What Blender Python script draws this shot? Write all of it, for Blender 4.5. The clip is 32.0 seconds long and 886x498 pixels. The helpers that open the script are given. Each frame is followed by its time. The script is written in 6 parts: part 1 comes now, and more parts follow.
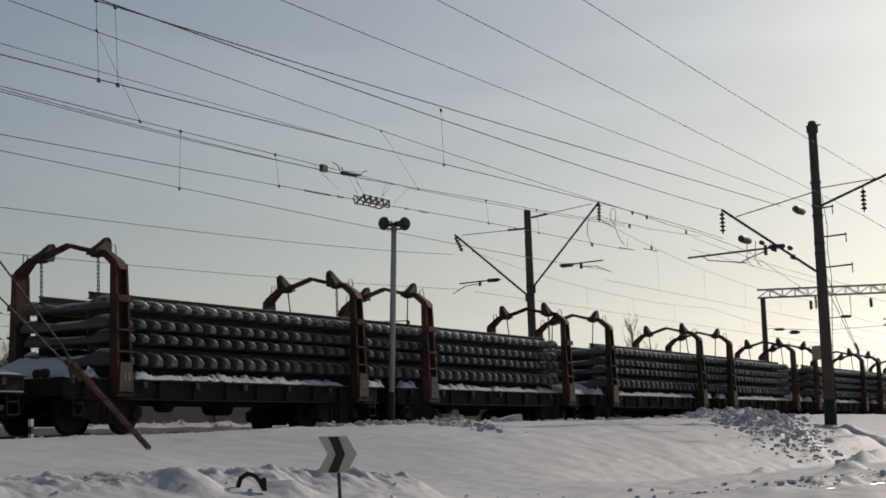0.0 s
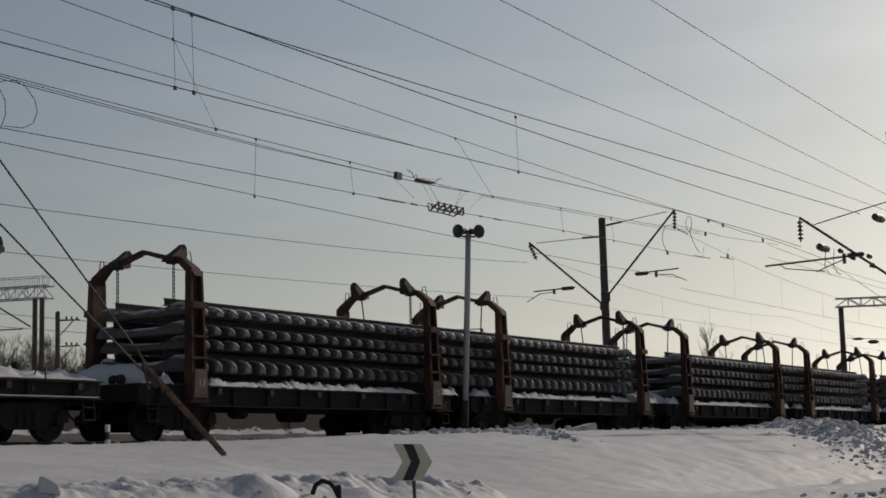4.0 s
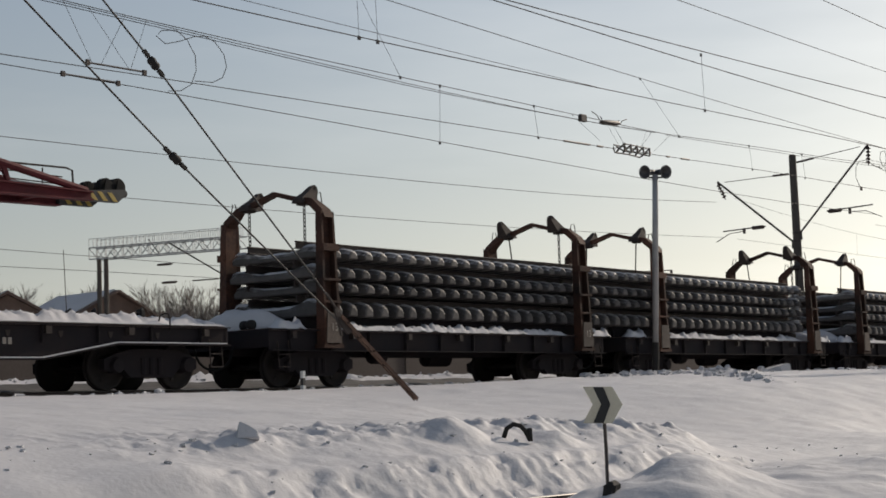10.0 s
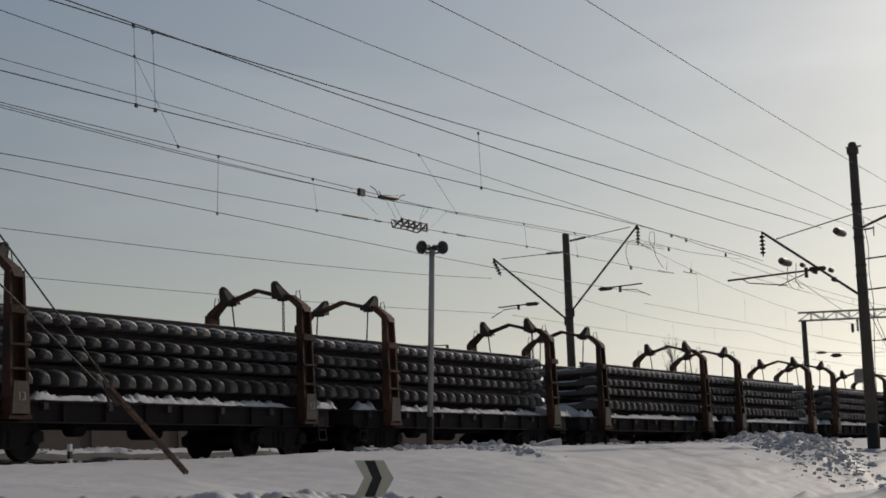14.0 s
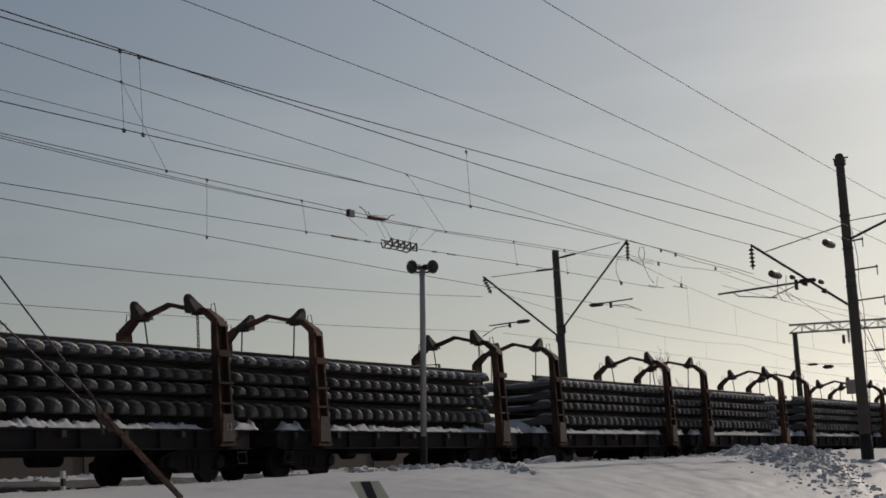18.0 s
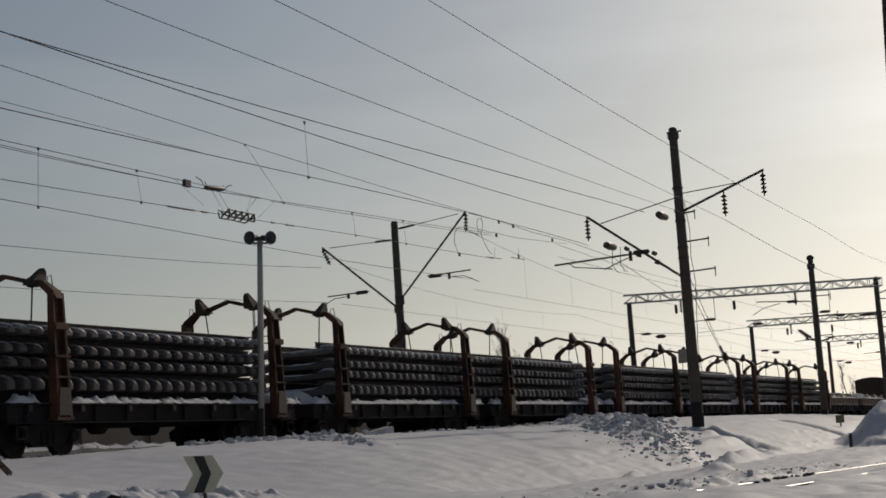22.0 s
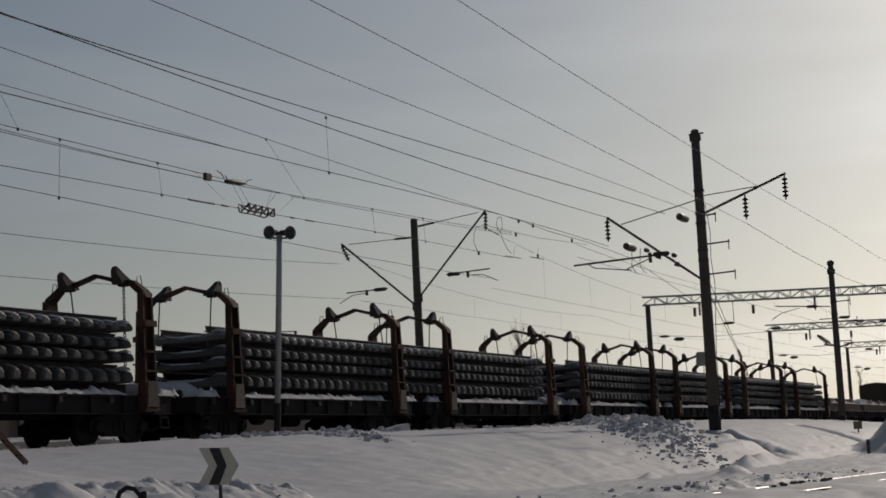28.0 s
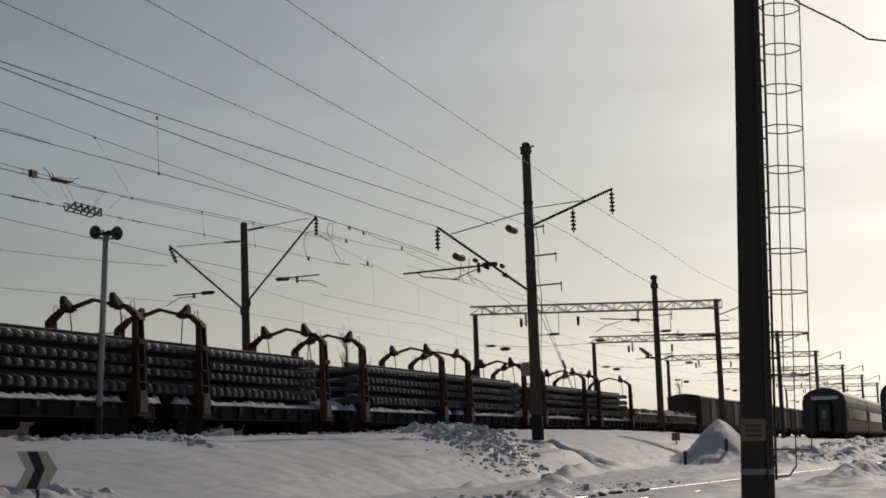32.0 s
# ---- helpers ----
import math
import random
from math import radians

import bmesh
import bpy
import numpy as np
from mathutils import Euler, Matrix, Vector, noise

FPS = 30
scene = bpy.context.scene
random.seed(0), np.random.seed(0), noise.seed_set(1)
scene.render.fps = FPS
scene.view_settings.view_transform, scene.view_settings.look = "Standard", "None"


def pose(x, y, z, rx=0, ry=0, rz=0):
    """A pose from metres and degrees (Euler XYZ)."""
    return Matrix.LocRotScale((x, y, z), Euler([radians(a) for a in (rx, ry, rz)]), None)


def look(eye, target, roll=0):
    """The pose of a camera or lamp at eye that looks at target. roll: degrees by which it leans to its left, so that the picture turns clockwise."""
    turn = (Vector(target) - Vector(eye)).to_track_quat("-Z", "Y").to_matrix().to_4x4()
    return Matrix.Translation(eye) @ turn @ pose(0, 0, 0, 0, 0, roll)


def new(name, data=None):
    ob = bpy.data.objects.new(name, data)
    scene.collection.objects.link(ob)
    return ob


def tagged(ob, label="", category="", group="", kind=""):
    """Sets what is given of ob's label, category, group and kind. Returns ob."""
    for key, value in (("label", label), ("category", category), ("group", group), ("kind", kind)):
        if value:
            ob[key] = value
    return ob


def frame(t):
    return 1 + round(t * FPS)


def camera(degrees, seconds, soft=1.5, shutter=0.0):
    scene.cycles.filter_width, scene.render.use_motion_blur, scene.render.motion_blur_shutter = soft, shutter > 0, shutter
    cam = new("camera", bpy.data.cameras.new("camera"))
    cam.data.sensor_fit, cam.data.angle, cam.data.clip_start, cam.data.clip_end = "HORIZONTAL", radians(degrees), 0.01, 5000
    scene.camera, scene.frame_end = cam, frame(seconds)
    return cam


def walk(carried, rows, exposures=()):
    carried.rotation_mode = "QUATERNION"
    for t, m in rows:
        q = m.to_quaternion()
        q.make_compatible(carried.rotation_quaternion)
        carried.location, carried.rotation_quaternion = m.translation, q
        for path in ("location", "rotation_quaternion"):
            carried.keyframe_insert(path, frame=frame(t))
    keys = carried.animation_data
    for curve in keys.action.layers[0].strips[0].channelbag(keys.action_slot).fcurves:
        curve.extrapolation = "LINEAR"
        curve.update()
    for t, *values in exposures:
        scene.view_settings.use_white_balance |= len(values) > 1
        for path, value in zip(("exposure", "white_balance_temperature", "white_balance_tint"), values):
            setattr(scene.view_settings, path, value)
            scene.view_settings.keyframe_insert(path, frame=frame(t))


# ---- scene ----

# x runs along the loaded train, y away from the camera, z up from the rail top; metres
CAM = (
    (0, 61.60, 7.12, -1.96, -0.13, -0.04, -0.58), (0.5, 65.10, 7.52, -1.54, -0.17, -0.05, -0.58),
    (1, 66.63, 7.78, -1.37, -0.15, -0.03, -0.58), (1.5, 64.90, 7.76, -1.08, -0.14, -0.02, -0.58),
    (2, 63.49, 7.60, -0.91, -0.13, -0.01, -0.58), (2.5, 61.92, 7.62, -1.11, -0.10, 0.02, -0.59),
    (4.5, 57.84, 7.35, -1.67, -0.03, 0.04, -0.58), (5, 56.32, 7.20, -1.77, -0.04, 0.04, -0.58),
    (5.5, 54.66, 7.11, -1.60, -0.04, 0.06, -0.58), (6, 52.81, 6.96, -1.44, -0.04, 0.05, -0.58),
    (6.5, 51.79, 6.82, -1.23, -0.03, 0.05, -0.59), (7, 51.67, 6.53, -1.29, -0.03, 0.05, -0.59),
    (7.5, 49.80, 6.04, -1.67, -0.02, 0.06, -0.59), (8, 47.89, 5.60, -2.13, -0.01, 0.08, -0.59),
    (8.5, 46.14, 5.32, -2.17, -0.00, 0.09, -0.58), (9, 47.21, 5.64, -1.93, 0.02, 0.08, -0.59),
    (9.5, 50.53, 5.65, -1.86, -0.04, 0.03, -0.59), (10, 52.13, 5.69, -2.06, -0.05, 0.02, -0.58),
    (10.5, 52.79, 5.99, -2.47, -0.06, 0.03, -0.58), (11, 53.86, 6.45, -2.66, -0.04, 0.03, -0.58),
    (11.5, 55.09, 6.77, -2.55, -0.04, 0.01, -0.58), (12, 56.65, 7.05, -2.30, -0.03, 0.03, -0.59),
    (12.5, 59.39, 7.18, -1.84, -0.00, 0.03, -0.59), (13, 61.54, 7.38, -1.90, -0.00, 0.04, -0.59),
    (13.5, 60.02, 7.78, -1.78, -0.02, 0.02, -0.59), (14, 60.23, 8.05, -2.04, -0.02, 0.00, -0.59),
    (14.5, 60.94, 8.25, -2.37, -0.02, 0.00, -0.58), (16.5, 61.38, 8.45, -2.81, -0.08, -0.02, -0.58),
    (17, 60.86, 8.62, -2.83, -0.07, -0.01, -0.58), (17.5, 60.74, 8.74, -3.08, -0.04, -0.01, -0.59),
    (18, 60.64, 8.72, -3.22, -0.03, 0.01, -0.59), (18.5, 60.52, 8.51, -3.22, -0.01, 0.00, -0.59),
    (19, 58.15, 8.74, -3.74, -0.02, 0.05, -0.58), (19.5, 53.20, 9.44, -3.08, -0.05, 0.01, -0.58),
    (20, 51.66, 9.21, -3.31, -0.03, -0.01, -0.59), (20.5, 54.88, 8.22, -3.77, -0.04, -0.10, -0.58),
    (21, 62.68, 7.78, -4.67, 0.00, -0.06, -0.58), (21.5, 65.02, 7.01, -4.32, 0.03, -0.03, -0.59),
    (22, 66.38, 7.31, -3.89, 0.03, -0.00, -0.57), (22.5, 66.17, 8.05, -3.55, 0.00, -0.01, -0.57),
    (23, 66.46, 8.50, -2.95, -0.02, -0.03, -0.58), (23.5, 66.75, 8.80, -2.37, -0.03, -0.03, -0.57),
    (24, 67.24, 8.88, -1.95, -0.03, -0.04, -0.58), (24.5, 67.80, 8.83, -1.83, -0.03, -0.04, -0.57),
    (26.5, 68.51, 7.98, -2.68, 0.00, -0.02, -0.58), (27, 67.37, 7.59, -2.61, 0.06, 0.03, -0.59),
    (27.5, 66.40, 7.35, -2.64, 0.06, 0.03, -0.59), (28, 65.69, 7.31, -2.78, 0.09, 0.04, -0.59),
    (28.5, 65.86, 7.32, -2.90, 0.10, 0.02, -0.58), (29, 67.75, 7.27, -3.16, 0.10, 0.02, -0.58),
    (29.5, 68.16, 7.19, -3.26, 0.08, 0.02, -0.59), (30, 68.36, 6.85, -3.17, 0.09, 0.03, -0.59),
    (30.5, 68.49, 6.65, -3.05, 0.06, 0.03, -0.59), (31, 69.67, 6.77, -2.69, 0.05, 0.02, -0.58),
    (31.5, 71.02, 7.01, -2.17, 0.04, 0.00, -0.59), (32, 71.84, 7.29, -2.01, 0.04, 0.01, -0.58),
)
cam = camera(31.07, 32.0, 1.7)


def view(yaw, pitch, roll, x, y, z):
    a, b = radians(yaw), radians(pitch)
    way = Vector((math.sin(a) * math.cos(b), math.cos(a) * math.cos(b), math.sin(b)))
    return look((x, y, z), Vector((x, y, z)) + way * 10, roll)


walk(cam, [(r[0], view(*r[1:])) for r in CAM],
     exposures=[(0, 0.2, 6400, 8), (1, -0.22, 6370, 8), (2, -0.22, 6400, 8), (5, 0.26, 6500, 8), (7, 0.54, 6520, 8), (9, 0.95, 6570, 8), (10.5, 0.65, 6550, 8), (12, 0.48, 6500, 8), (13, 0.12, 6470, 8),
                (14, 0.12, 6450, 8), (17, -0.02, 6450, 8), (20, 0.0, 6450, 8), (21, 0.06, 6420, 8), (22, -0.12, 6400, 8), (23, -0.26, 6370, 8), (24, -0.31, 6350, 8), (27, -0.38, 6350, 8),
                (29, -0.27, 6350, 8), (31, -0.22, 6370, 8), (32, -0.29, 6370, 8)])

# how far the train has rolled towards -x
ROLL = ((0, 0.0), (2.5, 0.0), (3.5, -0.02), (4.5, -0.05), (5, -0.14), (5.5, -0.26), (6, -0.40), (6.5, -0.56), (7, -0.74), (8, -1.13),
        (9, -1.56), (10, -2.05), (11, -2.59), (12, -3.19), (13, -3.84), (14, -4.53), (14.5, -4.89), (15.5, -5.62), (16.5, -6.44), (17, -6.88),
        (18, -7.77), (19, -8.70), (20, -9.74), (21, -10.78), (22, -11.79), (23, -12.86), (24, -14.02), (24.5, -14.65), (25.5, -15.95), (26.5, -17.28),
        (27, -17.96), (28, -19.31), (29, -20.72), (30, -22.19), (31, -23.65), (32, -25.08))


def rolled(t):
    return float(np.interp(t, [r[0] for r in ROLL], [r[1] for r in ROLL]))


# ---------------------------------------------------------------- light
SUN_AZ, SUN_EL = 96.0, 26.0
world = bpy.data.worlds.new("winter_sky")
scene.world = world
world.use_nodes = True
wn = world.node_tree.nodes
sky = wn.new("ShaderNodeTexSky")
sky.sky_type = "NISHITA"
sky.sun_disc = False
sky.sun_elevation = radians(SUN_EL)
sky.sun_rotation = radians(SUN_AZ)
sky.air_density, sky.dust_density, sky.ozone_density = 1.0, 1.4, 0.8
wn["Background"].inputs["Strength"].default_value = 0.0525
haze = wn.new("ShaderNodeHueSaturation")
haze.inputs["Saturation"].default_value = 0.74
# faint high cloud in streaks
where, stretch, cirrus, veil, thin = (wn.new("ShaderNode" + k) for k in ("TexCoord", "Mapping", "TexNoise", "MapRange", "Mix"))
stretch.inputs["Scale"].default_value = (1.6, 1.6, 9.0)
stretch.inputs["Rotation"].default_value = (0.12, 0.06, 0.0)
cirrus.inputs["Scale"].default_value, cirrus.inputs["Detail"].default_value = 1.7, 6
veil.inputs["From Min"].default_value, veil.inputs["From Max"].default_value = 0.45, 0.75
veil.inputs["To Min"].default_value, veil.inputs["To Max"].default_value = 0.0, 0.55
thin.data_type = "RGBA"
bright = wn.new("ShaderNodeHueSaturation")
bright.inputs["Saturation"].default_value, bright.inputs["Value"].default_value = 0.5, 1.25
wl = world.node_tree.links
# greyer, slightly rosy air low over the horizon
grey, rosy, height, low_air, air = (wn.new("ShaderNode" + k) for k in ("RGBToBW", "VectorMath", "SeparateXYZ", "MapRange", "Mix"))
rosy.operation = "MULTIPLY"
rosy.inputs[1].default_value = (1.06, 0.995, 0.89)
air.data_type = "RGBA"
low_air.inputs["From Min"].default_value, low_air.inputs["From Max"].default_value = 0.0, 0.30
low_air.inputs["To Min"].default_value, low_air.inputs["To Max"].default_value = 0.6, 0.0
wl.new(sky.outputs["Color"], grey.inputs["Color"])
wl.new(grey.outputs["Val"], rosy.inputs[0])
wl.new(where.outputs["Generated"], height.inputs["Vector"])
wl.new(height.outputs["Z"], low_air.inputs["Value"])
wl.new(low_air.outputs["Result"], air.inputs["Factor"])
wl.new(sky.outputs["Color"], air.inputs["A"])
wl.new(rosy.outputs["Vector"], air.inputs["B"])
wl.new(air.outputs["Result"], haze.inputs["Color"])
wl.new(where.outputs["Generated"], stretch.inputs["Vector"])
wl.new(stretch.outputs["Vector"], cirrus.inputs["Vector"])
wl.new(cirrus.outputs["Fac"], veil.inputs["Value"])
wl.new(veil.outputs["Result"], thin.inputs["Factor"])
wl.new(haze.outputs["Color"], bright.inputs["Color"])
wl.new(haze.outputs["Color"], thin.inputs["A"])
wl.new(bright.outputs["Color"], thin.inputs["B"])
wl.new(thin.outputs["Result"], wn["Background"].inputs["Color"])
lamp = bpy.data.lights.new("sun", "SUN")
lamp.energy, lamp.angle, lamp.color = 1.85, radians(1.0), (1.0, 0.865, 0.735)
sun = new("sun", lamp)
sun_from = Vector((math.sin(radians(SUN_AZ)) * math.cos(radians(SUN_EL)), math.cos(radians(SUN_AZ)) * math.cos(radians(SUN_EL)), math.sin(radians(SUN_EL))))
sun.matrix_world = look(sun_from * 300, (0, 0, 0))


# ---------------------------------------------------------------- materials
def material(name, colour, rough=0.7, metal=0.0, second=None, scale=3.0, fine=40.0, bump=0.02, amount=0.6, spec=0.5, vary=0.0):
    """Base colour broken up at two scales, with relief."""
    m = bpy.data.materials.new(name)
    m.use_nodes = True
    n, l = m.node_tree.nodes, m.node_tree.links
    b = n["Principled BSDF"]
    b.inputs["Metallic"].default_value = metal
    b.inputs["Specular IOR Level"].default_value = spec
    co = n.new("ShaderNodeTexCoord")
    big, small = n.new("ShaderNodeTexNoise"), n.new("ShaderNodeTexNoise")
    big.inputs["Scale"].default_value, small.inputs["Scale"].default_value = scale, fine
    big.inputs["Detail"].default_value, small.inputs["Detail"].default_value = 5, 4
    for t in (big, small):
        l.new(co.outputs["Object"], t.inputs["Vector"])
    mix = n.new("ShaderNodeMix")
    mix.data_type = "RGBA"
    second = second or tuple(c * 0.6 for c in colour)
    mix.inputs["A"].default_value, mix.inputs["B"].default_value = (*colour, 1), (*second, 1)
    ramp = n.new("ShaderNodeMapRange")
    ramp.inputs["From Min"].default_value, ramp.inputs["From Max"].default_value = 0.35, 0.68
    ramp.inputs["To Max"].default_value = amount
    add = n.new("ShaderNodeMath")
    add.operation = "MULTIPLY_ADD"
    add.inputs[1].default_value, add.inputs[2].default_value = 0.35, 0.0
    l.new(small.outputs["Fac"], add.inputs[0])
    mul = n.new("ShaderNodeMath")
    mul.operation = "MULTIPLY_ADD"
    mul.inputs[1].default_value = 0.65
    l.new(big.outputs["Fac"], mul.inputs[0])
    l.new(add.outputs[0], mul.inputs[2])
    l.new(mul.outputs[0], ramp.inputs["Value"])
    l.new(ramp.outputs["Result"], mix.inputs["Factor"])
    colour_out = mix.outputs["Result"]
    if vary:
        info, hsv, rng = n.new("ShaderNodeObjectInfo"), n.new("ShaderNodeHueSaturation"), n.new("ShaderNodeMapRange")
        rng.inputs["To Min"].default_value, rng.inputs["To Max"].default_value = 1 - vary, 1 + vary
        l.new(info.outputs["Random"], rng.inputs["Value"])
        l.new(rng.outputs["Result"], hsv.inputs["Value"])
        l.new(colour_out, hsv.inputs["Color"])
        colour_out = hsv.outputs["Color"]
    l.new(colour_out, b.inputs["Base Color"])
    rr = n.new("ShaderNodeMapRange")
    rr.inputs["To Min"].default_value, rr.inputs["To Max"].default_value = max(rough - 0.12, 0.05), min(rough + 0.12, 1)
    l.new(small.outputs["Fac"], rr.inputs["Value"])
    l.new(rr.outputs["Result"], b.inputs["Roughness"])
    if bump:
        bp = n.new("ShaderNodeBump")
        bp.inputs["Distance"].default_value = bump
        bp.inputs["Strength"].default_value = 0.6
        l.new(mul.outputs[0], bp.inputs["Height"])
        l.new(bp.outputs["Normal"], b.inputs["Normal"])
    return m


SNOW = material("snow", (0.545, 0.54, 0.557), 0.68, 0, (0.46, 0.455, 0.475), 0.7, 14.0, 0.035, 0.6, 0.42)
SNOW_LUMP = material("clumped_snow", (0.56, 0.56, 0.58), 0.85, 0, (0.42, 0.42, 0.435), 2.5, 30.0, 0.03, 0.7, 0.1)
BALLAST = material("dark_ballast", (0.05, 0.048, 0.048), 0.95, 0, (0.12, 0.117, 0.12), 2.0, 30.0, 0.03, 0.5)
WAGON = material("dirty_wagon_paint", (0.0155, 0.0148, 0.018), 0.85, 0.0, (0.028, 0.0215, 0.0215), 1.2, 25.0, 0.01, 0.9, 0.12)
WHEEL = material("wheel_steel", (0.023, 0.0215, 0.022), 0.8, 0.0, (0.038, 0.031, 0.028), 4.0, 40.0, 0.005, 0.6, 0.12)
RUST = material("rusty_portal_steel", (0.10, 0.045, 0.028), 0.8, 0.0, (0.022, 0.016, 0.015), 1.6, 22.0, 0.008, 1.0, 0.25, vary=0.45)
FOOT = material("worn_grey_paint", (0.085, 0.062, 0.048), 0.75, 0.0, (0.035, 0.023, 0.018), 5.0, 40.0, 0.004, 0.8, vary=0.3)
RUST_DARK = material("dark_rusted_steel", (0.036, 0.025, 0.021), 0.85, 0.0, (0.02, 0.016, 0.015), 3.0, 40.0, 0.006)
CHAIN = material("chain_steel", (0.06, 0.05, 0.045), 0.6, 0.5, None, 8, 60, 0.0)
CONCRETE = material("sleeper_concrete", (0.104, 0.097, 0.094), 0.65, 0, (0.046, 0.042, 0.041), 3.5, 45.0, 0.006, 0.8, 0.2, 0.3)
FROST = material("frosted_concrete", (0.105, 0.097, 0.092), 0.55, 0, (0.045, 0.041, 0.038), 3.5, 45.0, 0.006, 0.8, 0.3, 0.3)


def dust(m, lo, hi, most):
    """Powder snow lying on what faces up, in patches."""
    n, l = m.node_tree.nodes, m.node_tree.links
    b = n["Principled BSDF"]
    old = b.inputs["Base Color"].links[0].from_socket
    geo, sep, up = n.new("ShaderNodeNewGeometry"), n.new("ShaderNodeSeparateXYZ"), n.new("ShaderNodeMapRange")
    patch, co, mul = n.new("ShaderNodeTexNoise"), n.new("ShaderNodeTexCoord"), n.new("ShaderNodeMath")
    info, off = n.new("ShaderNodeObjectInfo"), n.new("ShaderNodeVectorMath")
    off.operation = "ADD"
    l.new(co.outputs["Object"], off.inputs[0])
    l.new(info.outputs["Random"], off.inputs[1])
    patch.inputs["Scale"].default_value = 4.0
    l.new(off.outputs[0], patch.inputs["Vector"])
    add = n.new("ShaderNodeMath")
    add.operation = "MULTIPLY_ADD"
    add.inputs[1].default_value = 0.9
    l.new(geo.outputs["Normal"], sep.inputs[0])
    l.new(patch.outputs["Fac"], add.inputs[0])
    l.new(sep.outputs["Z"], add.inputs[2])
    up.inputs["From Min"].default_value, up.inputs["From Max"].default_value, up.inputs["To Max"].default_value = lo, hi, most
    l.new(add.outputs[0], up.inputs["Value"])
    mix = n.new("ShaderNodeMix")
    mix.data_type = "RGBA"
    mix.inputs["B"].default_value = (0.52, 0.51, 0.51, 1)
    l.new(old, mix.inputs["A"])
    l.new(up.outputs["Result"], mix.inputs["Factor"])
    l.new(mix.outputs["Result"], b.inputs["Base Color"])


dust(CONCRETE, 1.0, 1.45, 0.62)
dust(FROST, 0.8, 1.25, 0.9)
RAIL = material("rail_steel", (0.05, 0.038, 0.033), 0.7, 0.2, (0.03, 0.025, 0.023), 5.0, 50.0, 0.003)
RAILHEAD = material("worn_railhead", (0.50, 0.48, 0.45), 0.40, 1.0, (0.30, 0.26, 0.23), 3.0, 50.0, 0.0)
POLE = material("spun_concrete", (0.108, 0.094, 0.081), 0.9, 0, (0.062, 0.054, 0.048), 1.5, 30.0, 0.006, 0.8, 0.2)
PALE_POLE = material("pale_spun_concrete", (0.19, 0.17, 0.15), 0.9, 0, (0.105, 0.092, 0.08), 1.5, 30.0, 0.006, 0.8, 0.2)
# the ladder mast's concrete, its backlit shade put into a darker base colour
BACKLIT_POLE = material("backlit_concrete", (0.066, 0.056, 0.047), 0.9, 0, (0.042, 0.036, 0.033), 1.5, 30.0, 0.006, 0.8, 0.15)
BITUMEN = material("bitumen_coat", (0.021, 0.02, 0.02), 0.75, 0, (0.04, 0.036, 0.033), 3.0, 30.0, 0.006, 0.6, 0.2)
WHITE = material("white_paint", (0.75, 0.75, 0.73), 0.6, 0, (0.5, 0.5, 0.48), 4.0, 40.0, 0.002)
STEEL = material("dark_bracket_steel", (0.055, 0.05, 0.05), 0.6, 0.4, (0.09, 0.065, 0.05), 4.0, 40.0, 0.003)
GALV = material("galvanised_steel", (0.36, 0.36, 0.36), 0.5, 0.7, (0.25, 0.25, 0.25), 5.0, 50.0, 0.002)
INSUL = material("brown_porcelain", (0.05, 0.03, 0.025), 0.55, 0, None, 5, 40, 0.0)
WIRE = material("weathered_copper_wire", (0.06, 0.055, 0.055), 0.75, 0.0, None, 2, 20, 0.0, 0.6, 0.2)
CABLE = material("steel_guy_cable", (0.03, 0.029, 0.03), 0.75, 0.2, None, 10, 80, 0.0)
RED = material("crane_red_paint", (0.115, 0.020, 0.025), 0.7, 0, (0.05, 0.014, 0.018), 1.6, 25.0, 0.004, 0.8, 0.2)
YELLOW = material("faded_yellow_paint", (0.42, 0.30, 0.06), 0.6, 0, (0.28, 0.2, 0.06), 3, 30, 0.002)
BLACK = material("black_paint", (0.02, 0.02, 0.022), 0.5, 0, (0.04, 0.038, 0.036), 3, 30, 0.002)
SIGN_WHITE = material("sign_white", (0.62, 0.58, 0.46), 0.6, 0, (0.48, 0.43, 0.32), 5, 40, 0.001)
SIGN_BLACK = material("sign_black", (0.015, 0.015, 0.016), 0.5, 0, None, 5, 40, 0.001)
HORN = material("horn_paint", (0.05, 0.048, 0.05), 0.5, 0.1, (0.09, 0.085, 0.085), 4, 40, 0.002)
RUBBER = material("black_rubber", (0.012, 0.012, 0.012), 0.75, 0, None, 6, 40, 0.0, 0.6, 0.2)
WOODWALL = material("weathered_boards", (0.18, 0.12, 0.092), 0.85, 0, (0.08, 0.057, 0.048), 1.0, 12.0, 0.01, 0.8)
BARK = material("bare_bark", (0.19, 0.165, 0.15), 0.9, 0, (0.11, 0.095, 0.085), 4, 30, 0.0)
FENCE = material("grimy_fence", (0.08, 0.062, 0.052), 0.9, 0, (0.05, 0.039, 0.033), 0.4, 10.0, 0.01)
COACH = material("coach_green", (0.016, 0.022, 0.021), 0.45, 0.0, (0.028, 0.032, 0.031), 0.8, 15, 0.003)
COACH_SIDE = material("coach_cream_band", (0.42, 0.35, 0.24), 0.45, 0, (0.3, 0.25, 0.18), 0.8, 15, 0.003)
BOXCAR = material("boxcar_brown", (0.07, 0.04, 0.03), 0.7, 0.1, (0.04, 0.03, 0.025), 0.7, 12, 0.006)
GLASS = material("dark_window_glass", (0.02, 0.025, 0.03), 0.08, 0, (0.03, 0.03, 0.035), 1, 10, 0.0, 0.5, 0.6)
FADED = material("faded_white_paint", (0.34, 0.31, 0.27), 0.7, 0, (0.16, 0.11, 0.08), 9, 60, 0.0)
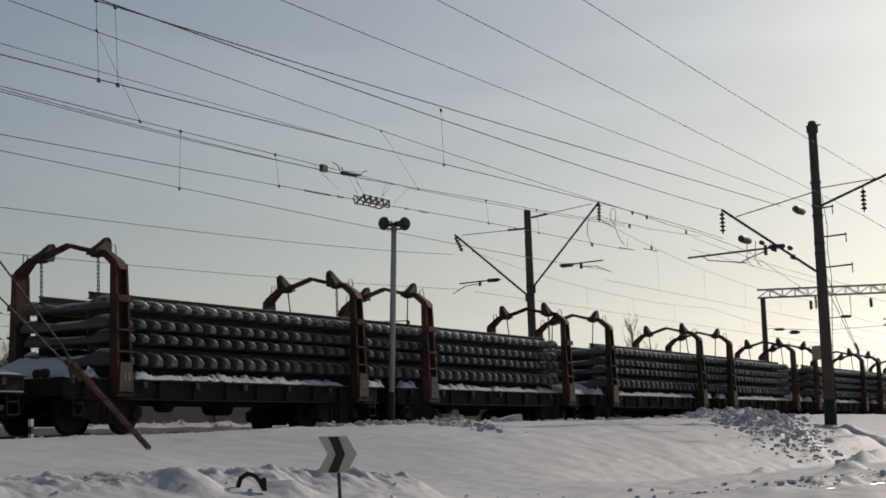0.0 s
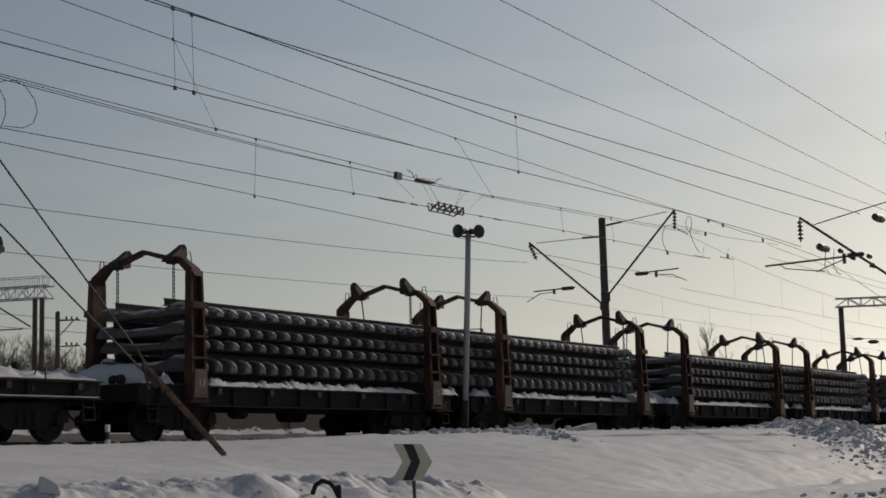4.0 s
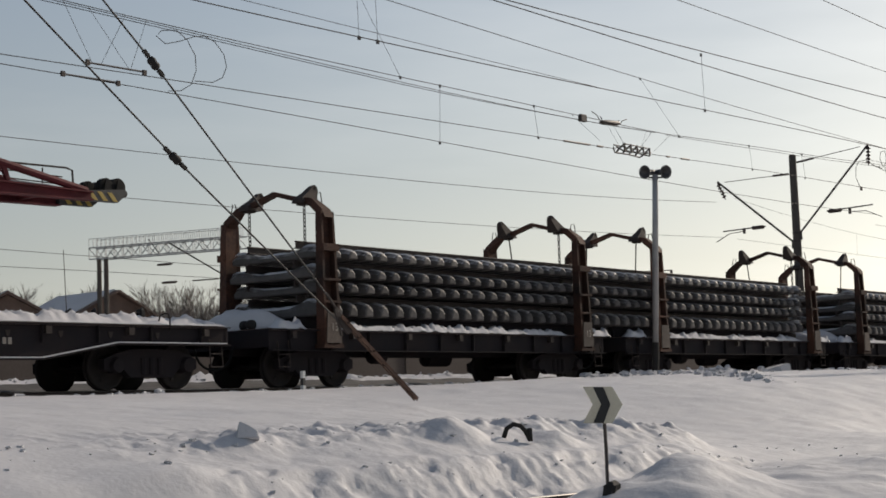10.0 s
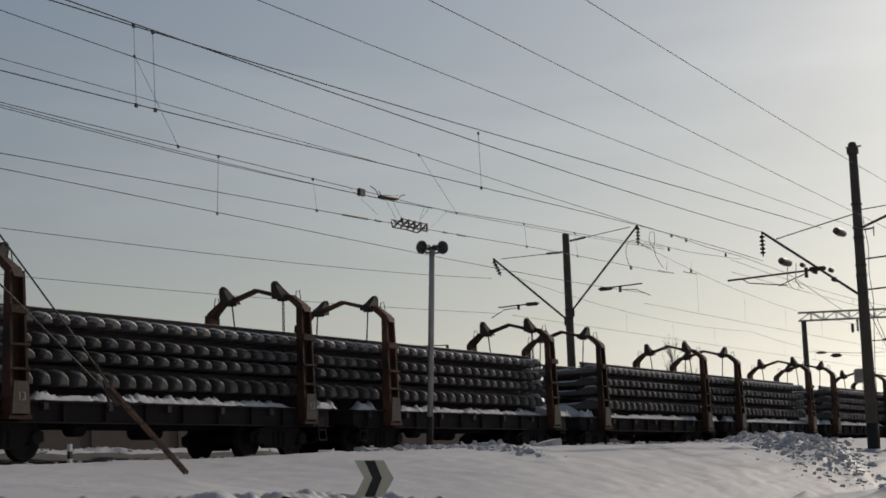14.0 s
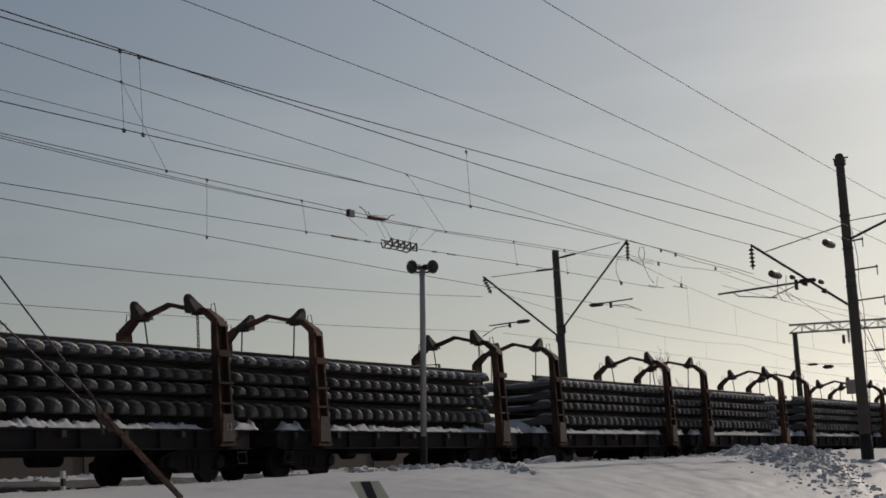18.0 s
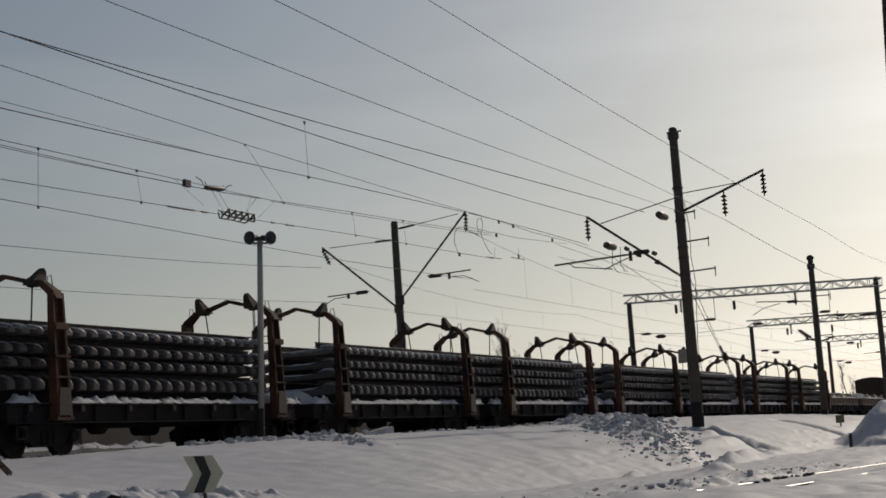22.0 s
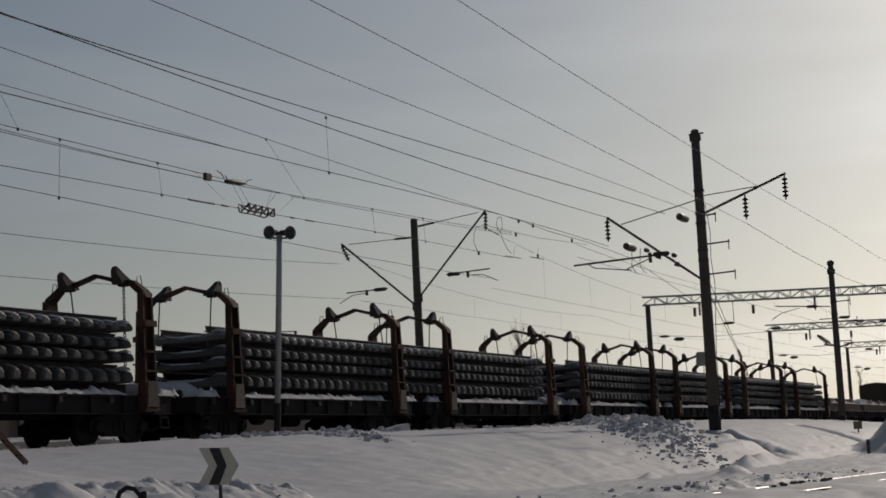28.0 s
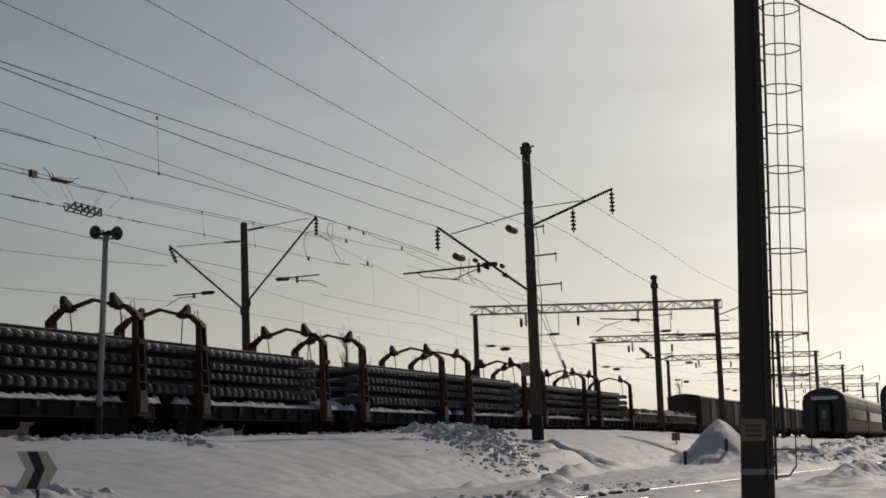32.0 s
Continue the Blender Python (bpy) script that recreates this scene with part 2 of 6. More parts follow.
PLATE = material("enamel_plate", (0.20, 0.165, 0.09), 0.6, 0, (0.12, 0.10, 0.06), 4, 30, 0.001)


# ---------------------------------------------------------------- mesh helpers
def finish(name, bm, mat, smooth=False):
    me = bpy.data.meshes.new(name)
    bm.normal_update()
    bm.to_mesh(me)
    bm.free()
    for m in (mat if isinstance(mat, (list, tuple)) else [mat]):
        me.materials.append(m)
    if smooth:
        me.polygons.foreach_set("use_smooth", [True] * len(me.polygons))
    return me


def part(name, bm, mat, parent, label="", smooth=False, at=None):
    ob = new(name, bm if isinstance(bm, bpy.types.Mesh) else finish(name, bm, mat, smooth))
    ob.parent = parent
    if at is not None:
        ob.matrix_basis = at
    if label:
        ob["label"] = label
    return ob


def thing(name, m, label, category, group="", kind=""):
    return tagged(new(name), label, category, group, kind) if m is None else _placed(name, m, label, category, group, kind)


def _placed(name, m, label, category, group, kind):
    ob = new(name)
    ob.matrix_basis = m
    return tagged(ob, label, category, group, kind)


def solid(name, bm, mat, m, label, category, group="", kind="", smooth=False):
    ob = new(name, finish(name, bm, mat, smooth))
    ob.matrix_basis = m
    return tagged(ob, label, category, group, kind)


def box(bm, x0, x1, y0, y1, z0, z1, mat=0):
    v = [bm.verts.new((x, y, z)) for x in (x0, x1) for y in (y0, y1) for z in (z0, z1)]
    for a in ((0, 1, 3, 2), (4, 6, 7, 5), (0, 4, 5, 1), (2, 3, 7, 6), (0, 2, 6, 4), (1, 5, 7, 3)):
        bm.faces.new([v[i] for i in a]).material_index = mat
    return bm


def bbox(bm, x0, x1, y0, y1, z0, z1, b=0.02, mat=0):
    """A box with its edges along z and its top chamfered."""
    ring = [(x0 + b, y0), (x1 - b, y0), (x1, y0 + b), (x1, y1 - b), (x1 - b, y1), (x0 + b, y1), (x0, y1 - b), (x0, y0 + b)]
    cx, cy = (x0 + x1) / 2, (y0 + y1) / 2
    fx, fy = 1 - 2 * b / (x1 - x0), 1 - 2 * b / (y1 - y0)
    loops = [(1, 1, z0), (1, 1, z1 - b), (fx, fy, z1)]
    rings = [[bm.verts.new((cx + (x - cx) * sx, cy + (y - cy) * sy, z)) for x, y in ring] for sx, sy, z in loops]
    for lo, hi in zip(rings, rings[1:]):
        for i in range(8):
            bm.faces.new((lo[i], lo[(i + 1) % 8], hi[(i + 1) % 8], hi[i])).material_index = mat
    bm.faces.new(rings[-1]).material_index = mat
    bm.faces.new(rings[0][::-1]).material_index = mat
    return bm


def tube(bm, pts, r, n=6, r1=None, mat=0, caps=True):
    """A tube along points, its radius going from r to r1."""
    pts = [Vector(p) for p in pts]
    r1 = r if r1 is None else r1
    rings, side = [], None
    for i, p in enumerate(pts):
        d = (pts[min(i + 1, len(pts) - 1)] - pts[max(i - 1, 0)]).normalized()
        if side is None:
            side = d.cross(Vector((0, 0, 1)) if abs(d.z) < 0.9 else Vector((1, 0, 0))).normalized()
        side = (side - d * side.dot(d)).normalized()
        up = d.cross(side)
        rad = r + (r1 - r) * i / max(len(pts) - 1, 1)
        rings.append([bm.verts.new(p + (side * math.cos(a) + up * math.sin(a)) * rad) for a in (2 * math.pi * k / n for k in range(n))])
    for lo, hi in zip(rings, rings[1:]):
        for k in range(n):
            bm.faces.new((lo[k], lo[(k + 1) % n], hi[(k + 1) % n], hi[k])).material_index = mat
    if caps:
        bm.faces.new(rings[0][::-1]).material_index = mat
        bm.faces.new(rings[-1]).material_index = mat
    return bm


def lathe(bm, profile, n=16, axis="z", centre=(0, 0, 0), mat=0):
    """A turned shape: (radius, height) pairs about an axis."""
    c, rings = Vector(centre), []
    for r, h in profile:
        ring = []
        for k in range(n):
            a = 2 * math.pi * k / n
            u, v = r * math.cos(a), r * math.sin(a)
            ring.append(bm.verts.new(c + Vector({"z": (u, v, h), "y": (v, h, u), "x": (h, u, v)}[axis])))
        rings.append(ring)
    for lo, hi in zip(rings, rings[1:]):
        for k in range(n):
            bm.faces.new((lo[k], lo[(k + 1) % n], hi[(k + 1) % n], hi[k])).material_index = mat
    bm.faces.new(rings[0][::-1]).material_index = mat
    bm.faces.new(rings[-1]).material_index = mat
    return bm


def plate(bm, outline, axis, a0, a1, mat=0):
    """An outline in a plane, given thickness from a0 to a1 along an axis."""
    put = {"x": lambda u, v, a: (a, u, v), "y": lambda u, v, a: (u, a, v), "z": lambda u, v, a: (u, v, a)}[axis]
    lo = [bm.verts.new(put(u, v, a0)) for u, v in outline]
    hi = [bm.verts.new(put(u, v, a1)) for u, v in outline]
    n = len(outline)
    for k in range(n):
        bm.faces.new((lo[k], lo[(k + 1) % n], hi[(k + 1) % n], hi[k])).material_index = mat
    bm.faces.new(lo[::-1]).material_index = mat
    bm.faces.new(hi).material_index = mat
    bmesh.ops.recalc_face_normals(bm, faces=bm.faces)
    return bm


def bar(bm, p, q, w, h=None, mat=0):
    """A square bar from p to q."""
    p, q, h = Vector(p), Vector(q), h or w
    d = (q - p).normalized()
    s = d.cross(Vector((0, 0, 1)) if abs(d.z) < 0.95 else Vector((1, 0, 0))).normalized()
    u = s.cross(d)
    v = [bm.verts.new(e + s * a * w / 2 + u * b * h / 2) for e in (p, q) for a, b in ((-1, -1), (1, -1), (1, 1), (-1, 1))]
    for a in ((3, 2, 1, 0), (4, 5, 6, 7), (0, 1, 5, 4), (1, 2, 6, 5), (2, 3, 7, 6), (3, 0, 4, 7)):
        bm.faces.new([v[i] for i in a]).material_index = mat
    return bm


def B():
    return bmesh.new()


def fbm(x, y, s, seed=0.0, octaves=4):
    return noise.fractal(Vector((x * s, y * s, seed)), 0.9, 2.1, octaves, noise_basis="PERLIN_ORIGINAL")


# ---------------------------------------------------------------- ground
YC = 25.53            # centre line of the train's track
LOW = -1.53            # the low ground beside the near siding


def siding(x):
    """Where the far rail of the near siding runs."""
    return 10.2 - 0.12 * x


def smooth(a, b, v):
    t = min(max((v - a) / (b - a), 0.0), 1.0)
    return t * t * (3 - 2 * t)


MOUNDS = ((17.2, 14.0, 1.6, 1.6, 0.14), (12.9, 7.32, 1.2, 0.85, 0.46), (8.9, 9.95, 0.9, 0.5, 0.10), (13.05, 10.25, 0.7, 0.5, 0.10), (15.1, 10.35, 0.6, 0.4, 0.01),
          (17.2, 9.9, 0.8, 0.5, 0.06), (10.6, 10.75, 0.5, 0.3, 0.14), (9.12, 13.70, 0.42, 0.34, -0.34), (52.6, 13.55, 0.9, 0.4, 0.20), (67.0, 6.6, 6.0, 2.6, 0.3), (33.7, 8.74, 0.7, 0.45, 0.24), (41.0, 12.6, 1.6, 0.5, 0.18), (47.5, 12.0, 2.5, 0.5, 0.2))

HEAPS = ((61.5, 9.35, 3.4, 1.6, 1.62), (42.0, 10.45, 1.0, 0.40, 0.33), (45.6, 10.9, 0.9, 0.28, 0.18), (50.6, 13.15, 0.9, 0.3, 0.16), (33.8, 10.6, 0.7, 0.25, 0.14), (13.08, 10.22, 0.44, 0.40, 0.15), (14.35, 9.75, 0.42, 0.32, 0.15))


def ground(x, y):
    edge = -0.13 + 0.22 * smooth(20, 42, x) + 0.26 * smooth(45, 72, x) - 0.55 * smooth(85, 150, x)
    w = y - siding(x)
    span = max(22.5 - siding(x) - 0.5, 4)
    t = min(max((w - 0.55) / span, 0.0), 1.0)
    power = 0.35 + 0.45 * smooth(14, 21, x) + 0.45 * smooth(70, 100, x)
    low = LOW + 0.5 * smooth(55, 110, x)
    z = low + (edge - low) * t ** power
    # the embankment past the loudspeaker post: a flat strip, then a firm slope up to the track
    if x > 21:
        foot = 11.0 - 0.5 * smooth(30, 48, x) + 1.2 * smooth(60, 90, x)
        low += 0.12 * smooth(0.7, 2.0, w) + 0.012 * max(w, 0)
        up = min(max((y - foot) / (22.5 - foot), 0.0), 1.0)
        bank = low + (edge - low) * (1 - (1 - up) ** 3.2)
        z += (bank - z) * smooth(21, 29, x) * (1 - smooth(85, 110, x))
    if y > 23.4:
        bed = -0.24
        z = edge + (bed - edge) * smooth(23.55, 24.15, y) if y < 24.4 else bed
        if y > 26.9:
            z = bed + (0.22 - bed) * smooth(26.9, 28.6, y) + (0.08 + 0.10 * fbm(x, y, 0.5, 3) + 0.16 * abs(fbm(x, y, 1.6, 63)) + 0.1 * abs(fbm(x, y, 4.5, 64))) * smooth(28.0, 29.3, y) * (1 - smooth(30.5, 33, y))
            z -= 0.15 * smooth(33, 40, y)
    # ploughed ridge along the siding: a crumbly ramp, a smooth band, a broken crest
    rough = smooth(0.1, 0.4, w) * (1 - smooth(2.4, 4.2, w)) * (1 - 0.8 * smooth(16.4, 17.8, x))
    if rough > 0:
        ramp = low + 0.42 * smooth(0.10, 0.95, w)
        z += max(ramp - z, 0.0) * (1 - smooth(15.5, 17.5, x))
        broken = 0.3 + 0.45 * (1 - smooth(0.7, 1.0, w)) + 0.7 * smooth(1.45, 1.75, w)
        broken *= 0.45 + 0.55 * smooth(8.0, 11.0, x)
        z += rough * (0.03 * fbm(x, y, 0.9, 1.0) + 0.05 * smooth(1.0, 1.7, w) * (1 - smooth(2.0, 2.9, w)))
        z += rough * broken * (0.05 * (abs(fbm(x, y, 2.4, 2.0)) - 0.15) + 0.04 * (abs(fbm(x, y, 5.5, 4.0)) - 0.15) + 0.026 * fbm(x, y, 10.0, 4.5))
        z -= rough * (1 - smooth(0.75, 1.0, w)) * 0.05 * smooth(0.1, 0.45, fbm(x * 0.8, y * 1.6, 2.0, 73))
        # shelf above the scarp, and the end of the ridge
        z += 0.045 * smooth(0.5, 0.75, w) * (1 - smooth(0.95, 1.5, w)) * (1 - smooth(15.0, 16.0, x))
        z += smooth(14.9, 16.0, x) * (1 - smooth(16.9, 17.5, x)) * math.exp(-((w - 1.7) / 0.42) ** 2) * (0.12 + 0.10 * abs(fbm(x, y, 2.2, 51)) + 0.05 * fbm(x, y, 5.0, 52))
    crest = smooth(10.6, 12.0, x) * (1 - smooth(15.0, 16.4, x))
    if crest > 0 and 1.0 < w < 3.6:
        d = w - 1.85 - 0.18 * fbm(x, 0.0, 0.9, 27)
        z += crest * smooth(-0.32, 0.0, d) * (1 - smooth(0.05, 1.2, d)) * (0.03 + 0.13 * abs(fbm(x, y * 0.5, 1.7, 28)) + 0.05 * fbm(x, y, 4.0, 29))
    churn = smooth(22, 26, x) * (1 - smooth(36, 42, x)) * smooth(0.45, 0.9, w) * (1 - smooth(1.2, 2.4, w))
    if churn > 0:
        z += churn * (0.06 * fbm(x, y, 1.6, 21) + 0.05 * abs(fbm(x, y, 4.2, 22)))
    # broken clods thrown up beside the track
    u = (61.0 - x) / 21.0
    if -0.15 < u < 1.1:
        off = abs(y - (20.6 - 9.2 * u)) / (2.3 - 1.5 * max(u, 0))
        clod = (1 - smooth(0.45, 1.1, off)) * smooth(-0.15, 0.05, u) * (1 - smooth(0.75, 1.1, u))
        z += clod * (0.06 + 0.26 * abs(fbm(x, y, 1.3, 5)) + 0.16 * abs(fbm(x, y, 3.5, 6)))
    # broken snow thrown down from the loudspeaker post
    u = (38.2 - x) / 7.2
    if -0.2 < u < 1.15:
        off = abs(y - (22.4 - 6.9 * u ** 0.85 if u > 0 else 22.4)) / (1.25 - 0.7 * max(u, 0))
        z += (1 - smooth(0.3, 1.0, off)) * smooth(-0.2, 0.1, u) * (1 - smooth(0.7, 1.15, u)) * (0.12 * abs(fbm(x, y, 1.8, 41)) + 0.08 * abs(fbm(x, y, 4.2, 42)))
    strip = smooth(21.2, 22.6, y) * (1 - smooth(23.4, 23.9, y)) * smooth(33, 37, x)
    z += strip * (0.17 * abs(fbm(x, y, 1.5, 7)) + 0.10 * abs(fbm(x, y, 4.0, 8)) - 0.03)
    for mx, my, rx, ry, h in MOUNDS:
        d = ((x - mx) / rx) ** 2 + ((y - my) / ry) ** 2
        if d < 6:
            z += h * math.exp(-1.4 * d) * (1 + (0.06 if h > 0.5 else 0.2) * fbm(x, y, 1.4, mx))
    # steep heaps of shovelled snow
    for k, (mx, my, rx, ry, h) in enumerate(HEAPS):
        if abs(x - mx) < 1.4 * rx and abs(y - my) < 1.4 * ry:
            d = math.hypot((x - mx) / rx, (y - my) / ry) * (1 + 0.10 * fbm(x, y, 2.8 / rx, 61 + k))
            if d < 1.15:
                z += h * (1 - smooth(0.0, 1.15, d) * 0.5 - 0.5 * d / 1.15) * (1 + 0.05 * fbm(x, y, 2.2, 62))
    # trodden trails down the bank
    for xa, ya, xb, yb, deep in ((52.6, 14.6, 50.3, 11.3, 0.34), (67.4, 14.6, 64.6, 10.8, 0.4), (51.2, 12.6, 48.6, 11.1, 0.2)):
        if yb - 0.6 < y < ya + 0.6 and abs(x - xa) < 6:
            d = (x - (xa + (xb - xa) * (y - ya) / (yb - ya)) + 0.25 * fbm(x, y, 0.9, 18)) / 0.55
            if abs(d) < 2.5:
                z -= deep * math.exp(-d * d) * smooth(yb - 0.5, yb + 0.5, y) * (1 - smooth(ya - 0.5, ya + 0.5, y)) * (1 + 0.7 * fbm(x, y, 1.8, 17))
    # snow drifted over the siding
    bury = smooth(12.8, 14.4, x) * (1 - smooth(23, 27, x)) * smooth(-3.2, -2.2, w) * (1 - smooth(0.6, 2.0, w))
    if bury > 0:
        z += (max(z, -1.39 + 0.03 * fbm(x, y, 0.8, 23)) - z) * bury
    # wind-packed unevenness
    if y < 23.6:
        z += 0.03 * fbm(x, y, 0.35, 11) + 0.012 * fbm(x, y, 1.7, 12) + 0.05 * (abs(fbm(x * 0.45, y * 1.3, 1.0, 15)) - 0.2) * smooth(20, 28, x) + 0.012 * fbm(x * 0.7, y * 1.5, 2.6, 16)
        if w < -1.5 and x > 22:
            z += (0.08 * abs(fbm(x * 0.6, y, 1.1, 30)) + smooth(30, 40, x) * (0.45 * abs(fbm(x * 0.45, y * 0.8, 0.7, 66)) + 0.24 * abs(fbm(x, y, 1.9, 67)))) * smooth(22, 30, x) * (1 - smooth(95, 115, x)) * smooth(1.9, 3.2, -w)
        # trodden snow between the siding and the coaches
        trod = smooth(50, 60, x) * (1 - smooth(98, 108, x)) * smooth(0.8, 1.8, w) * (1 - smooth(7.2, 8.6, y)) * smooth(-3, 0, y)
        if trod > 0:
            z += trod * (0.30 * abs(fbm(x * 0.5, y, 0.7, 91)) + 0.26 * abs(fbm(x * 0.8, y, 1.6, 92)) + 0.10 * fbm(x, y, 1.2, 93) - 0.05)
        if w < 0.4:
            z += 0.05 * fbm(x, y, 0.9, 13) + 0.02 * fbm(x, y, 3.1, 14)
            z -= 0.05 * smooth(-0.35, -0.1, w) * (1 - smooth(0.1, 0.35, w)) * (1 - smooth(12.5, 13.5, x))
            z += (-1.455 + 0.028 * fbm(x, y, 1.4, 19) - z) * 0.9 * smooth(-2.6, -2.0, w) * smooth(25, 28, x) * (1 - smooth(50, 60, x))
            # snow lying over the near rail in patches, and over the far one where it comes out of the drift
            z += (0.035 + 0.07 * fbm(x, 0.0, 0.55, 81)) * math.exp(-((w + 1.52) / 0.3) ** 2) * smooth(21, 24, x)
            z += (0.03 + 0.06 * fbm(x, 0.0, 0.8, 82)) * math.exp(-(w / 0.3) ** 2) * smooth(21, 24, x) * (1 - smooth(30.5, 32, x))
    # hollow dug out beyond the far rail
    if 26 < x < 37 and 0 < w < 2.2:
        d = 1 - abs(x - 31.3) / 4.4
        if d > 0:
            z -= smooth(0, 0.5, d) * smooth(0.12, 0.4, w) * (1 - smooth(0.75, 0.95, w)) * (0.14 + 0.2 * fbm(x, y, 1.7, 83))
            z += smooth(0, 0.5, d) * smooth(0.75, 1.0, w) * (1 - smooth(1.1, 2.0, w)) * (0.03 + 0.07 * abs(fbm(x, y, 1.6, 84)))
    return z


def spaced(stops):
    out = []
    for a, b, d in stops:
        n = max(int(round((b - a) / d)), 1)
        out += [a + (b - a) * i / n for i in range(n)]
    return out + [stops[-1][1]]


gx = spaced([(-3000, -200, 700), (-200, -20, 30), (-20, 4, 2), (4, 9, 0.25), (9, 17, 0.045), (17, 20, 0.07), (20, 24, 0.14), (24, 42, 0.12), (42, 66, 0.2), (66, 104, 0.4), (104, 116, 0.9), (116, 220, 4), (220, 4000, 630)])
gy = spaced([(-3000, -60, 590), (-60, -4, 7), (-4, 0, 0.25), (0, 3, 0.16), (3, 7.5, 0.1), (7.5, 11.2, 0.045), (11.2, 12.5, 0.07), (12.5, 21, 0.15), (21, 24.4, 0.12), (24.4, 27, 0.4), (27, 33, 0.2), (33, 60, 3), (60, 4000, 790)])
gv = []
for x in gx:
    for y in gy:
        far = max(abs(x), abs(y)) > 260
        gv.append((x, y, -0.5 if far else ground(x, y)))
ny = len(gy)
gf = [(i * ny + j, (i + 1) * ny + j, (i + 1) * ny + j + 1, i * ny + j + 1) for i in range(len(gx) - 1) for j in range(ny - 1)]
me = bpy.data.meshes.new("ground")
me.from_pydata(gv, [], gf)
me.materials.append(SNOW)
me.polygons.foreach_set("use_smooth", [True] * len(me.polygons))
tagged(new("ground", me), "snow-covered rail yard ground with ploughed ridges", "snow", kind="structure")

# dark bed under the train, carried up the far bank, and its rails
bm = B()
xs = spaced([(-60, 10, 5), (10, 60, 0.5), (60, 260, 8)])
ys = (24.12, 24.4, 24.75, 25.1, 25.5, 25.95, 26.3, 26.6, 26.9, 27.2, 27.5, 27.75, 28.0, 28.25, 28.5, 28.72, 28.92)
grid = [[bm.verts.new((x, y, -0.185 + (0.035 * fbm(x, y, 1.5, 20) if j else -0.09) if j < 9 else ground(x, y) + 0.07 + 0.05 * fbm(x, y, 1.3, 25) - 0.11 * max(j - 13, 0))) for j, y in enumerate(ys)] for x in xs]
for a, b in zip(grid, grid[1:]):
    for j in range(len(ys) - 1):
        bm.faces.new((a[j], b[j], b[j + 1], a[j + 1]))
solid("trackbed", bm, BALLAST, Matrix(), "dark bed under the train, reaching up the far bank", "trackbed", kind="structure")


def rail_mesh(length, name="rail", s=1.0, head=RAILHEAD):
    """A flat-bottomed rail along x, its top at z = 0."""
    half = [(0.012, 0.0), (0.026, -0.004), (0.036, -0.013), (0.037, -0.032), (0.012, -0.045), (0.009, -0.15), (0.074, -0.168), (0.075, -0.18)]
    out = [(y * s, z * s) for y, z in half] + [(-y * s, z * s) for y, z in half[::-1]]
    bm = B()
    plate(bm, out, "x", 0, length)
    bm.normal_update()
    for f in bm.faces:
        if f.normal.z > 0.5 and f.calc_center_median().z > -0.012:
            f.material_index = 1
    return finish(name, bm, [RAIL, head])


LONG = rail_mesh(320)
track = thing("main_track", pose(-60, YC, 0), "running rails under the loaded train", "rail track", kind="structure")
for y in (-0.76, 0.76):
    part("rail", LONG, None, track, at=pose(0, y, 0))
NEAR = rail_mesh(70)
near = thing("siding_track", pose(4, siding(4), -1.44, rz=math.degrees(math.atan(-0.12))), "worn shiny siding rails half sunk in snow", "rail track", kind="structure")
part("rail", NEAR, None, near)
part("rail", NEAR, None, near, at=pose(0, -1.52, 0))
for y in (29.9, 31.4):
    solid("far_track_rail", box(B(), -40, 240, -0.04, 0.04, -0.1, 0.02), RAIL, pose(0, y, 0.28), "rail of the next track beyond the train", "rail", kind="structure")

# ---------------------------------------------------------------- the train
rolling = []          # things that roll with the train
wheelsets = []        # wheelsets that turn


def wheelset_mesh():
    bm = B()
    for side in (-1, 1):
        y = side * 0.76
        lathe(bm, [(0.10, y + side * -0.09), (0.17, y + side * -0.085), (0.20, y - side * 0.03), (0.39, y - side * 0.03), (0.42, y - side * 0.065), (0.475, y - side * 0.065),
                   (0.475, y + side * 0.065), (0.42, y + side * 0.07), (0.38, y + side * 0.02), (0.20, y + side * 0.03), (0.14, y + side * 0.10), (0.09, y + side * 0.2)], 22, "y")
        lathe(bm, [(0.505, y - side * 0.065), (0.505, y - side * 0.035), (0.478, y - side * 0.03)], 22, "y")
        for k in range(3):
            a = k * 2.094
            box(bm, 0.28 * math.cos(a) - 0.04, 0.28 * math.cos(a) + 0.04, y - 0.035, y + 0.04, 0.28 * math.sin(a) - 0.04, 0.28 * math.sin(a) + 0.04)
    tube(bm, [(0, -1.0, 0), (0, 1.0, 0)], 0.08, 10)
    return finish("wheelset", bm, WHEEL, True)


WHEELSET = wheelset_mesh()


def side_frame_mesh():
    bm = B()
    out = [(-1.22, 0.60), (-1.22, 0.40), (-1.05, 0.36), (-0.75, 0.42), (-0.55, 0.24), (0.55, 0.24), (0.75, 0.42), (1.05, 0.36), (1.22, 0.40), (1.22, 0.60),
           (0.85, 0.74), (0.45, 0.80), (-0.45, 0.80), (-0.85, 0.74)]
    plate(bm, out, "y", -0.09, 0.09)
    for x in (-0.925, 0.925):
        lathe(bm, [(0.0, -0.2), (0.14, -0.19), (0.16, -0.12), (0.16, 0.1)], 12, "y", (x, 0, 0.475))
    for x in (-0.22, 0, 0.22):
        lathe(bm, [(0.07, 0.30), (0.075, 0.31), (0.075, 0.62), (0.07, 0.63)], 8, "z", (x, -0.07, 0))
    return finish("side_frame", bm, WAGON)


SIDE_FRAME = side_frame_mesh()


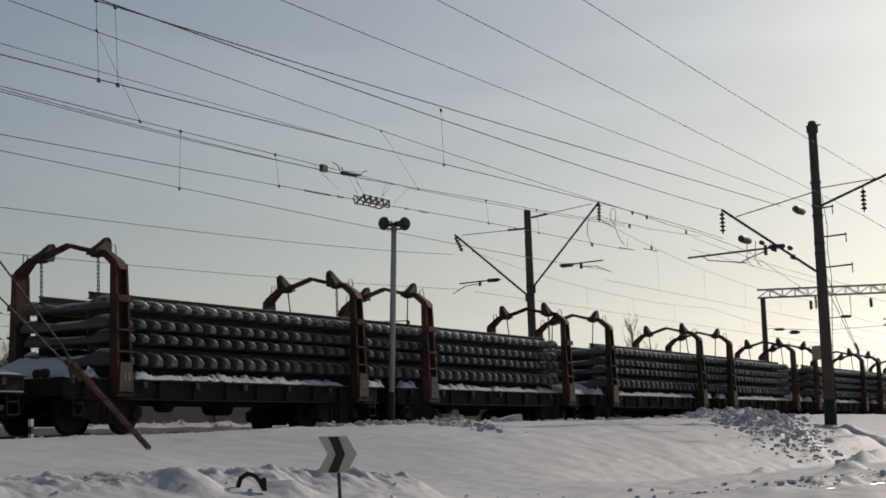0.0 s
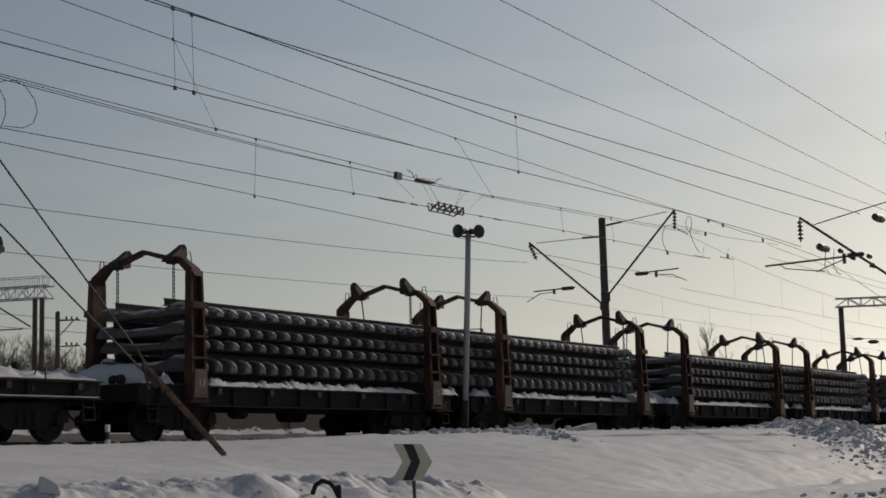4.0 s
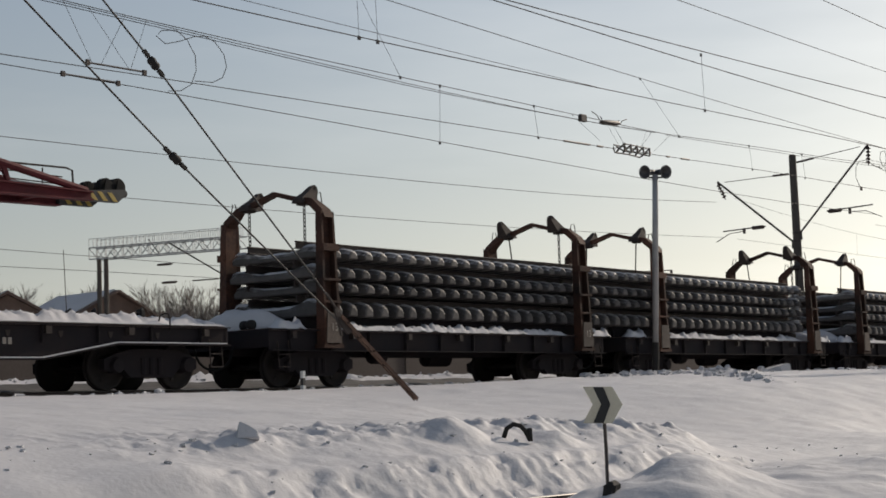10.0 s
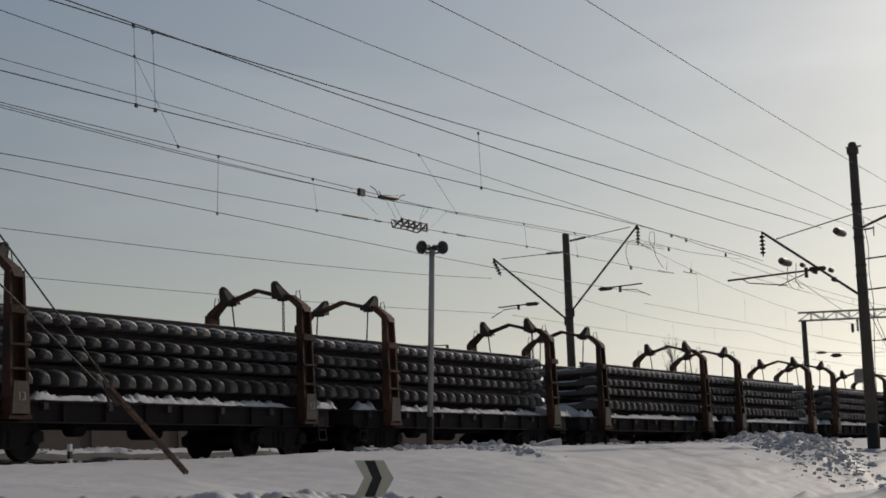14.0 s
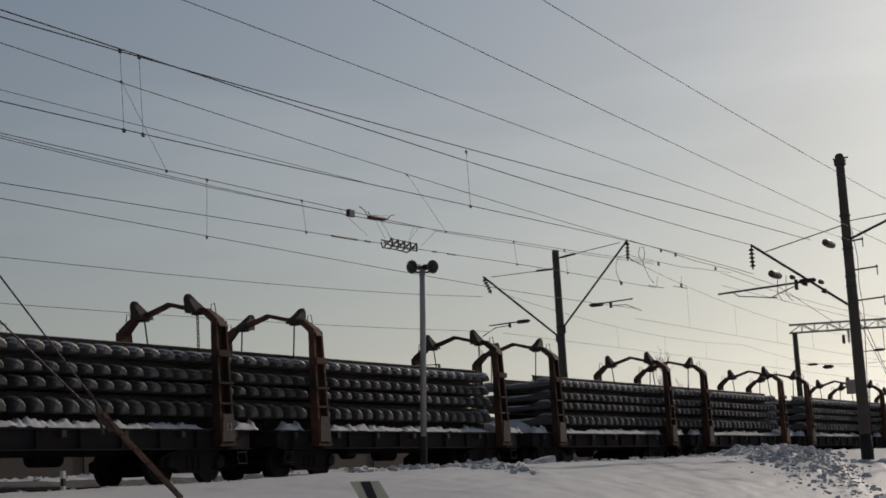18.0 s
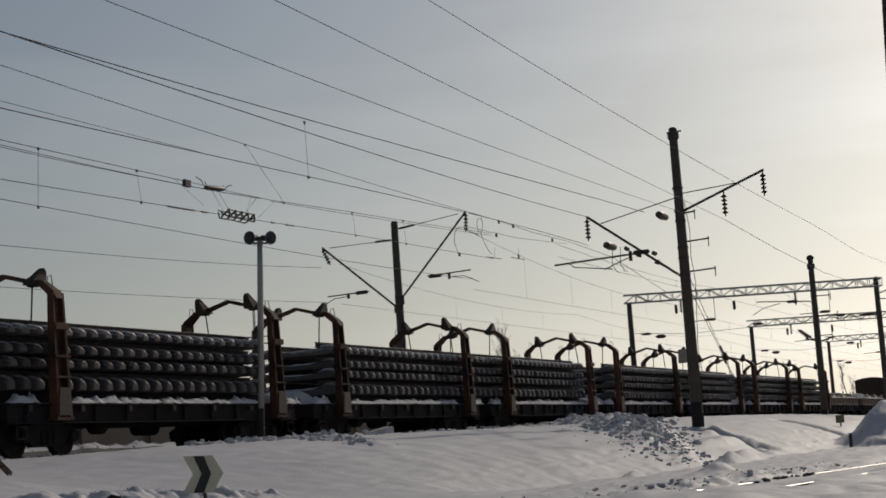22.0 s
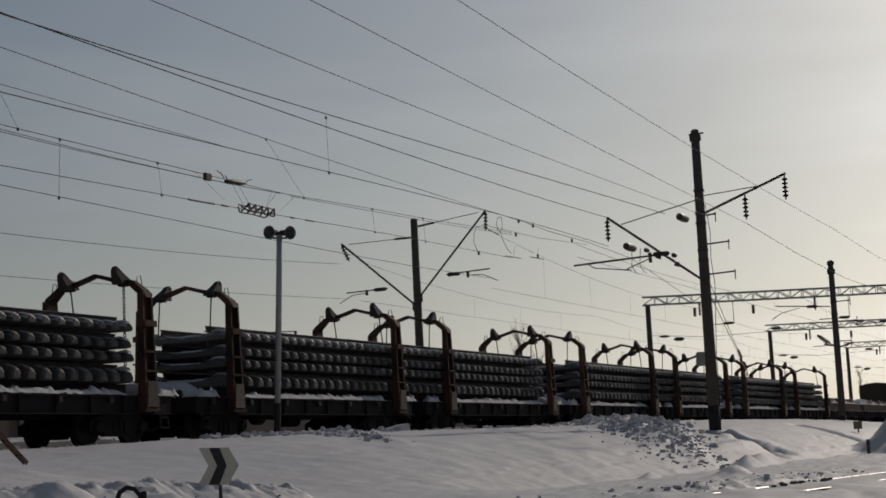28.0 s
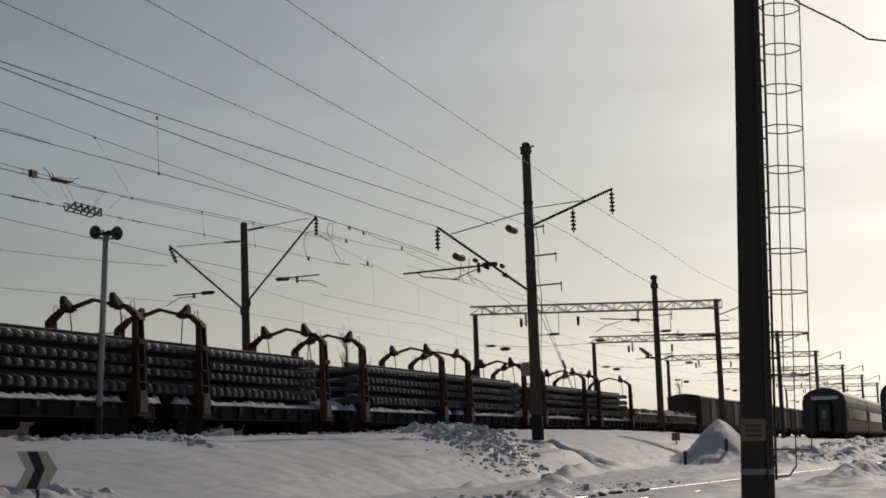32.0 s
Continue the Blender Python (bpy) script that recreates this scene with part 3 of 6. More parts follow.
def bogie(wagon, x):
    b = part("bogie", box(box(B(), -0.22, 0.22, -1.0, 1.0, 0.42, 0.80), -0.8, 0.8, -0.15, 0.15, 0.5, 0.62), WAGON, wagon, at=pose(x, 0, 0))
    for y in (-1.02, 1.02):
        part("side_frame", SIDE_FRAME, None, b, at=pose(0, y, 0, rz=180 if y > 0 else 0))
    for dx in (-0.925, 0.925):
        w = part("wheelset", WHEELSET, None, b, at=pose(dx, 0, 0.475))
        wheelsets.append((w, dx))
    return b


def sill_mesh(belly):
    """A side sill along x, 13.4 m, fish-bellied where belly is the extra depth; an I-section with stiffeners."""
    bm = B()
    L0, L1, top = 0.62, 14.0, 1.24
    bot = 0.88 if belly else 0.79
    web = [(L0, bot), (3.6, bot), (5.4, bot - belly), (9.2, bot - belly), (11.0, bot), (L1, bot), (L1, top), (L0, top)] if belly else [(L0, bot), (L1, bot), (L1, top), (L0, top)]
    plate(bm, web, "y", -0.012, 0.012)
    path = [(L0, bot), (3.6, bot), (5.4, bot - belly), (9.2, bot - belly), (11.0, bot), (L1, bot)] if belly else [(L0, bot), (L1, bot)]
    for (xa, za), (xb, zb) in zip(path, path[1:]):
        bar(bm, (xa, -0.05, za), (xb, -0.05, zb), 0.13, 0.025)
    box(bm, L0, L1, -0.12, 0.03, top - 0.012, top + 0.012)
    x = 1.2
    while x < 13.8:
        box(bm, x, x + 0.02, -0.10, 0.0, bot + 0.01, top - 0.01)
        x += 1.33
    return finish("side_sill", bm, WAGON)


SILL, SILL_BELLY = sill_mesh(0), sill_mesh(0.30)


def deck_mesh():
    return finish("deck", bbox(B(), 0.66, 13.94, -1.43, 1.43, 1.225, 1.275, 0.015), WOODWALL)


DECK = deck_mesh()


def pocket_mesh():
    bm = B()
    box(bm, -0.07, 0.07, -0.12, 0.0, 0.0, 0.03)
    box(bm, -0.07, -0.045, -0.12, 0.0, 0.0, 0.14)
    box(bm, 0.045, 0.07, -0.12, 0.0, 0.0, 0.14)
    box(bm, -0.07, 0.07, -0.12, -0.1, 0.02, 0.14)
    return finish("stake_pocket", bm, RUST_DARK)


POCKET = pocket_mesh()


def coupler_mesh():
    bm = B()
    box(bm, -0.75, -0.12, -0.09, 0.09, 0.97, 1.13)
    plate(bm, [(-0.16, -0.14), (0.02, -0.2), (0.16, -0.12), (0.05, 0.0), (0.12, 0.16), (-0.04, 0.2), (-0.16, 0.14)], "z", 0.92, 1.18)
    return finish("coupler", bm, RUST_DARK)


COUPLER = coupler_mesh()


def hose_mesh():
    bm = B()
    tube(bm, [(-0.62, -0.35, 0.92)] + [(-0.55 * math.cos(a), -0.35, 0.84 - 0.44 * math.sin(a)) for a in (0.1 + 0.294 * k for k in range(11))] + [(0.62, -0.35, 0.92)], 0.028, 6)
    return finish("brake_hose", bm, RUBBER, True)


HOSE = hose_mesh()
ROLLER = finish("end_roller", lathe(box(B(), -0.05, 0.05, -0.11, 0.11, -0.02, 0.14), [(0.05, -0.1), (0.15, -0.09), (0.16, -0.04), (0.16, 0.04), (0.15, 0.09), (0.05, 0.1)], 14, "y", (0, 0, 0.15)), BITUMEN, True)


def step_mesh():
    bm = B()
    for x in (-0.17, 0.17):
        bar(bm, (x, -0.04, 1.0), (x, -0.08, 0.42), 0.03, 0.012)
    for z in (0.43, 0.70):
        bar(bm, (-0.17, -0.07, z), (0.17, -0.07, z), 0.05, 0.02)
    return finish("foot_step", bm, RUST_DARK)


STEP = step_mesh()


def snow_strip_mesh(seed, x0, x1, y0, y1, z, height, step=0.07):
    """A lumpy ridge of snow along x."""
    bm = B()
    n, m = int((x1 - x0) / step), 7
    g = []
    for i in range(n + 1):
        x = x0 + (x1 - x0) * i / n
        end = min(1, min(i, n - i) / 4)
        h = height * (0.38 + 0.22 * fbm(x, seed, 0.8, seed)) + height * 1.0 * abs(fbm(x, seed, 4.3, seed + 3))
        h += height * 0.7 * abs(fbm(x, seed, 1.9, seed + 6))
        row = []
        for j in range(m + 1):
            v = j / m
            y = y0 + (y1 - y0) * v + 0.02 * fbm(x * 3, v * 3, 1, seed)
            row.append(bm.verts.new((x, y, z + max(0.0, h * end * math.sin(math.pi * v) ** 0.6 + 0.05 * fbm(x, v * 2, 5, seed)) - (0.01 if j in (0, m) else 0))))
        g.append(row)
    for a, b in zip(g, g[1:]):
        for j in range(m):
            bm.faces.new((a[j], b[j], b[j + 1], a[j + 1]))
    return finish("snow_ridge", bm, SNOW_LUMP, True)


def drift_mesh(seed, rx, ry, h):
    """A rounded drift of snow."""
    bm = B()
    n, m = 32, 11
    rings = []
    for j in range(m):
        v = j / (m - 1)
        k = math.cos(v * math.pi / 2) ** 0.8
        rings.append([bm.verts.new((rx * k * math.cos(a) * (1 + 0.14 * fbm(math.cos(a) * 2, math.sin(a) * 2, 1, seed)), ry * k * math.sin(a) * (1 + 0.1 * fbm(math.sin(a), math.cos(a), 2, seed)),
                                    h * math.sin(v * math.pi / 2) * (1 + 0.25 * fbm(k * math.cos(a) * 1.5, k * math.sin(a) * 1.5, 1, seed + 1)))) for a in (2 * math.pi * q / n for q in range(n))])
    for lo, hi in zip(rings, rings[1:]):
        for q in range(n):
            bm.faces.new((lo[q], lo[(q + 1) % n], hi[(q + 1) % n], hi[q]))
    bm.faces.new(rings[-1])
    return finish("snow_drift", bm, SNOW, True)


DRIFT_A, DRIFT_B = drift_mesh(3.1, 0.72, 1.25, 0.50), drift_mesh(7.7, 0.42, 0.95, 0.34)
RIDGES = [snow_strip_mesh(s + 0.3, 3.0, 12.2, -1.46, -1.10, 1.27, 0.14) for s in range(3)]
SHORT_RIDGE = snow_strip_mesh(9.4, 0.7, 1.9, -1.46, -1.1, 1.27, 0.17)


def post_mesh():
    """A portal post on the near side (y negative), a channel that tapers upwards, with a foot."""
    bm = B()
    for x in (-0.20, 0.14):
        v = [(-1.69, 0.86), (-1.43, 0.86), (-1.43, 3.86), (-1.60, 3.92)]
        s = 0.06
        plate(bm, v, "x", x, x + s)
    box(bm, -0.19, 0.19, -1.485, -1.435, 0.87, 3.88)
    for z in (1.30, 1.85, 2.35, 3.02):
        box(bm, -0.225, 0.225, -1.70, -1.47, z, z + 0.05 if z < 3 else z + 0.16)
    box(bm, -0.23, 0.23, -1.70, -1.36, 0.84, 0.92)
    for v in bm.verts:
        v.co.x *= 1.42 - 0.34 * (v.co.z - 0.86) / 3.0
    return finish("portal_post", bm, RUST)


POST = post_mesh()
FOOT_PLATE = finish("foot_plate", plate(B(), [(-0.25, 0.95), (0.25, 0.95), (0.205, 1.62), (-0.205, 1.62)], "y", -1.712, -1.692), FOOT)


def arch_mesh():
    """The bent beam over the load, one outline given thickness, with a capped knee at each side."""
    bm = B()
    outer = [(-1.66, 3.78), (-1.56, 3.98), (-1.20, 4.26), (-0.55, 4.38), (0.0, 4.53), (0.55, 4.38), (1.20, 4.26), (1.56, 3.98), (1.66, 3.78)]
    inner = [(1.46, 3.78), (1.36, 3.92), (1.08, 4.14), (0.52, 4.28), (0.0, 4.43), (-0.52, 4.28), (-1.08, 4.14), (-1.36, 3.92), (-1.46, 3.78)]
    n = len(outer)
    rings = []
    for w in (-0.11, 0.11):
        rings.append(([bm.verts.new((w * (1.35 if abs(y) > 1.3 else 0.8), y, z)) for y, z in outer], [bm.verts.new((w * (1.35 if abs(y) > 1.3 else 0.8), y, z)) for y, z in inner[::-1]]))
    (o0, i0), (o1, i1) = rings
    for k in range(n - 1):
        bm.faces.new((o0[k], o0[k + 1], i0[k + 1], i0[k]))
        bm.faces.new((o1[k], i1[k], i1[k + 1], o1[k + 1]))
        bm.faces.new((o0[k], o1[k], o1[k + 1], o0[k + 1]))
        bm.faces.new((i0[k], i0[k + 1], i1[k + 1], i1[k]))
    for k in (0, n - 1):
        bm.faces.new((o0[k], i0[k], i1[k], o1[k]))
    bmesh.ops.recalc_face_normals(bm, faces=bm.faces)
    return finish("portal_arch", bm, RUST)


def eyelet_mesh():
    return finish("eyelet", tube(B(), [(0, 0, 0), (0, -0.02, 0.16), (0, -0.12, 0.18), (0, -0.16, -0.06)], 0.013, 5), RUST_DARK, True)


EYELET = eyelet_mesh()
ARCH = arch_mesh()


def horn_mesh():
    """A guide horn on the arch that leans towards +x."""
    bm = B()
    plate(bm, [(-0.20, 4.18), (0.27, 4.18), (0.33, 4.30), (0.43, 4.50), (0.43, 4.57), (0.37, 4.63), (0.29, 4.61), (0.08, 4.44), (-0.16, 4.29)], "y", -0.07, 0.07)
    for v in bm.verts:
        v.co.y *= (0.175 - 0.12 * min((v.co.z - 4.18) / 0.42, 1.0)) / 0.07
    tube(bm, [(0.36, -0.085, 4.55), (0.36, 0.085, 4.55)], 0.04, 10)
    box(bm, -0.10, 0.10, -0.11, 0.11, 4.13, 4.24)
    return finish("guide_horn", bm, RUST_DARK)


HORN_M = horn_mesh()


def chain_mesh(length):
    bm = B()
    z, k = 0.0, 0
    while z > -length:
        ring = []
        for i in range(8):
            a = 2 * math.pi * i / 8
            u, v = 0.036 * math.cos(a), 0.062 * math.sin(a)
            ring.append((u, 0, z - 0.04 + v) if k % 2 else (0, u, z - 0.04 + v))
        tube(bm, ring + ring[:1], 0.014, 4, caps=False)
        z, k = z - 0.093, k + 1
    return finish("chain", bm, CHAIN)


CHAIN_M = chain_mesh(2.3)
ROD_M = finish("hanger_rod", lathe(tube(B(), [(0, 0, 0), (0.02, 0, -1.1)], 0.022, 6), [(0.03, -0.06), (0.045, -0.03), (0.045, 0.03), (0.03, 0.06)], 8, "z"), RUST_DARK)


def portal(wagon, x, turn, hang):
    p = part("portal", ARCH, None, wagon, "rusty steel load-securing portal", at=pose(x, 0, 0))
    part("eyelet", EYELET, None, p, at=pose(0.05, -1.24, 4.2))
    part("eyelet", EYELET, None, p, at=pose(-0.05, 1.24, 4.2, rz=180))
    part("portal_post", POST, None, p)
    part("portal_post", POST, None, p, at=pose(0, 0, 0, rz=180))
    part("foot_plate", FOOT_PLATE, None, p, "pale worn foot plate")
    for y in (-0.86, 0.86):
        part("guide_horn", HORN_M, None, p, at=pose(0, y, 0, rz=180 if turn < 0 else 0))
        if hang == "chain" or (hang == "mixed" and y < 0):
            part("chain", CHAIN_M, None, p, "hanging steel chain", at=pose(0.02 * turn, y * 1.02, 4.2))
        else:
            part("hanger_rod", ROD_M, None, p, at=pose(-0.05 * turn, y * 1.02, 4.2, ry=3 * turn, rx=(3 if x < 5 else -4)))
    return p


def flatcar(i, portals=True, belly=False, label="", name="flat_wagon", group="flat wagons of the train"):
    x0 = 26.15 + 14.62 * i
    w = thing(name, pose(x0, YC, 0), label, "flat wagon", group)
    sill = SILL_BELLY if belly else SILL
    part("side_sill", sill, None, w, at=pose(0, -1.40, 0))
    part("side_sill", sill, None, w, at=pose(14.62, 1.40, 0, rz=180))
    for x in (0.60, 13.94):
        part("end_beam", bbox(B(), x, x + 0.08, -1.42, 1.42, 0.86, 1.26, 0.01), WAGON, w)
    part("centre_sill", box(box(B(), 0.64, 13.98, -0.2, -0.16, 0.72, 1.2), 0.64, 13.98, 0.16, 0.2, 0.72, 1.2), WAGON, w)
    part("deck", DECK, None, w)
    for k in range(7):
        part("stake_pocket", POCKET, None, w, at=pose(1.3 + 2.0 * k, -1.42, 1.06))
    part("coupler", COUPLER, None, w, at=pose(0.02, 0, 0, rz=180))
    part("coupler", COUPLER, None, w, at=pose(14.60, 0, 0))
    part("brake_hose", HOSE, None, w)
    for x in (0.78, 13.84):
        for y in (-0.62, 0.55):
            for d in (-0.17, 0.17):
                part("end_roller", ROLLER, None, w, at=pose(x + d * 0.4, y + d, 1.27) @ Matrix.Scale(0.7, 4))
    part("foot_step", STEP, None, w, at=pose(1.0, -1.42, 0))
    part("foot_step", STEP, None, w, at=pose(13.6, -1.42, 0))
    part("brake_cylinder", lathe(B(), [(0.1, 5.0), (0.19, 5.05), (0.19, 5.45), (0.1, 5.5)], 12, "x", (0, -0.5, 0.72)), WAGON, w)
    part("air_reservoir", lathe(B(), [(0.05, 8.2), (0.2, 8.3), (0.2, 9.2), (0.05, 9.3)], 12, "x", (0, 0.45, 0.7)), WAGON, w)
    for x in (2.45, 12.17):
        bogie(w, x)
    if portals:
        portal(w, 2.40, 1, "chain" if i == 0 else "rod")
        portal(w, 12.82, -1, "mixed" if i in (0, 1) else "rod")
        part("snow_ridge", RIDGES[i % 3], None, w, "lumpy snow along the deck edge")
        part("snow_ridge", SHORT_RIDGE, None, w)
        part("snow_ridge", SHORT_RIDGE, None, w, at=pose(12.62, 0, 0))
        if i % 2 == 0:
            part("snow_drift", DRIFT_A, None, w, "drift of fresh snow on the wagon end", at=pose(1.45, 0.15, 1.26))
        else:
            part("snow_drift", DRIFT_B, None, w, at=pose(13.55, -0.3, 1.26))
        part("load_beam", box(B(), 2.0 if i % 2 == 0 else 0.7, 13.9 if i % 2 == 0 else 12.7, -0.95, -0.80, 1.28, 1.575), WAGON, w)
        part("load_beam", box(B(), 2.0 if i % 2 == 0 else 0.7, 13.9 if i % 2 == 0 else 12.7, 0.80, 0.95, 1.28, 1.575), WAGON, w)
    rolling.append((w, x0, YC, 0))
    return w


def painted(text, parent, m, size):
    c = bpy.data.curves.new("painted_number", "FONT")
    c.body, c.size, c.align_x = text, size, "CENTER"
    c.materials.append(FADED)
    ob = new("painted_number", c)
    ob.parent = parent
    ob.matrix_basis = m
    ob["label"] = "faded white painted number 13"


for i in range(8):
    w = flatcar(i, label="dark rusty flat wagon with two portals carrying lengths of track")

    if i == 0:
        for x in (2.40, 12.82):
            painted("13", w, pose(x + 0.02, -1.7165, 1.22, rx=90), 0.26)

# ------------------------------------------------ loads: panels of rails on concrete sleepers
PITCH = 0.545


def sleeper_mesh(mat):
    """A prestressed concrete sleeper along y, its rail seats high, its waist low, its ends rounded off."""
    bm = B()
    half = [(1.37, 0.12, 0.06, 0.15, 0.03), (1.345, 0.15, 0.085, 0.195, 0.01), (1.26, 0.158, 0.10, 0.235, 0.0), (1.06, 0.162, 0.112, 0.28, 0.0), (0.78, 0.16, 0.11, 0.24, 0.0), (0.45, 0.135, 0.10, 0.17, 0.0)]
    stations = [(-y, *r) for y, *r in half] + [(0.0, 0.13, 0.10, 0.155, 0.0)] + [(y, *r) for y, *r in half[::-1]]
    rings = []
    for y, wb, wt, top, base in stations:
        rings.append([bm.verts.new(p) for p in ((-wb * 0.9, y, base), (wb * 0.9, y, base), (wb, y, base + 0.03), (wb * 0.98, y, top * 0.55), (wt, y, top * 0.9), (wt * 0.5, y, top), (-wt * 0.5, y, top), (-wt, y, top * 0.9), (-wb * 0.98, y, top * 0.55), (-wb, y, base + 0.03))])
    for lo, hi in zip(rings, rings[1:]):
        for k in range(10):
            bm.faces.new((lo[k], hi[k], hi[(k + 1) % 10], lo[(k + 1) % 10]))
    bm.faces.new(rings[0])
    bm.faces.new(rings[-1][::-1])
    bmesh.ops.recalc_face_normals(bm, faces=bm.faces)
    return finish("sleeper", bm, mat)


SLEEPER, SLEEPER_SNOWY = sleeper_mesh(CONCRETE), sleeper_mesh(FROST)
PANEL_RAIL = rail_mesh(25.0, "panel_rail", 1.0, RAIL)
LAYERS = (1.58, 2.125, 2.465, 2.905)


def snow_on_sleeper(seed):
    bm = B()
    n = 24
    g = []
    for i in range(n + 1):
        y = -1.32 + 2.64 * i / n
        top = 0.155 + 0.115 * smooth(0.4, 1.0, abs(y)) - 0.05 * smooth(1.28, 1.33, abs(y))
        h = 0.05 + 0.045 * fbm(y, seed, 1.6, seed)
        h *= 1 - 0.85 * math.exp(-((abs(y) - 0.76) / 0.13) ** 2)
        g.append([bm.verts.new((x, y, top - 0.015 + max(h, 0.003) * c)) for x, c in ((-0.10, 0.1), (-0.06, 0.9), (0.0, 1.0), (0.06, 0.9), (0.10, 0.1))])
    for a, b in zip(g, g[1:]):
        for j in range(4):
            bm.faces.new((a[j], a[j + 1], b[j + 1], b[j]))
    bmesh.ops.recalc_face_normals(bm, faces=bm.faces)
    return finish("snow_cap", bm, SNOW, True)


CAPS = [snow_on_sleeper(s + 0.37) for s in range(4)]


def panel(k, layer):
    """A 25 m track panel: two rails on concrete sleepers."""
    x0 = 26.15 + 29.24 * k + 2.2
    z0 = LAYERS[layer]
    tall = 1.35 if layer == 0 else 1.0
    shift = (0.0, 0.06, -0.05, 0.03)[(layer + k) % 4]
    p = thing("prefabricated_track", pose(x0 + shift, YC, z0), "length of track, steel rails on grey concrete sleepers" if layer < 3 else "top length of track, rails on snow-dusted concrete sleepers", "rail track", "stacked lengths of track")
    for y in (-0.76, 0.76):
        part("panel_rail", PANEL_RAIL, None, p, at=pose(0, y + (0.1 if layer == 1 else 0.0), (0.504, 0.338, 0.418, 0.418)[layer]))
    rnd = random.Random(k * 10 + layer)
    for n in range(46):
        x = 0.2 + PITCH * n
        part("sleeper", SLEEPER if layer < 3 else SLEEPER_SNOWY, None, p, at=pose(x, rnd.uniform(-0.02, 0.02), 0, rx=rnd.uniform(-0.2, 0.2), rz=rnd.uniform(-0.8, 0.8)) @ Matrix.Diagonal((1, 1, tall, 1)))
    part("snow_cap", CAPS[layer], None, p, "snow lying on the end sleeper", at=pose(0.2, 0, 0) @ Matrix.Diagonal((1, 1, tall, 1)))
    part("snow_cap", CAPS[(layer + 1) % 4], None, p, at=pose(0.2 + PITCH * 45, 0, 0) @ Matrix.Diagonal((1, 1, tall, 1)))
    rolling.append((p, x0 + shift, YC, z0))
    return p


for k in range(4):
    for layer in range(4):
        panel(k, layer)

# ------------------------------------------------ the empty flat wagon and the crane ahead of the load
w = flatcar(-1, False, True, "empty black flat wagon with a snow-covered deck")
bm = B()
n, m = 200, 30
g = []
for i in range(n + 1):
    x = 0.62 + 13.36 * i / n
    row = []
    for j in range(m + 1):
        v = j / m
        y = -1.44 + 2.88 * v
        e = smooth(0, 0.1, v) * smooth(0, 0.1, 1 - v)
        row.append(bm.verts.new((x, y, 1.28 + e * (0.15 + 0.10 * fbm(x, y, 0.5, 31) + 0.09 * abs(fbm(x, y, 1.5, 32)) + 0.09 * fbm(x, y, 3.4, 33) + 0.05 * fbm(x, y, 8, 34)) * (0.45 + 0.55 * smooth(0, 0.03, min(i, n - i) / n)))))
    g.append(row)
for a, b in zip(g, g[1:]):
    for j in range(m):
        bm.faces.new((a[j], b[j], b[j + 1], a[j + 1]))
part("deck_snow", bm, SNOW, w, "thick uneven snow on the deck", True)
bm = B()
line = [(0.7, 0.895), (3.6, 0.895), (5.4, 0.595), (9.2, 0.595), (11.0, 0.895), (13.9, 0.895)]
for (xa, za), (xb, zb) in zip(line, line[1:]):
    bar(bm, (xa, -1.455, za + 0.02), (xb, -1.455, zb + 0.02), 0.10, 0.022)
part("flange_snow", bm, SNOW, w, "snow lying on the sill flange")
# wagon number as plain bars
for k in range(8):
    part("number_bar", box(B(), 6.35 + 0.135 * k, 6.35 + 0.135 * k + 0.06, -1.4165, -1.4125, 0.72, 0.92), FADED, w, "" if k else "white painted number, as bars")
for k in range(2):
    part("number_bar", box(B(), 8.35 + 0.12 * k, 8.43 + 0.12 * k, -1.4165, -1.4125, 0.86, 0.98), FADED, w)
part("brand_bar", box(B(), 3.1, 4.2, -1.4165, -1.4125, 1.0, 1.04), FADED, w)
for x, s in ((7.62, 0.5), (8.1, 0.6), (12.3, 0.2)):
    part("rope_loop", tube(B(), [(x - 0.10, -1.3, 1.34), (x - 0.09, -1.35, 1.44 + 0.12 * s), (x - 0.03, -1.4, 1.48 + 0.16 * s), (x + 0.05, -1.42, 1.48 + 0.12 * s), (x + 0.09, -1.43, 1.40), (x + 0.08, -1.44, 1.15)], 0.016, 6), BITUMEN, w)
for x, y, s in ((6.7, -0.6, 0.13), (7.0, 0.2, 0.10), (7.3, 0.1, 0.14), (8.1, -0.2, 0.15), (11.2, 0.3, 0.12), (11.6, 0.0, 0.10), (12.4, -0.5, 0.13)):
    part("scrap_iron", bbox(bar(B(), (x - s, y - 0.1, 1.55), (x + s, y + 0.05, 1.68), 0.05), x - s * 0.5, x + s * 0.5, y - s, y + s * 0.3, 1.45, 1.66, 0.03), BITUMEN, w)
for k in range(11):
    part("lug", plate(B(), [(1.2 + 1.2 * k, 1.12), (1.32 + 1.2 * k, 1.12), (1.30 + 1.2 * k, 1.03), (1.26 + 1.2 * k, 0.99), (1.22 + 1.2 * k, 1.03)], "y", -1.425, -1.412), RUST_DARK, w)

crane = flatcar(-2, False, True, "flat wagon that carries the red track-laying crane", "crane_wagon")
cr = thing("track_crane", pose(-0.3, YC, 0), "red lattice boom of a track-laying crane, dusted with snow", "crane")
rolling.append((cr, -0.3, YC, 0))


def low_z(x):
    return 3.74 + 0.015 * (x - 17.8), 4.15 - 0.034 * (x - 17.8)


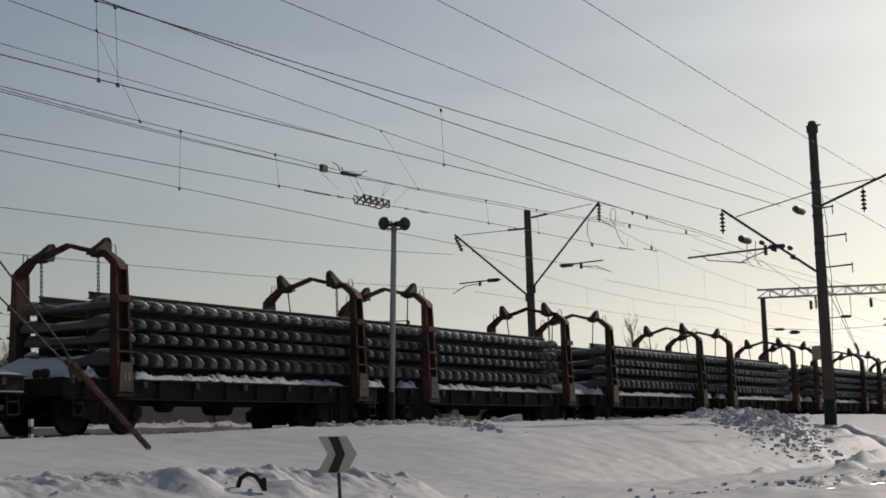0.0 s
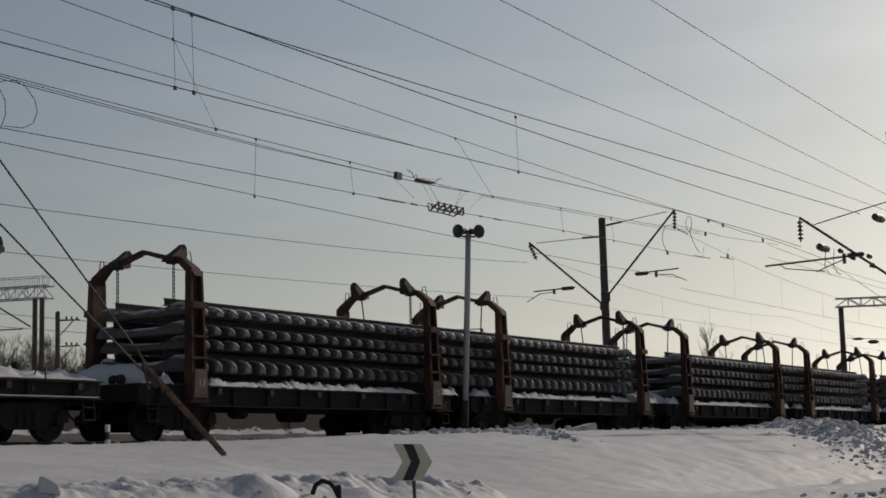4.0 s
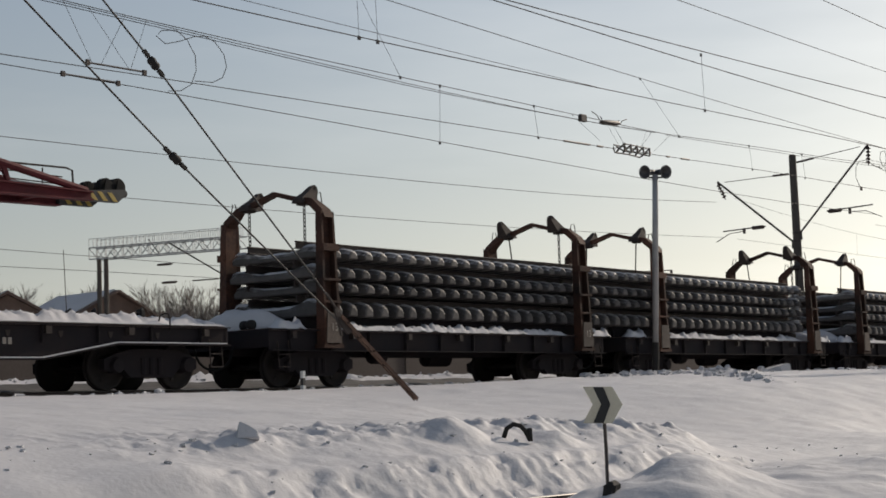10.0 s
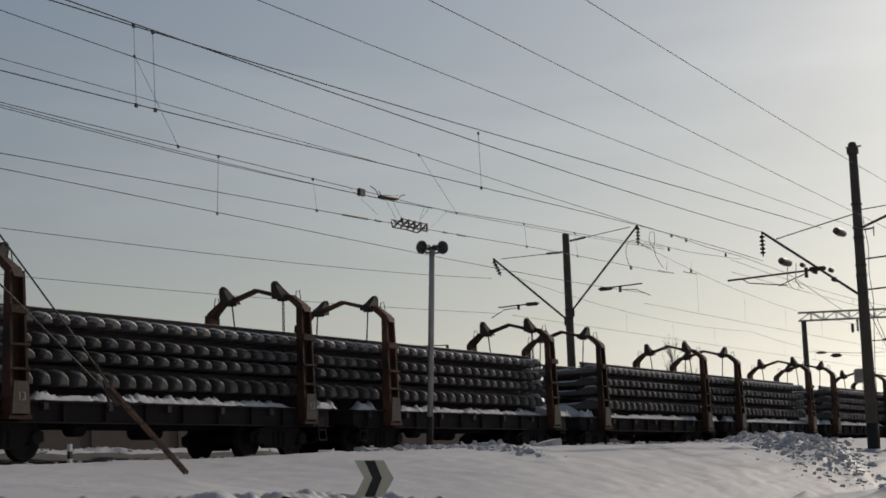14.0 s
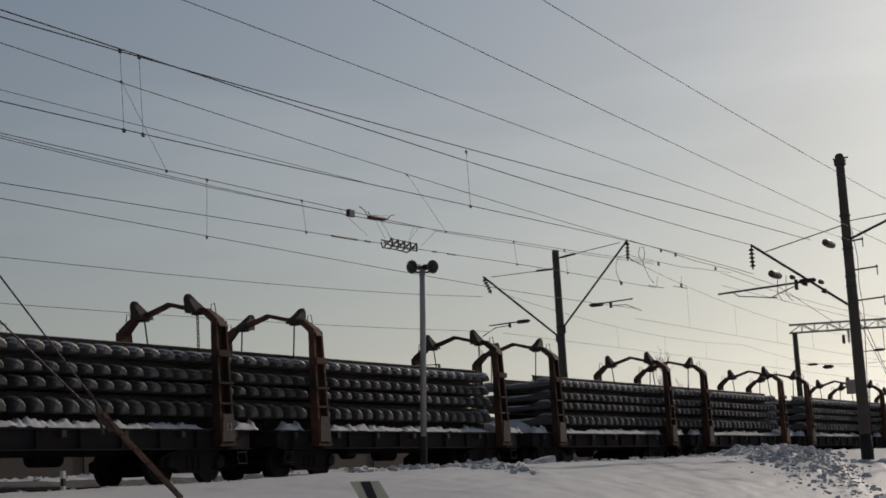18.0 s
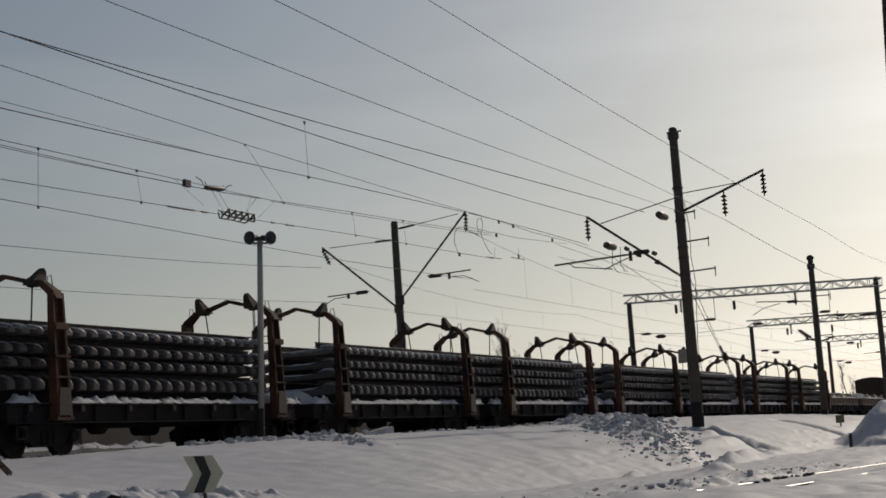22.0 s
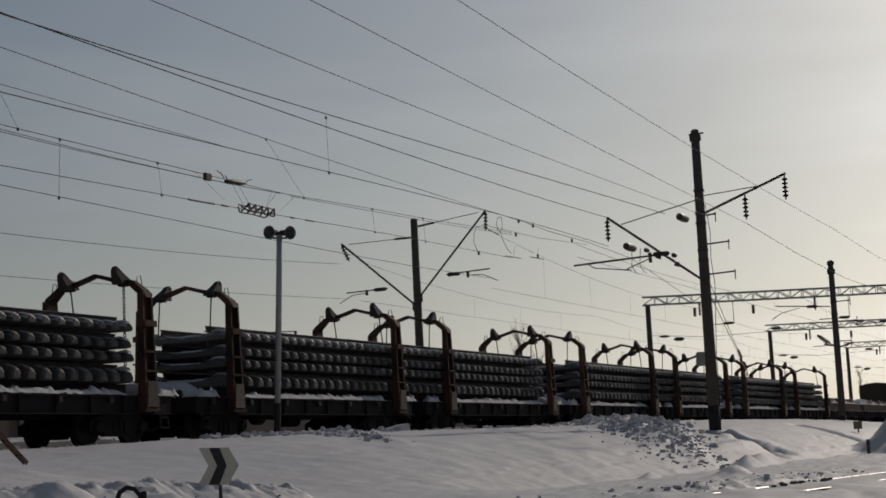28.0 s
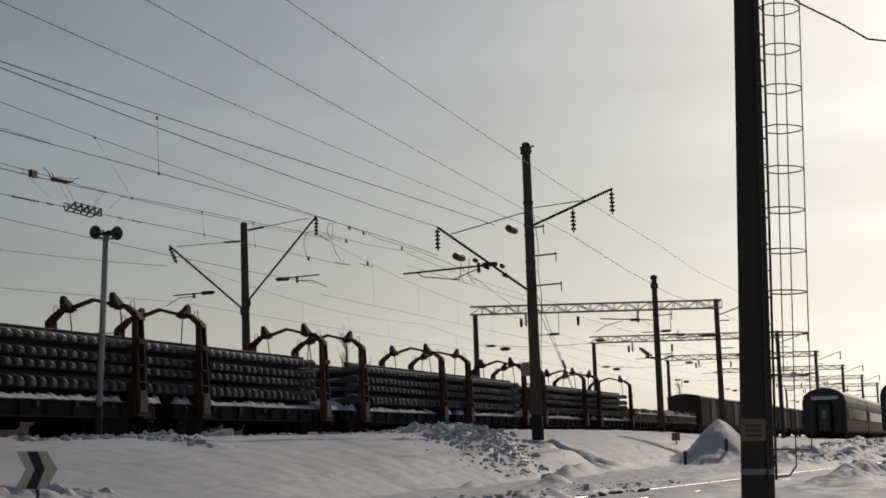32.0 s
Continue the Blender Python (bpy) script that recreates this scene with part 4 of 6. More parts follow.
for y in (-0.50, 0.50):
    bm = B()
    plate(bm, [(0.0, 3.48), (23.0, low_z(23)[0]), (23.0, low_z(23)[1]), (0.0, 4.30)], "y", y - 0.03, y + 0.03)
    for z in (0, 1):
        bar(bm, (0, y, (3.50, 4.29)[z]), (23.0, y, low_z(23)[z]), 0.22, 0.035)
    part("girder", bm, RED, cr, "dark red boom girder")
    bm = B()
    tube(bm, [(0, y, 8.12), (16.4, y, 5.12), (19.3, y, 4.66), (22.9, y, 4.0)], 0.08, 8)
    part("top_chord", bm, RED, cr)
    for xa, xb in ((16.5, 18.7), (17.2, 19.2), (14.0, 16.3), (11.4, 13.8), (19.0, 20.7), (19.45, 20.95)):
        za = 8.12 - 0.1825 * xa if xa < 16.4 else 5.12 - (xa - 16.4) * 0.16
        part("diagonal", bar(B(), (xa, y * 0.9, za), (xb, y * 0.9, low_z(xb)[1]), 0.06, 0.07), RED, cr)
    for x in (17.75, 19.35, 20.85):
        za = 5.12 - (x - 16.4) * 0.16
        part("strut", plate(B(), [(x - 0.05, za), (x + 0.07, za), (x + 0.20, low_z(x)[1]), (x + 0.11, low_z(x)[1])], "y", y - 0.04, y + 0.04), RED, cr)
        part("strut", plate(B(), [(x - 0.05, za), (x + 0.04, za - 0.12), (x - 0.12, low_z(x)[1]), (x - 0.20, low_z(x)[1])], "y", y - 0.03, y + 0.03), RED, cr)
for x in (2, 5, 8, 11, 14, 16, 18, 20, 22):
    part("cross_member", bar(B(), (x, -0.5, low_z(x)[1] - 0.1), (x, 0.5, low_z(x)[1] - 0.1), 0.12), RED, cr)
bm = B()
g = []
for i in range(90):
    x = 12 + 10.6 * i / 89
    g.append([bm.verts.new((x, y, low_z(x)[1] + 0.03 + (0.05 + 0.05 * fbm(x, y, 1.2, 41)) * (1 - (y / 0.5) ** 2))) for y in (-0.48, -0.3, 0, 0.3, 0.48)])
for a, b in zip(g, g[1:]):
    for j in range(4):
        bm.faces.new((a[j], b[j], b[j + 1], a[j + 1]))
part("boom_snow", bm, SNOW, cr, "strip of snow on the boom", True)
# tip: striped nose, sheaves
for y in (-0.40, 0.40):
    nose = part("boom_nose", plate(B(), [(22.9, 3.82), (23.75, 3.83), (24.0, 4.02), (23.95, 4.12), (22.9, 4.02)], "y", y - 0.06, y + 0.06), BLACK, cr, "black nose with yellow stripes")
    for k in range(3):
        part("hazard_stripe", plate(B(), [(22.95 + 0.26 * k, 4.02), (23.07 + 0.26 * k, 4.02), (23.23 + 0.26 * k, 3.84), (23.11 + 0.26 * k, 3.84)], "y", y - 0.066, y - 0.060), YELLOW, nose)
for x, y, r in ((23.55, -0.28, 0.17), (23.86, -0.28, 0.19), (23.55, 0.28, 0.17), (23.86, 0.28, 0.19), (23.72, 0.0, 0.15)):
    part("sheave", lathe(B(), [(0.05, -0.08), (r, -0.07), (r, -0.03), (r * 0.75, 0.0), (r, 0.03), (r, 0.07), (0.05, 0.08)], 16, "y", (x, y, 4.17)), RUBBER, cr)
    part("sheave_bracket", plate(B(), [(x - 0.12, 4.0), (x + 0.12, 4.0), (x + 0.05, 4.3), (x - 0.05, 4.3)], "y", y - 0.12, y - 0.09), RUBBER, cr)
part("sheave_axle", tube(B(), [(23.7, -0.36, 4.17), (23.7, 0.36, 4.17)], 0.04, 8), RUBBER, cr)
part("nose_roller", tube(B(), [(24.02, -0.35, 4.05), (24.02, 0.35, 4.05)], 0.08, 10), RUST_DARK, cr)
# handrails
for y in (0.62, -0.62):
    if y > 0:
        part("handrail", tube(B(), [(20.8, y, 4.60), (23.3, y, 4.64), (23.46, y, 4.60), (23.5, y, 4.05)], 0.022, 6), RUST_DARK, cr)
        part("handrail", tube(B(), [(16.6, y, 4.36), (23.4, y, 4.28)], 0.014, 5), RUST_DARK, cr)
        part("handrail", tube(B(), [(16.6, y, 4.52), (23.2, y, 4.44)], 0.014, 5), RUST_DARK, cr)
        for x in (16.9, 18.4, 19.9, 21.2, 22.7):
            part("handrail_post", tube(B(), [(x, y, 4.58 if x > 20 else 4.5), (x, y, 3.95)], 0.018, 5), RUST_DARK, cr)
part("top_rope", tube(B(), [(17.6, -0.4, 5.08), (19.2, -0.4, 4.86), (20.8, -0.4, 4.55)], 0.02, 5), CABLE, cr)
part("vent_cap", lathe(lathe(B(), [(0.03, 4.3), (0.03, 4.66)], 8, "z", (20.68, -0.5, 0)), [(0.02, 4.62), (0.10, 4.64), (0.10, 4.68), (0.02, 4.70)], 10, "z", (20.68, -0.5, 0)), RUST_DARK, cr)
# the tower on the wagon that carries the boom
for x in (1.0, 7.0):
    for y in (-1.2, 1.2):
        part("tower_leg", bar(B(), (x, y, 1.24), (4.0 + (x - 4) * 0.6, y * 0.45, 4.2), 0.28), RED, cr)
part("machine_house", bbox(B(), 1.2, 6.8, -1.25, 1.25, 1.26, 3.3, 0.06), RED, cr)
part("mast_frame", bar(bar(B(), (0.2, -0.5, 3.5), (0.2, -0.5, 8.3), 0.25), (0.2, 0.5, 3.5), (0.2, 0.5, 8.3), 0.25), RED, cr)

# ------------------------------------------------ the tail: low wagons and covered wagons
for i in (8, 9):
    w = flatcar(i, False, False, "low flat wagon loaded with snow-covered timbers")
    for k in range(9):
        part("timber", bbox(B(), 0.9 + 1.42 * k, 2.2 + 1.42 * k, -1.3, 1.3, 1.28, 1.85 + 0.2 * ((k * 7 + i) % 3), 0.05), WOODWALL, w)
    part("deck_snow", snow_strip_mesh(i * 1.3, 0.8, 13.8, -1.42, 0.6, 1.85, 0.34, 0.2), None, w, "snow over the load")
for i in range(8):
    x0 = 26.15 + 14.62 * 10 + 15.2 * i
    w = thing("covered_wagon", pose(x0, YC, 0), "brown covered goods wagon with a snowy roof", "goods wagon", "covered wagons")
    bm = B()
    bbox(bm, 0.6, 14.4, -1.55, 1.55, 1.15, 3.75, 0.03)
    for k in range(12):
        box(bm, 0.9 + 1.15 * k, 0.98 + 1.15 * k, -1.60, -1.55, 1.2, 3.7)
    part("body", bm, BOXCAR, w)
    bm = B()
    plate(bm, [(-1.6, 3.75), (-1.4, 3.88), (-0.7, 4.0), (0, 4.04), (0.7, 4.0), (1.4, 3.88), (1.6, 3.75)], "x", 0.55, 14.45)
    part("roof", bm, BOXCAR, w)
    part("roof_snow", plate(B(), [(-1.3, 3.91), (-0.7, 4.03), (0, 4.10), (0.7, 4.05), (1.3, 3.91)], "x", 0.7, 14.2), SNOW, w)
    part("door", box(B(), 6.2, 8.8, -1.64, -1.60, 1.25, 3.6), BOXCAR, w)
    part("end_ladder", bar(bar(B(), (0.56, -1.2, 1.2), (0.56, -1.2, 3.9), 0.05), (0.56, -0.8, 1.2), (0.56, -0.8, 3.9), 0.05), RUST_DARK, w)
    part("coupler", COUPLER, None, w, at=pose(0.02, 0, 0, rz=180))
    part("coupler", COUPLER, None, w, at=pose(15.1, 0, 0))
    part("underframe", box(B(), 0.7, 14.3, -1.3, 1.3, 0.75, 1.15), WAGON, w)
    for x in (2.6, 12.4):
        bogie(w, x)
    rolling.append((w, x0, YC, 0))


# ---------------------------------------------------------------- overhead line
def insulator_mesh(length, r=0.075, n=5):
    bm = B()
    prof = [(0.02, 0.0), (0.025, -0.04)]
    for k in range(n):
        z = -0.06 - (length - 0.12) * k / n
        h = (length - 0.12) / n
        prof += [(0.03, z), (r, z - h * 0.45), (r, z - h * 0.55), (0.03, z - h * 0.8)]
    prof += [(0.025, -length + 0.04), (0.02, -length)]
    lathe(bm, prof, 10)
    return finish("insulator", bm, INSUL, True)


INS = insulator_mesh(0.82, 0.105)
SPOOL = finish("strain_insulator", lathe(B(), [(0.02, -0.55), (0.05, -0.5), (0.07, -0.4), (0.08, 0), (0.07, 0.4), (0.05, 0.5), (0.02, 0.55)], 12, "x"), INSUL, True)
ARM_INS = finish("arm_insulator", lathe(B(), [(0.03, -0.3), (0.08, -0.25), (0.085, 0.25), (0.03, 0.3)], 10, "y"), INSUL, True)


def span_points(y, x0, x1, z0, zm, z1, xa, xb, n):
    c = np.polyfit([x0, (x0 + x1) / 2, x1], [z0, zm, z1], 2)
    out = []
    for i in range(n + 1):
        x = xa + (xb - xa) * i / n
        if x < x0:
            z = z0 + (x - x0) * float(np.polyval(np.polyder(c), x0))
        elif x > x1:
            z = z1 + (x - x1) * float(np.polyval(np.polyder(c), x1))
        else:
            z = float(np.polyval(c, x))
        out.append((x, y, z))
    return out


def line_thing(name, label):
    return thing(name, pose(0, 0, 0), label, "overhead wire", "overhead wires", "structure")


def wire(parent, name, pts, r=0.011):
    return part(name, tube(B(), pts, r, 5, caps=False), WIRE, parent)


def dropper(parent, p, q, clip=True):
    bm = tube(B(), [p, q], 0.005 if clip else 0.0035, 4)
    if clip:
        for e in (p, q):
            box(bm, e[0] - 0.03, e[0] + 0.03, e[1] - 0.015, e[1] + 0.015, e[2] - 0.05, e[2] + 0.02)
    return part("dropper", bm, WIRE, parent)


def sag(c, x):
    """Height of a hanging wire at x, a curve about x = 35."""
    return float(np.polyval(c, (x - 35) / 10))


def hung(c, y, xa, xb, step=2.0):
    n = max(int((xb - xa) / step), 2)
    return [(xa + (xb - xa) * i / n, y, sag(c, xa + (xb - xa) * i / n)) for i in range(n + 1)]


FEED_LOW, FEED_MID, FEED_TOP = (0.0384, 0.0952, 6.8255), (0.0090, -0.1628, 6.9956), (0.0423, -0.2013, 7.5205)
MESSENGER_P, MESSENGER_Q = (-0.0007, -0.0061, 0.0254, 0.2961, 7.6389), (0.0007, 0.0066, 0.0399, 0.0035, 7.2617)
CONTACT_A, CONTACT_THIN = (-0.0222, -0.0266, 0.2336, 6.2224), (0.0142, 0.0717, 0.1368, 6.1729)
feeder = line_thing("feeder_line", "bare feeder wires along the masts")
wire(feeder, "feeder_wire", hung(FEED_LOW, 14.2, 4, 53.6), 0.0075)
wire(feeder, "feeder_wire", hung(FEED_MID, 12.8, 8, 53.7), 0.0075)
wire(feeder, "feeder_wire", [(53.7, 12.8, sag(FEED_MID, 53.7)), (62, 12.85, 6.45), (72, 12.9, 6.3), (89, 13, 6.6), (130, 13.0, 6.4)], 0.010)
wire(feeder, "feeder_wire", hung(FEED_TOP, 11.4, 10, 62) + [(72, 11.4, 7.1), (83, 11.4, 7.3), (100, 11.4, 6.9), (120, 11.4, 7.2)], 0.0075)

cat_a = line_thing("catenary_over_snowed_track", "messenger and contact wires over the snowed-in track")
slant = []          # drawn in towards the tall mast past the droppers
for x, y, z in hung(MESSENGER_P, 17.8, 6, 61):
    k = 1 - 0.16 * smooth(33, 61, x)
    slant.append((x * k, y * k, -0.585 + (z + 0.585) * k))
wire(cat_a, "messenger_wire", slant, 0.012)
wire(cat_a, "messenger_wire", hung(MESSENGER_Q, 17.8, 6, 53.7), 0.012)
wire(cat_a, "contact_wire", hung(CONTACT_A, 17.8, 6, 53.7), 0.0105)
wire(cat_a, "contact_wire", hung(CONTACT_THIN, 17.9, 6, 28.5), 0.006)
for x, z in ((20.6, 7.3), (21.1, 7.3), (33.0, 7.5)):
    dropper(cat_a, (x, 17.8, z), (x + 0.05, 17.8, sag(CONTACT_A, x)))

cat_b = line_thing("catenary_over_train", "messenger, contact wires and droppers over the loaded train")
wire(cat_b, "messenger_wire", span_points(25.2, 26.2, 60.1, 9.85, 9.47, 9.31, 10, 61.2, 26))


MESSENGER_B, MESSENGER_LOW, CONTACT_B = (-0.0371, -0.0306, 0.034, 7.4365), (0.0522, 0.1858, 0.0881, 7.2944), (0.0118, 0.0169, 0.2348, 6.5969)


def W7(x):
    return sag(MESSENGER_B, x) if x < 41.4 else float(np.interp(x, [41.4, 47, 52.4, 62], [7.44, 7.68, 7.87, 8.3]))


def W8(x):
    return sag(CONTACT_B, x) if x < 47 else float(np.interp(x, [47, 49, 62], [6.92, 6.97, 7.2]))


wire(cat_b, "messenger_wire", [(x, 24.0, W7(x)) for x in range(12, 62, 2)], 0.010)
wire(cat_b, "messenger_wire", hung(MESSENGER_LOW, 24.0, 13, 41.4), 0.009)
wire(cat_b, "messenger_wire", [(x, y, z - 0.045 * (1 - smooth(30, 36, x))) for x, y, z in hung(MESSENGER_LOW, 24.02, 13, 41.4)], 0.009)
wire(cat_b, "messenger_wire", [(x, 24.0, W7(x) - 0.05 * smooth(41, 47, x) - 0.03) for x in range(42, 62, 2)], 0.009)
wire(cat_b, "contact_wire", [(x, 24.0, W8(x)) for x in range(12, 62, 2)], 0.010)
wire(cat_b, "contact_wire", hung((0.0134, 0.0059, -0.0369, 6.3941), 25.5, 10, 61.2), 0.010)
for x, y0, z0, y1, z1 in ((29.2, 25.2, 9.8, 24.0, W7(29.6)), (42.7, 25.2, 9.47, 24.0, W7(42.6)), (35, 24.0, W7(35), 24, W8(35)),
                          (47.5, 24.0, W7(47.5), 24.0, W8(47.5)), (51.5, 24, W7(51.5), 24, W8(51.5))):
    dropper(cat_b, (x, y0, z0), (x + 0.15, y1, z1))
dropper(cat_b, (30.9, 24.0, W7(30.9)), (32.75, 25.5, 6.38))
# jumper loops and strain bars
part("jumper_loop", tube(B(), [(22.9, 24, 7.36), (22.6, 24, 7.3), (22.2, 24, 7.14), (21.8, 24, 7.02), (21.6, 24.05, 7.16), (21.75, 24.05, 7.3), (22.1, 24, 7.36), (22.4, 24, 7.2), (22.62, 24, 6.9), (22.64, 24, 6.6), (22.5, 24, 6.28), (22.2, 24, 6.1), (21.85, 24, 6.05)], 0.009, 5, caps=False), WIRE, cat_b)
part("jumper_loop", tube(B(), [(22.9, 24, 7.36), (23.2, 24, 7.28), (23.45, 24, 7.05), (23.52, 24, 6.8), (23.4, 24, 6.55), (23.1, 24, 6.4), (22.6, 24, 6.36)], 0.009, 5, caps=False), WIRE, cat_b)
for cx, z, y in ((20.5, 6.30, 24.0), (21.1, 6.40, 25.5)):
    part("strain_bar", tube(B(), [(cx - 0.7, y, z + 0.03), (cx + 0.7, y, z + 0.05)], 0.02, 6), STEEL, cat_b)
    for dx in (-0.72, 0.72):
        part("clamp", bbox(B(), cx + dx - 0.05, cx + dx + 0.05, y - 0.03, y + 0.03, z - 0.02, z + 0.09, 0.01), STEEL, cat_b)
for xa, xb in ((19.2, 19.9), (19.8, 20.85), (20.75, 20.1), (21.3, 20.85)):
    part("dropper", tube(B(), [(xa, 24.0, W7(xa)), (xb, 24.0, 6.32)], 0.006, 4), WIRE, cat_b)

# loops, clamps and strain bars just beyond the middle mast
for pts in ([(61.9, 25.2, 9.2), (61.5, 25.2, 9.12), (61.35, 25.2, 8.85), (61.5, 25.2, 8.6), (61.75, 25.2, 8.54), (61.95, 25.2, 8.75), (62.0, 25.2, 9.0), (61.9, 25.2, 9.2)],
            [(61.75, 25.2, 8.54), (62.0, 25.2, 8.2), (62.4, 25.2, 7.9), (62.8, 25.2, 7.75)],
            [(61.6, 25.2, 8.42), (60.6, 25.2, 8.5), (59.9, 25.2, 8.62), (59.2, 25.2, 8.5), (58.9, 25.2, 8.2), (58.85, 25.2, 7.85), (59.1, 25.2, 7.55), (59.3, 25.2, 7.45)]):
    part("jumper_loop", tube(B(), pts, 0.012, 5, caps=False), WIRE, cat_b)
for xa, za, xb, zb in ((62.2, 7.58, 63.9, 7.63), (65.1, 7.80, 66.7, 7.84)):
    part("strain_bar", tube(B(), [(xa, 25.2, za), (xb, 25.2, zb)], 0.025, 6), STEEL, cat_b)
    part("dropper", tube(B(), [((xa + xb) / 2, 25.2, za), ((xa + xb) / 2 + 0.2, 25.2, za + 0.5)], 0.007, 4), WIRE, cat_b)
for x, z in ((63.9, 9.28), (65.6, 9.26), (63.5, 8.65), (70.6, 9.12), (59.3, 7.45), (66.0, 7.95)):
    part("clamp", bbox(B(), x - 0.08, x + 0.08, 25.17, 25.23, z - 0.1, z + 0.06, 0.02), STEEL, cat_b)
wire(cat_b, "messenger_wire", [(60.1, 25.2, 9.31), (64, 25.2, 9.3), (68, 25.2, 9.2), (72.7, 25.2, 9.24), (80, 25.3, 9.1), (92.4, 25.5, 7.7)], 0.014)
wire(cat_b, "messenger_wire", [(60.1, 25.2, 8.66), (66, 25.2, 8.75), (72.7, 25.2, 9.1)], 0.011)

# section insulator that hangs over the train
sec = thing("section_insulator", pose(40.0, 24.0, 6.35), "black section insulator with runners in the contact wire", "insulator", "", "structure")
for y in (-0.16, 0.16):
    part("runner", tube(B(), [(-0.95, y * 0.3, 0.40), (-0.7, y, 0.28), (0.0, y, 0.30), (0.7, y, 0.28), (0.98, y * 0.3, 0.44)], 0.022, 6), STEEL, sec)
    part("runner", tube(B(), [(-0.75, y, 0.50), (0.75, y, 0.50)], 0.02, 6), STEEL, sec)
for x in (-0.7, -0.35, 0, 0.35, 0.7):
    part("bridge", bar(B(), (x, -0.18, 0.50), (x + 0.12, 0.18, 0.32), 0.035), STEEL, sec)
    part("bridge", bar(B(), (x, -0.18, 0.28), (x, -0.18, 0.52), 0.04), STEEL, sec)
for x in (-1.3, 1.5):
    part("hanger", tube(B(), [(0.3 * x, 0, 0.5), (x * 0.8, 0, W7(40 + x * 0.8) - 6.35)], 0.006, 4), WIRE, sec)
part("insulator", SPOOL, None, sec, at=pose(-1.0, 0.1, W7(39) - 6.33, ry=-5))
part("horn_gap", tube(B(), [(-1.5, 0.1, W7(39) - 6.2), (-1.35, 0.1, W7(39) - 6.35), (-0.6, 0.1, W7(39) - 6.35), (-0.5, 0.1, W7(39) - 6.2)], 0.014, 5), STEEL, sec)
for xa, xb, z in ((-3.6, -2.3, 0.46), (-1.9, -1.6, 0.46), (2.0, 2.2, 0.46), (2.9, 3.4, 0.50)):
    part("strain_bar", tube(B(), [(xa, 0, W8(40 + xa) - 6.35), (xb, 0, W8(40 + xb) - 6.35)], 0.03, 6), STEEL, sec)
for x in (-3.2, -1.4, 0.9, 2.3):
    part("hanger", tube(B(), [(x, 0, W7(40 + x) - 6.35), (x * 0.55, 0, 0.5)], 0.005, 4), WIRE, sec)
for s in (-1, 1):
    part("arc_horn", tube(B(), [(-1.0 + 0.55 * s, 0.1, W7(39) - 6.32), (-1.0 + 0.7 * s, 0.1, W7(39) - 6.18), (-1.0 + 0.95 * s, 0.1, W7(39) - 6.12)], 0.014, 5), STEEL, sec)
part("clamp", bbox(B(), -2.75, -2.45, -0.06, 0.06, W7(37.4) - 6.50, W7(37.4) - 6.30, 0.02), STEEL, sec)

cat_c = line_thing("catenary_over_far_tracks", "thin wires over the tracks beyond the train")
wire(cat_c, "contact_wire", hung((0.0138, 0.04, 0.2347, 6.6256), 32.0, 12, 60), 0.010)
wire(cat_c, "contact_wire", hung((0.0436, 0.1547, 6.3138), 38.0, 18, 72), 0.010)
wire(cat_c, "contact_wire", [(0, 70, 8.9), (45, 70, 8.67), (64.5, 70, 8.5), (140, 70, 8.4)], 0.016)
wire(cat_c, "contact_wire", [(0, 70, 7.55), (45, 70, 7.66), (57.5, 70, 7.73), (140, 70, 7.8)], 0.016)

GX = (92.4, 124.2, 156.5, 190, 224, 260)
cat_d = line_thing("catenary_beyond_the_mast", "wires running on between the gantries")
for y, zs in ((25.5, 8.6), (31.7, 7.9), (19.0, 6.6)):
    stops = (61.2 if y > 20 else 53.7,) + GX
    for a, b in zip(stops, stops[1:]):
        za = zs if a < 70 else 7.3
        n = 10
        wire(cat_d, "messenger_wire", [(a + (b - a) * i / n, y, za + (7.3 - za) * i / n - 0.5 * 4 * (i / n) * (1 - i / n)) for i in range(n + 1)], 0.008)
        for k in (2, 4, 6, 8):
            x = a + (b - a) * k / n
            dropper(cat_d, (x, y, za + (7.3 - za) * k / n - 2.0 * (k / n) * (1 - k / n)), (x, y, 6.1), False)
    wire(cat_d, "contact_wire", [(stops[0], y, 6.15), (stops[-1], y, 6.1)], 0.008)


# ---------------------------------------------------------------- masts
def mast(name, x, y, z0, z1, r0, r1, label, split=None, lean=0.0, skin=POLE):
    m = thing(name, pose(x, y, z0, ry=lean), label, "mast", "line masts")
    h = z1 - z0
    if split is None:
        part("shaft", lathe(B(), [(r0, -0.4), (r0, 0), (r1, h), (r1 * 0.6, h + 0.05)], 20), skin, m, smooth=True)
    else:
        s = split - z0
        rs = r0 + (r1 - r0) * s / h
        part("coated_base", lathe(B(), [(r0 * 1.01, -0.4), (rs * 1.015, s), (rs * 0.9, s + 0.002)], 20), BITUMEN, m, "black bitumen-coated base", True)
        part("shaft", lathe(B(), [(rs, s), (r1, h), (r1 * 0.6, h + 0.05)], 20), skin, m, smooth=True)
    return m


def band(m, z, r):
    part("band", lathe(B(), [(r, z - 0.04), (r + 0.012, z - 0.035), (r + 0.012, z + 0.035), (r, z + 0.04)], 16), STEEL, m)


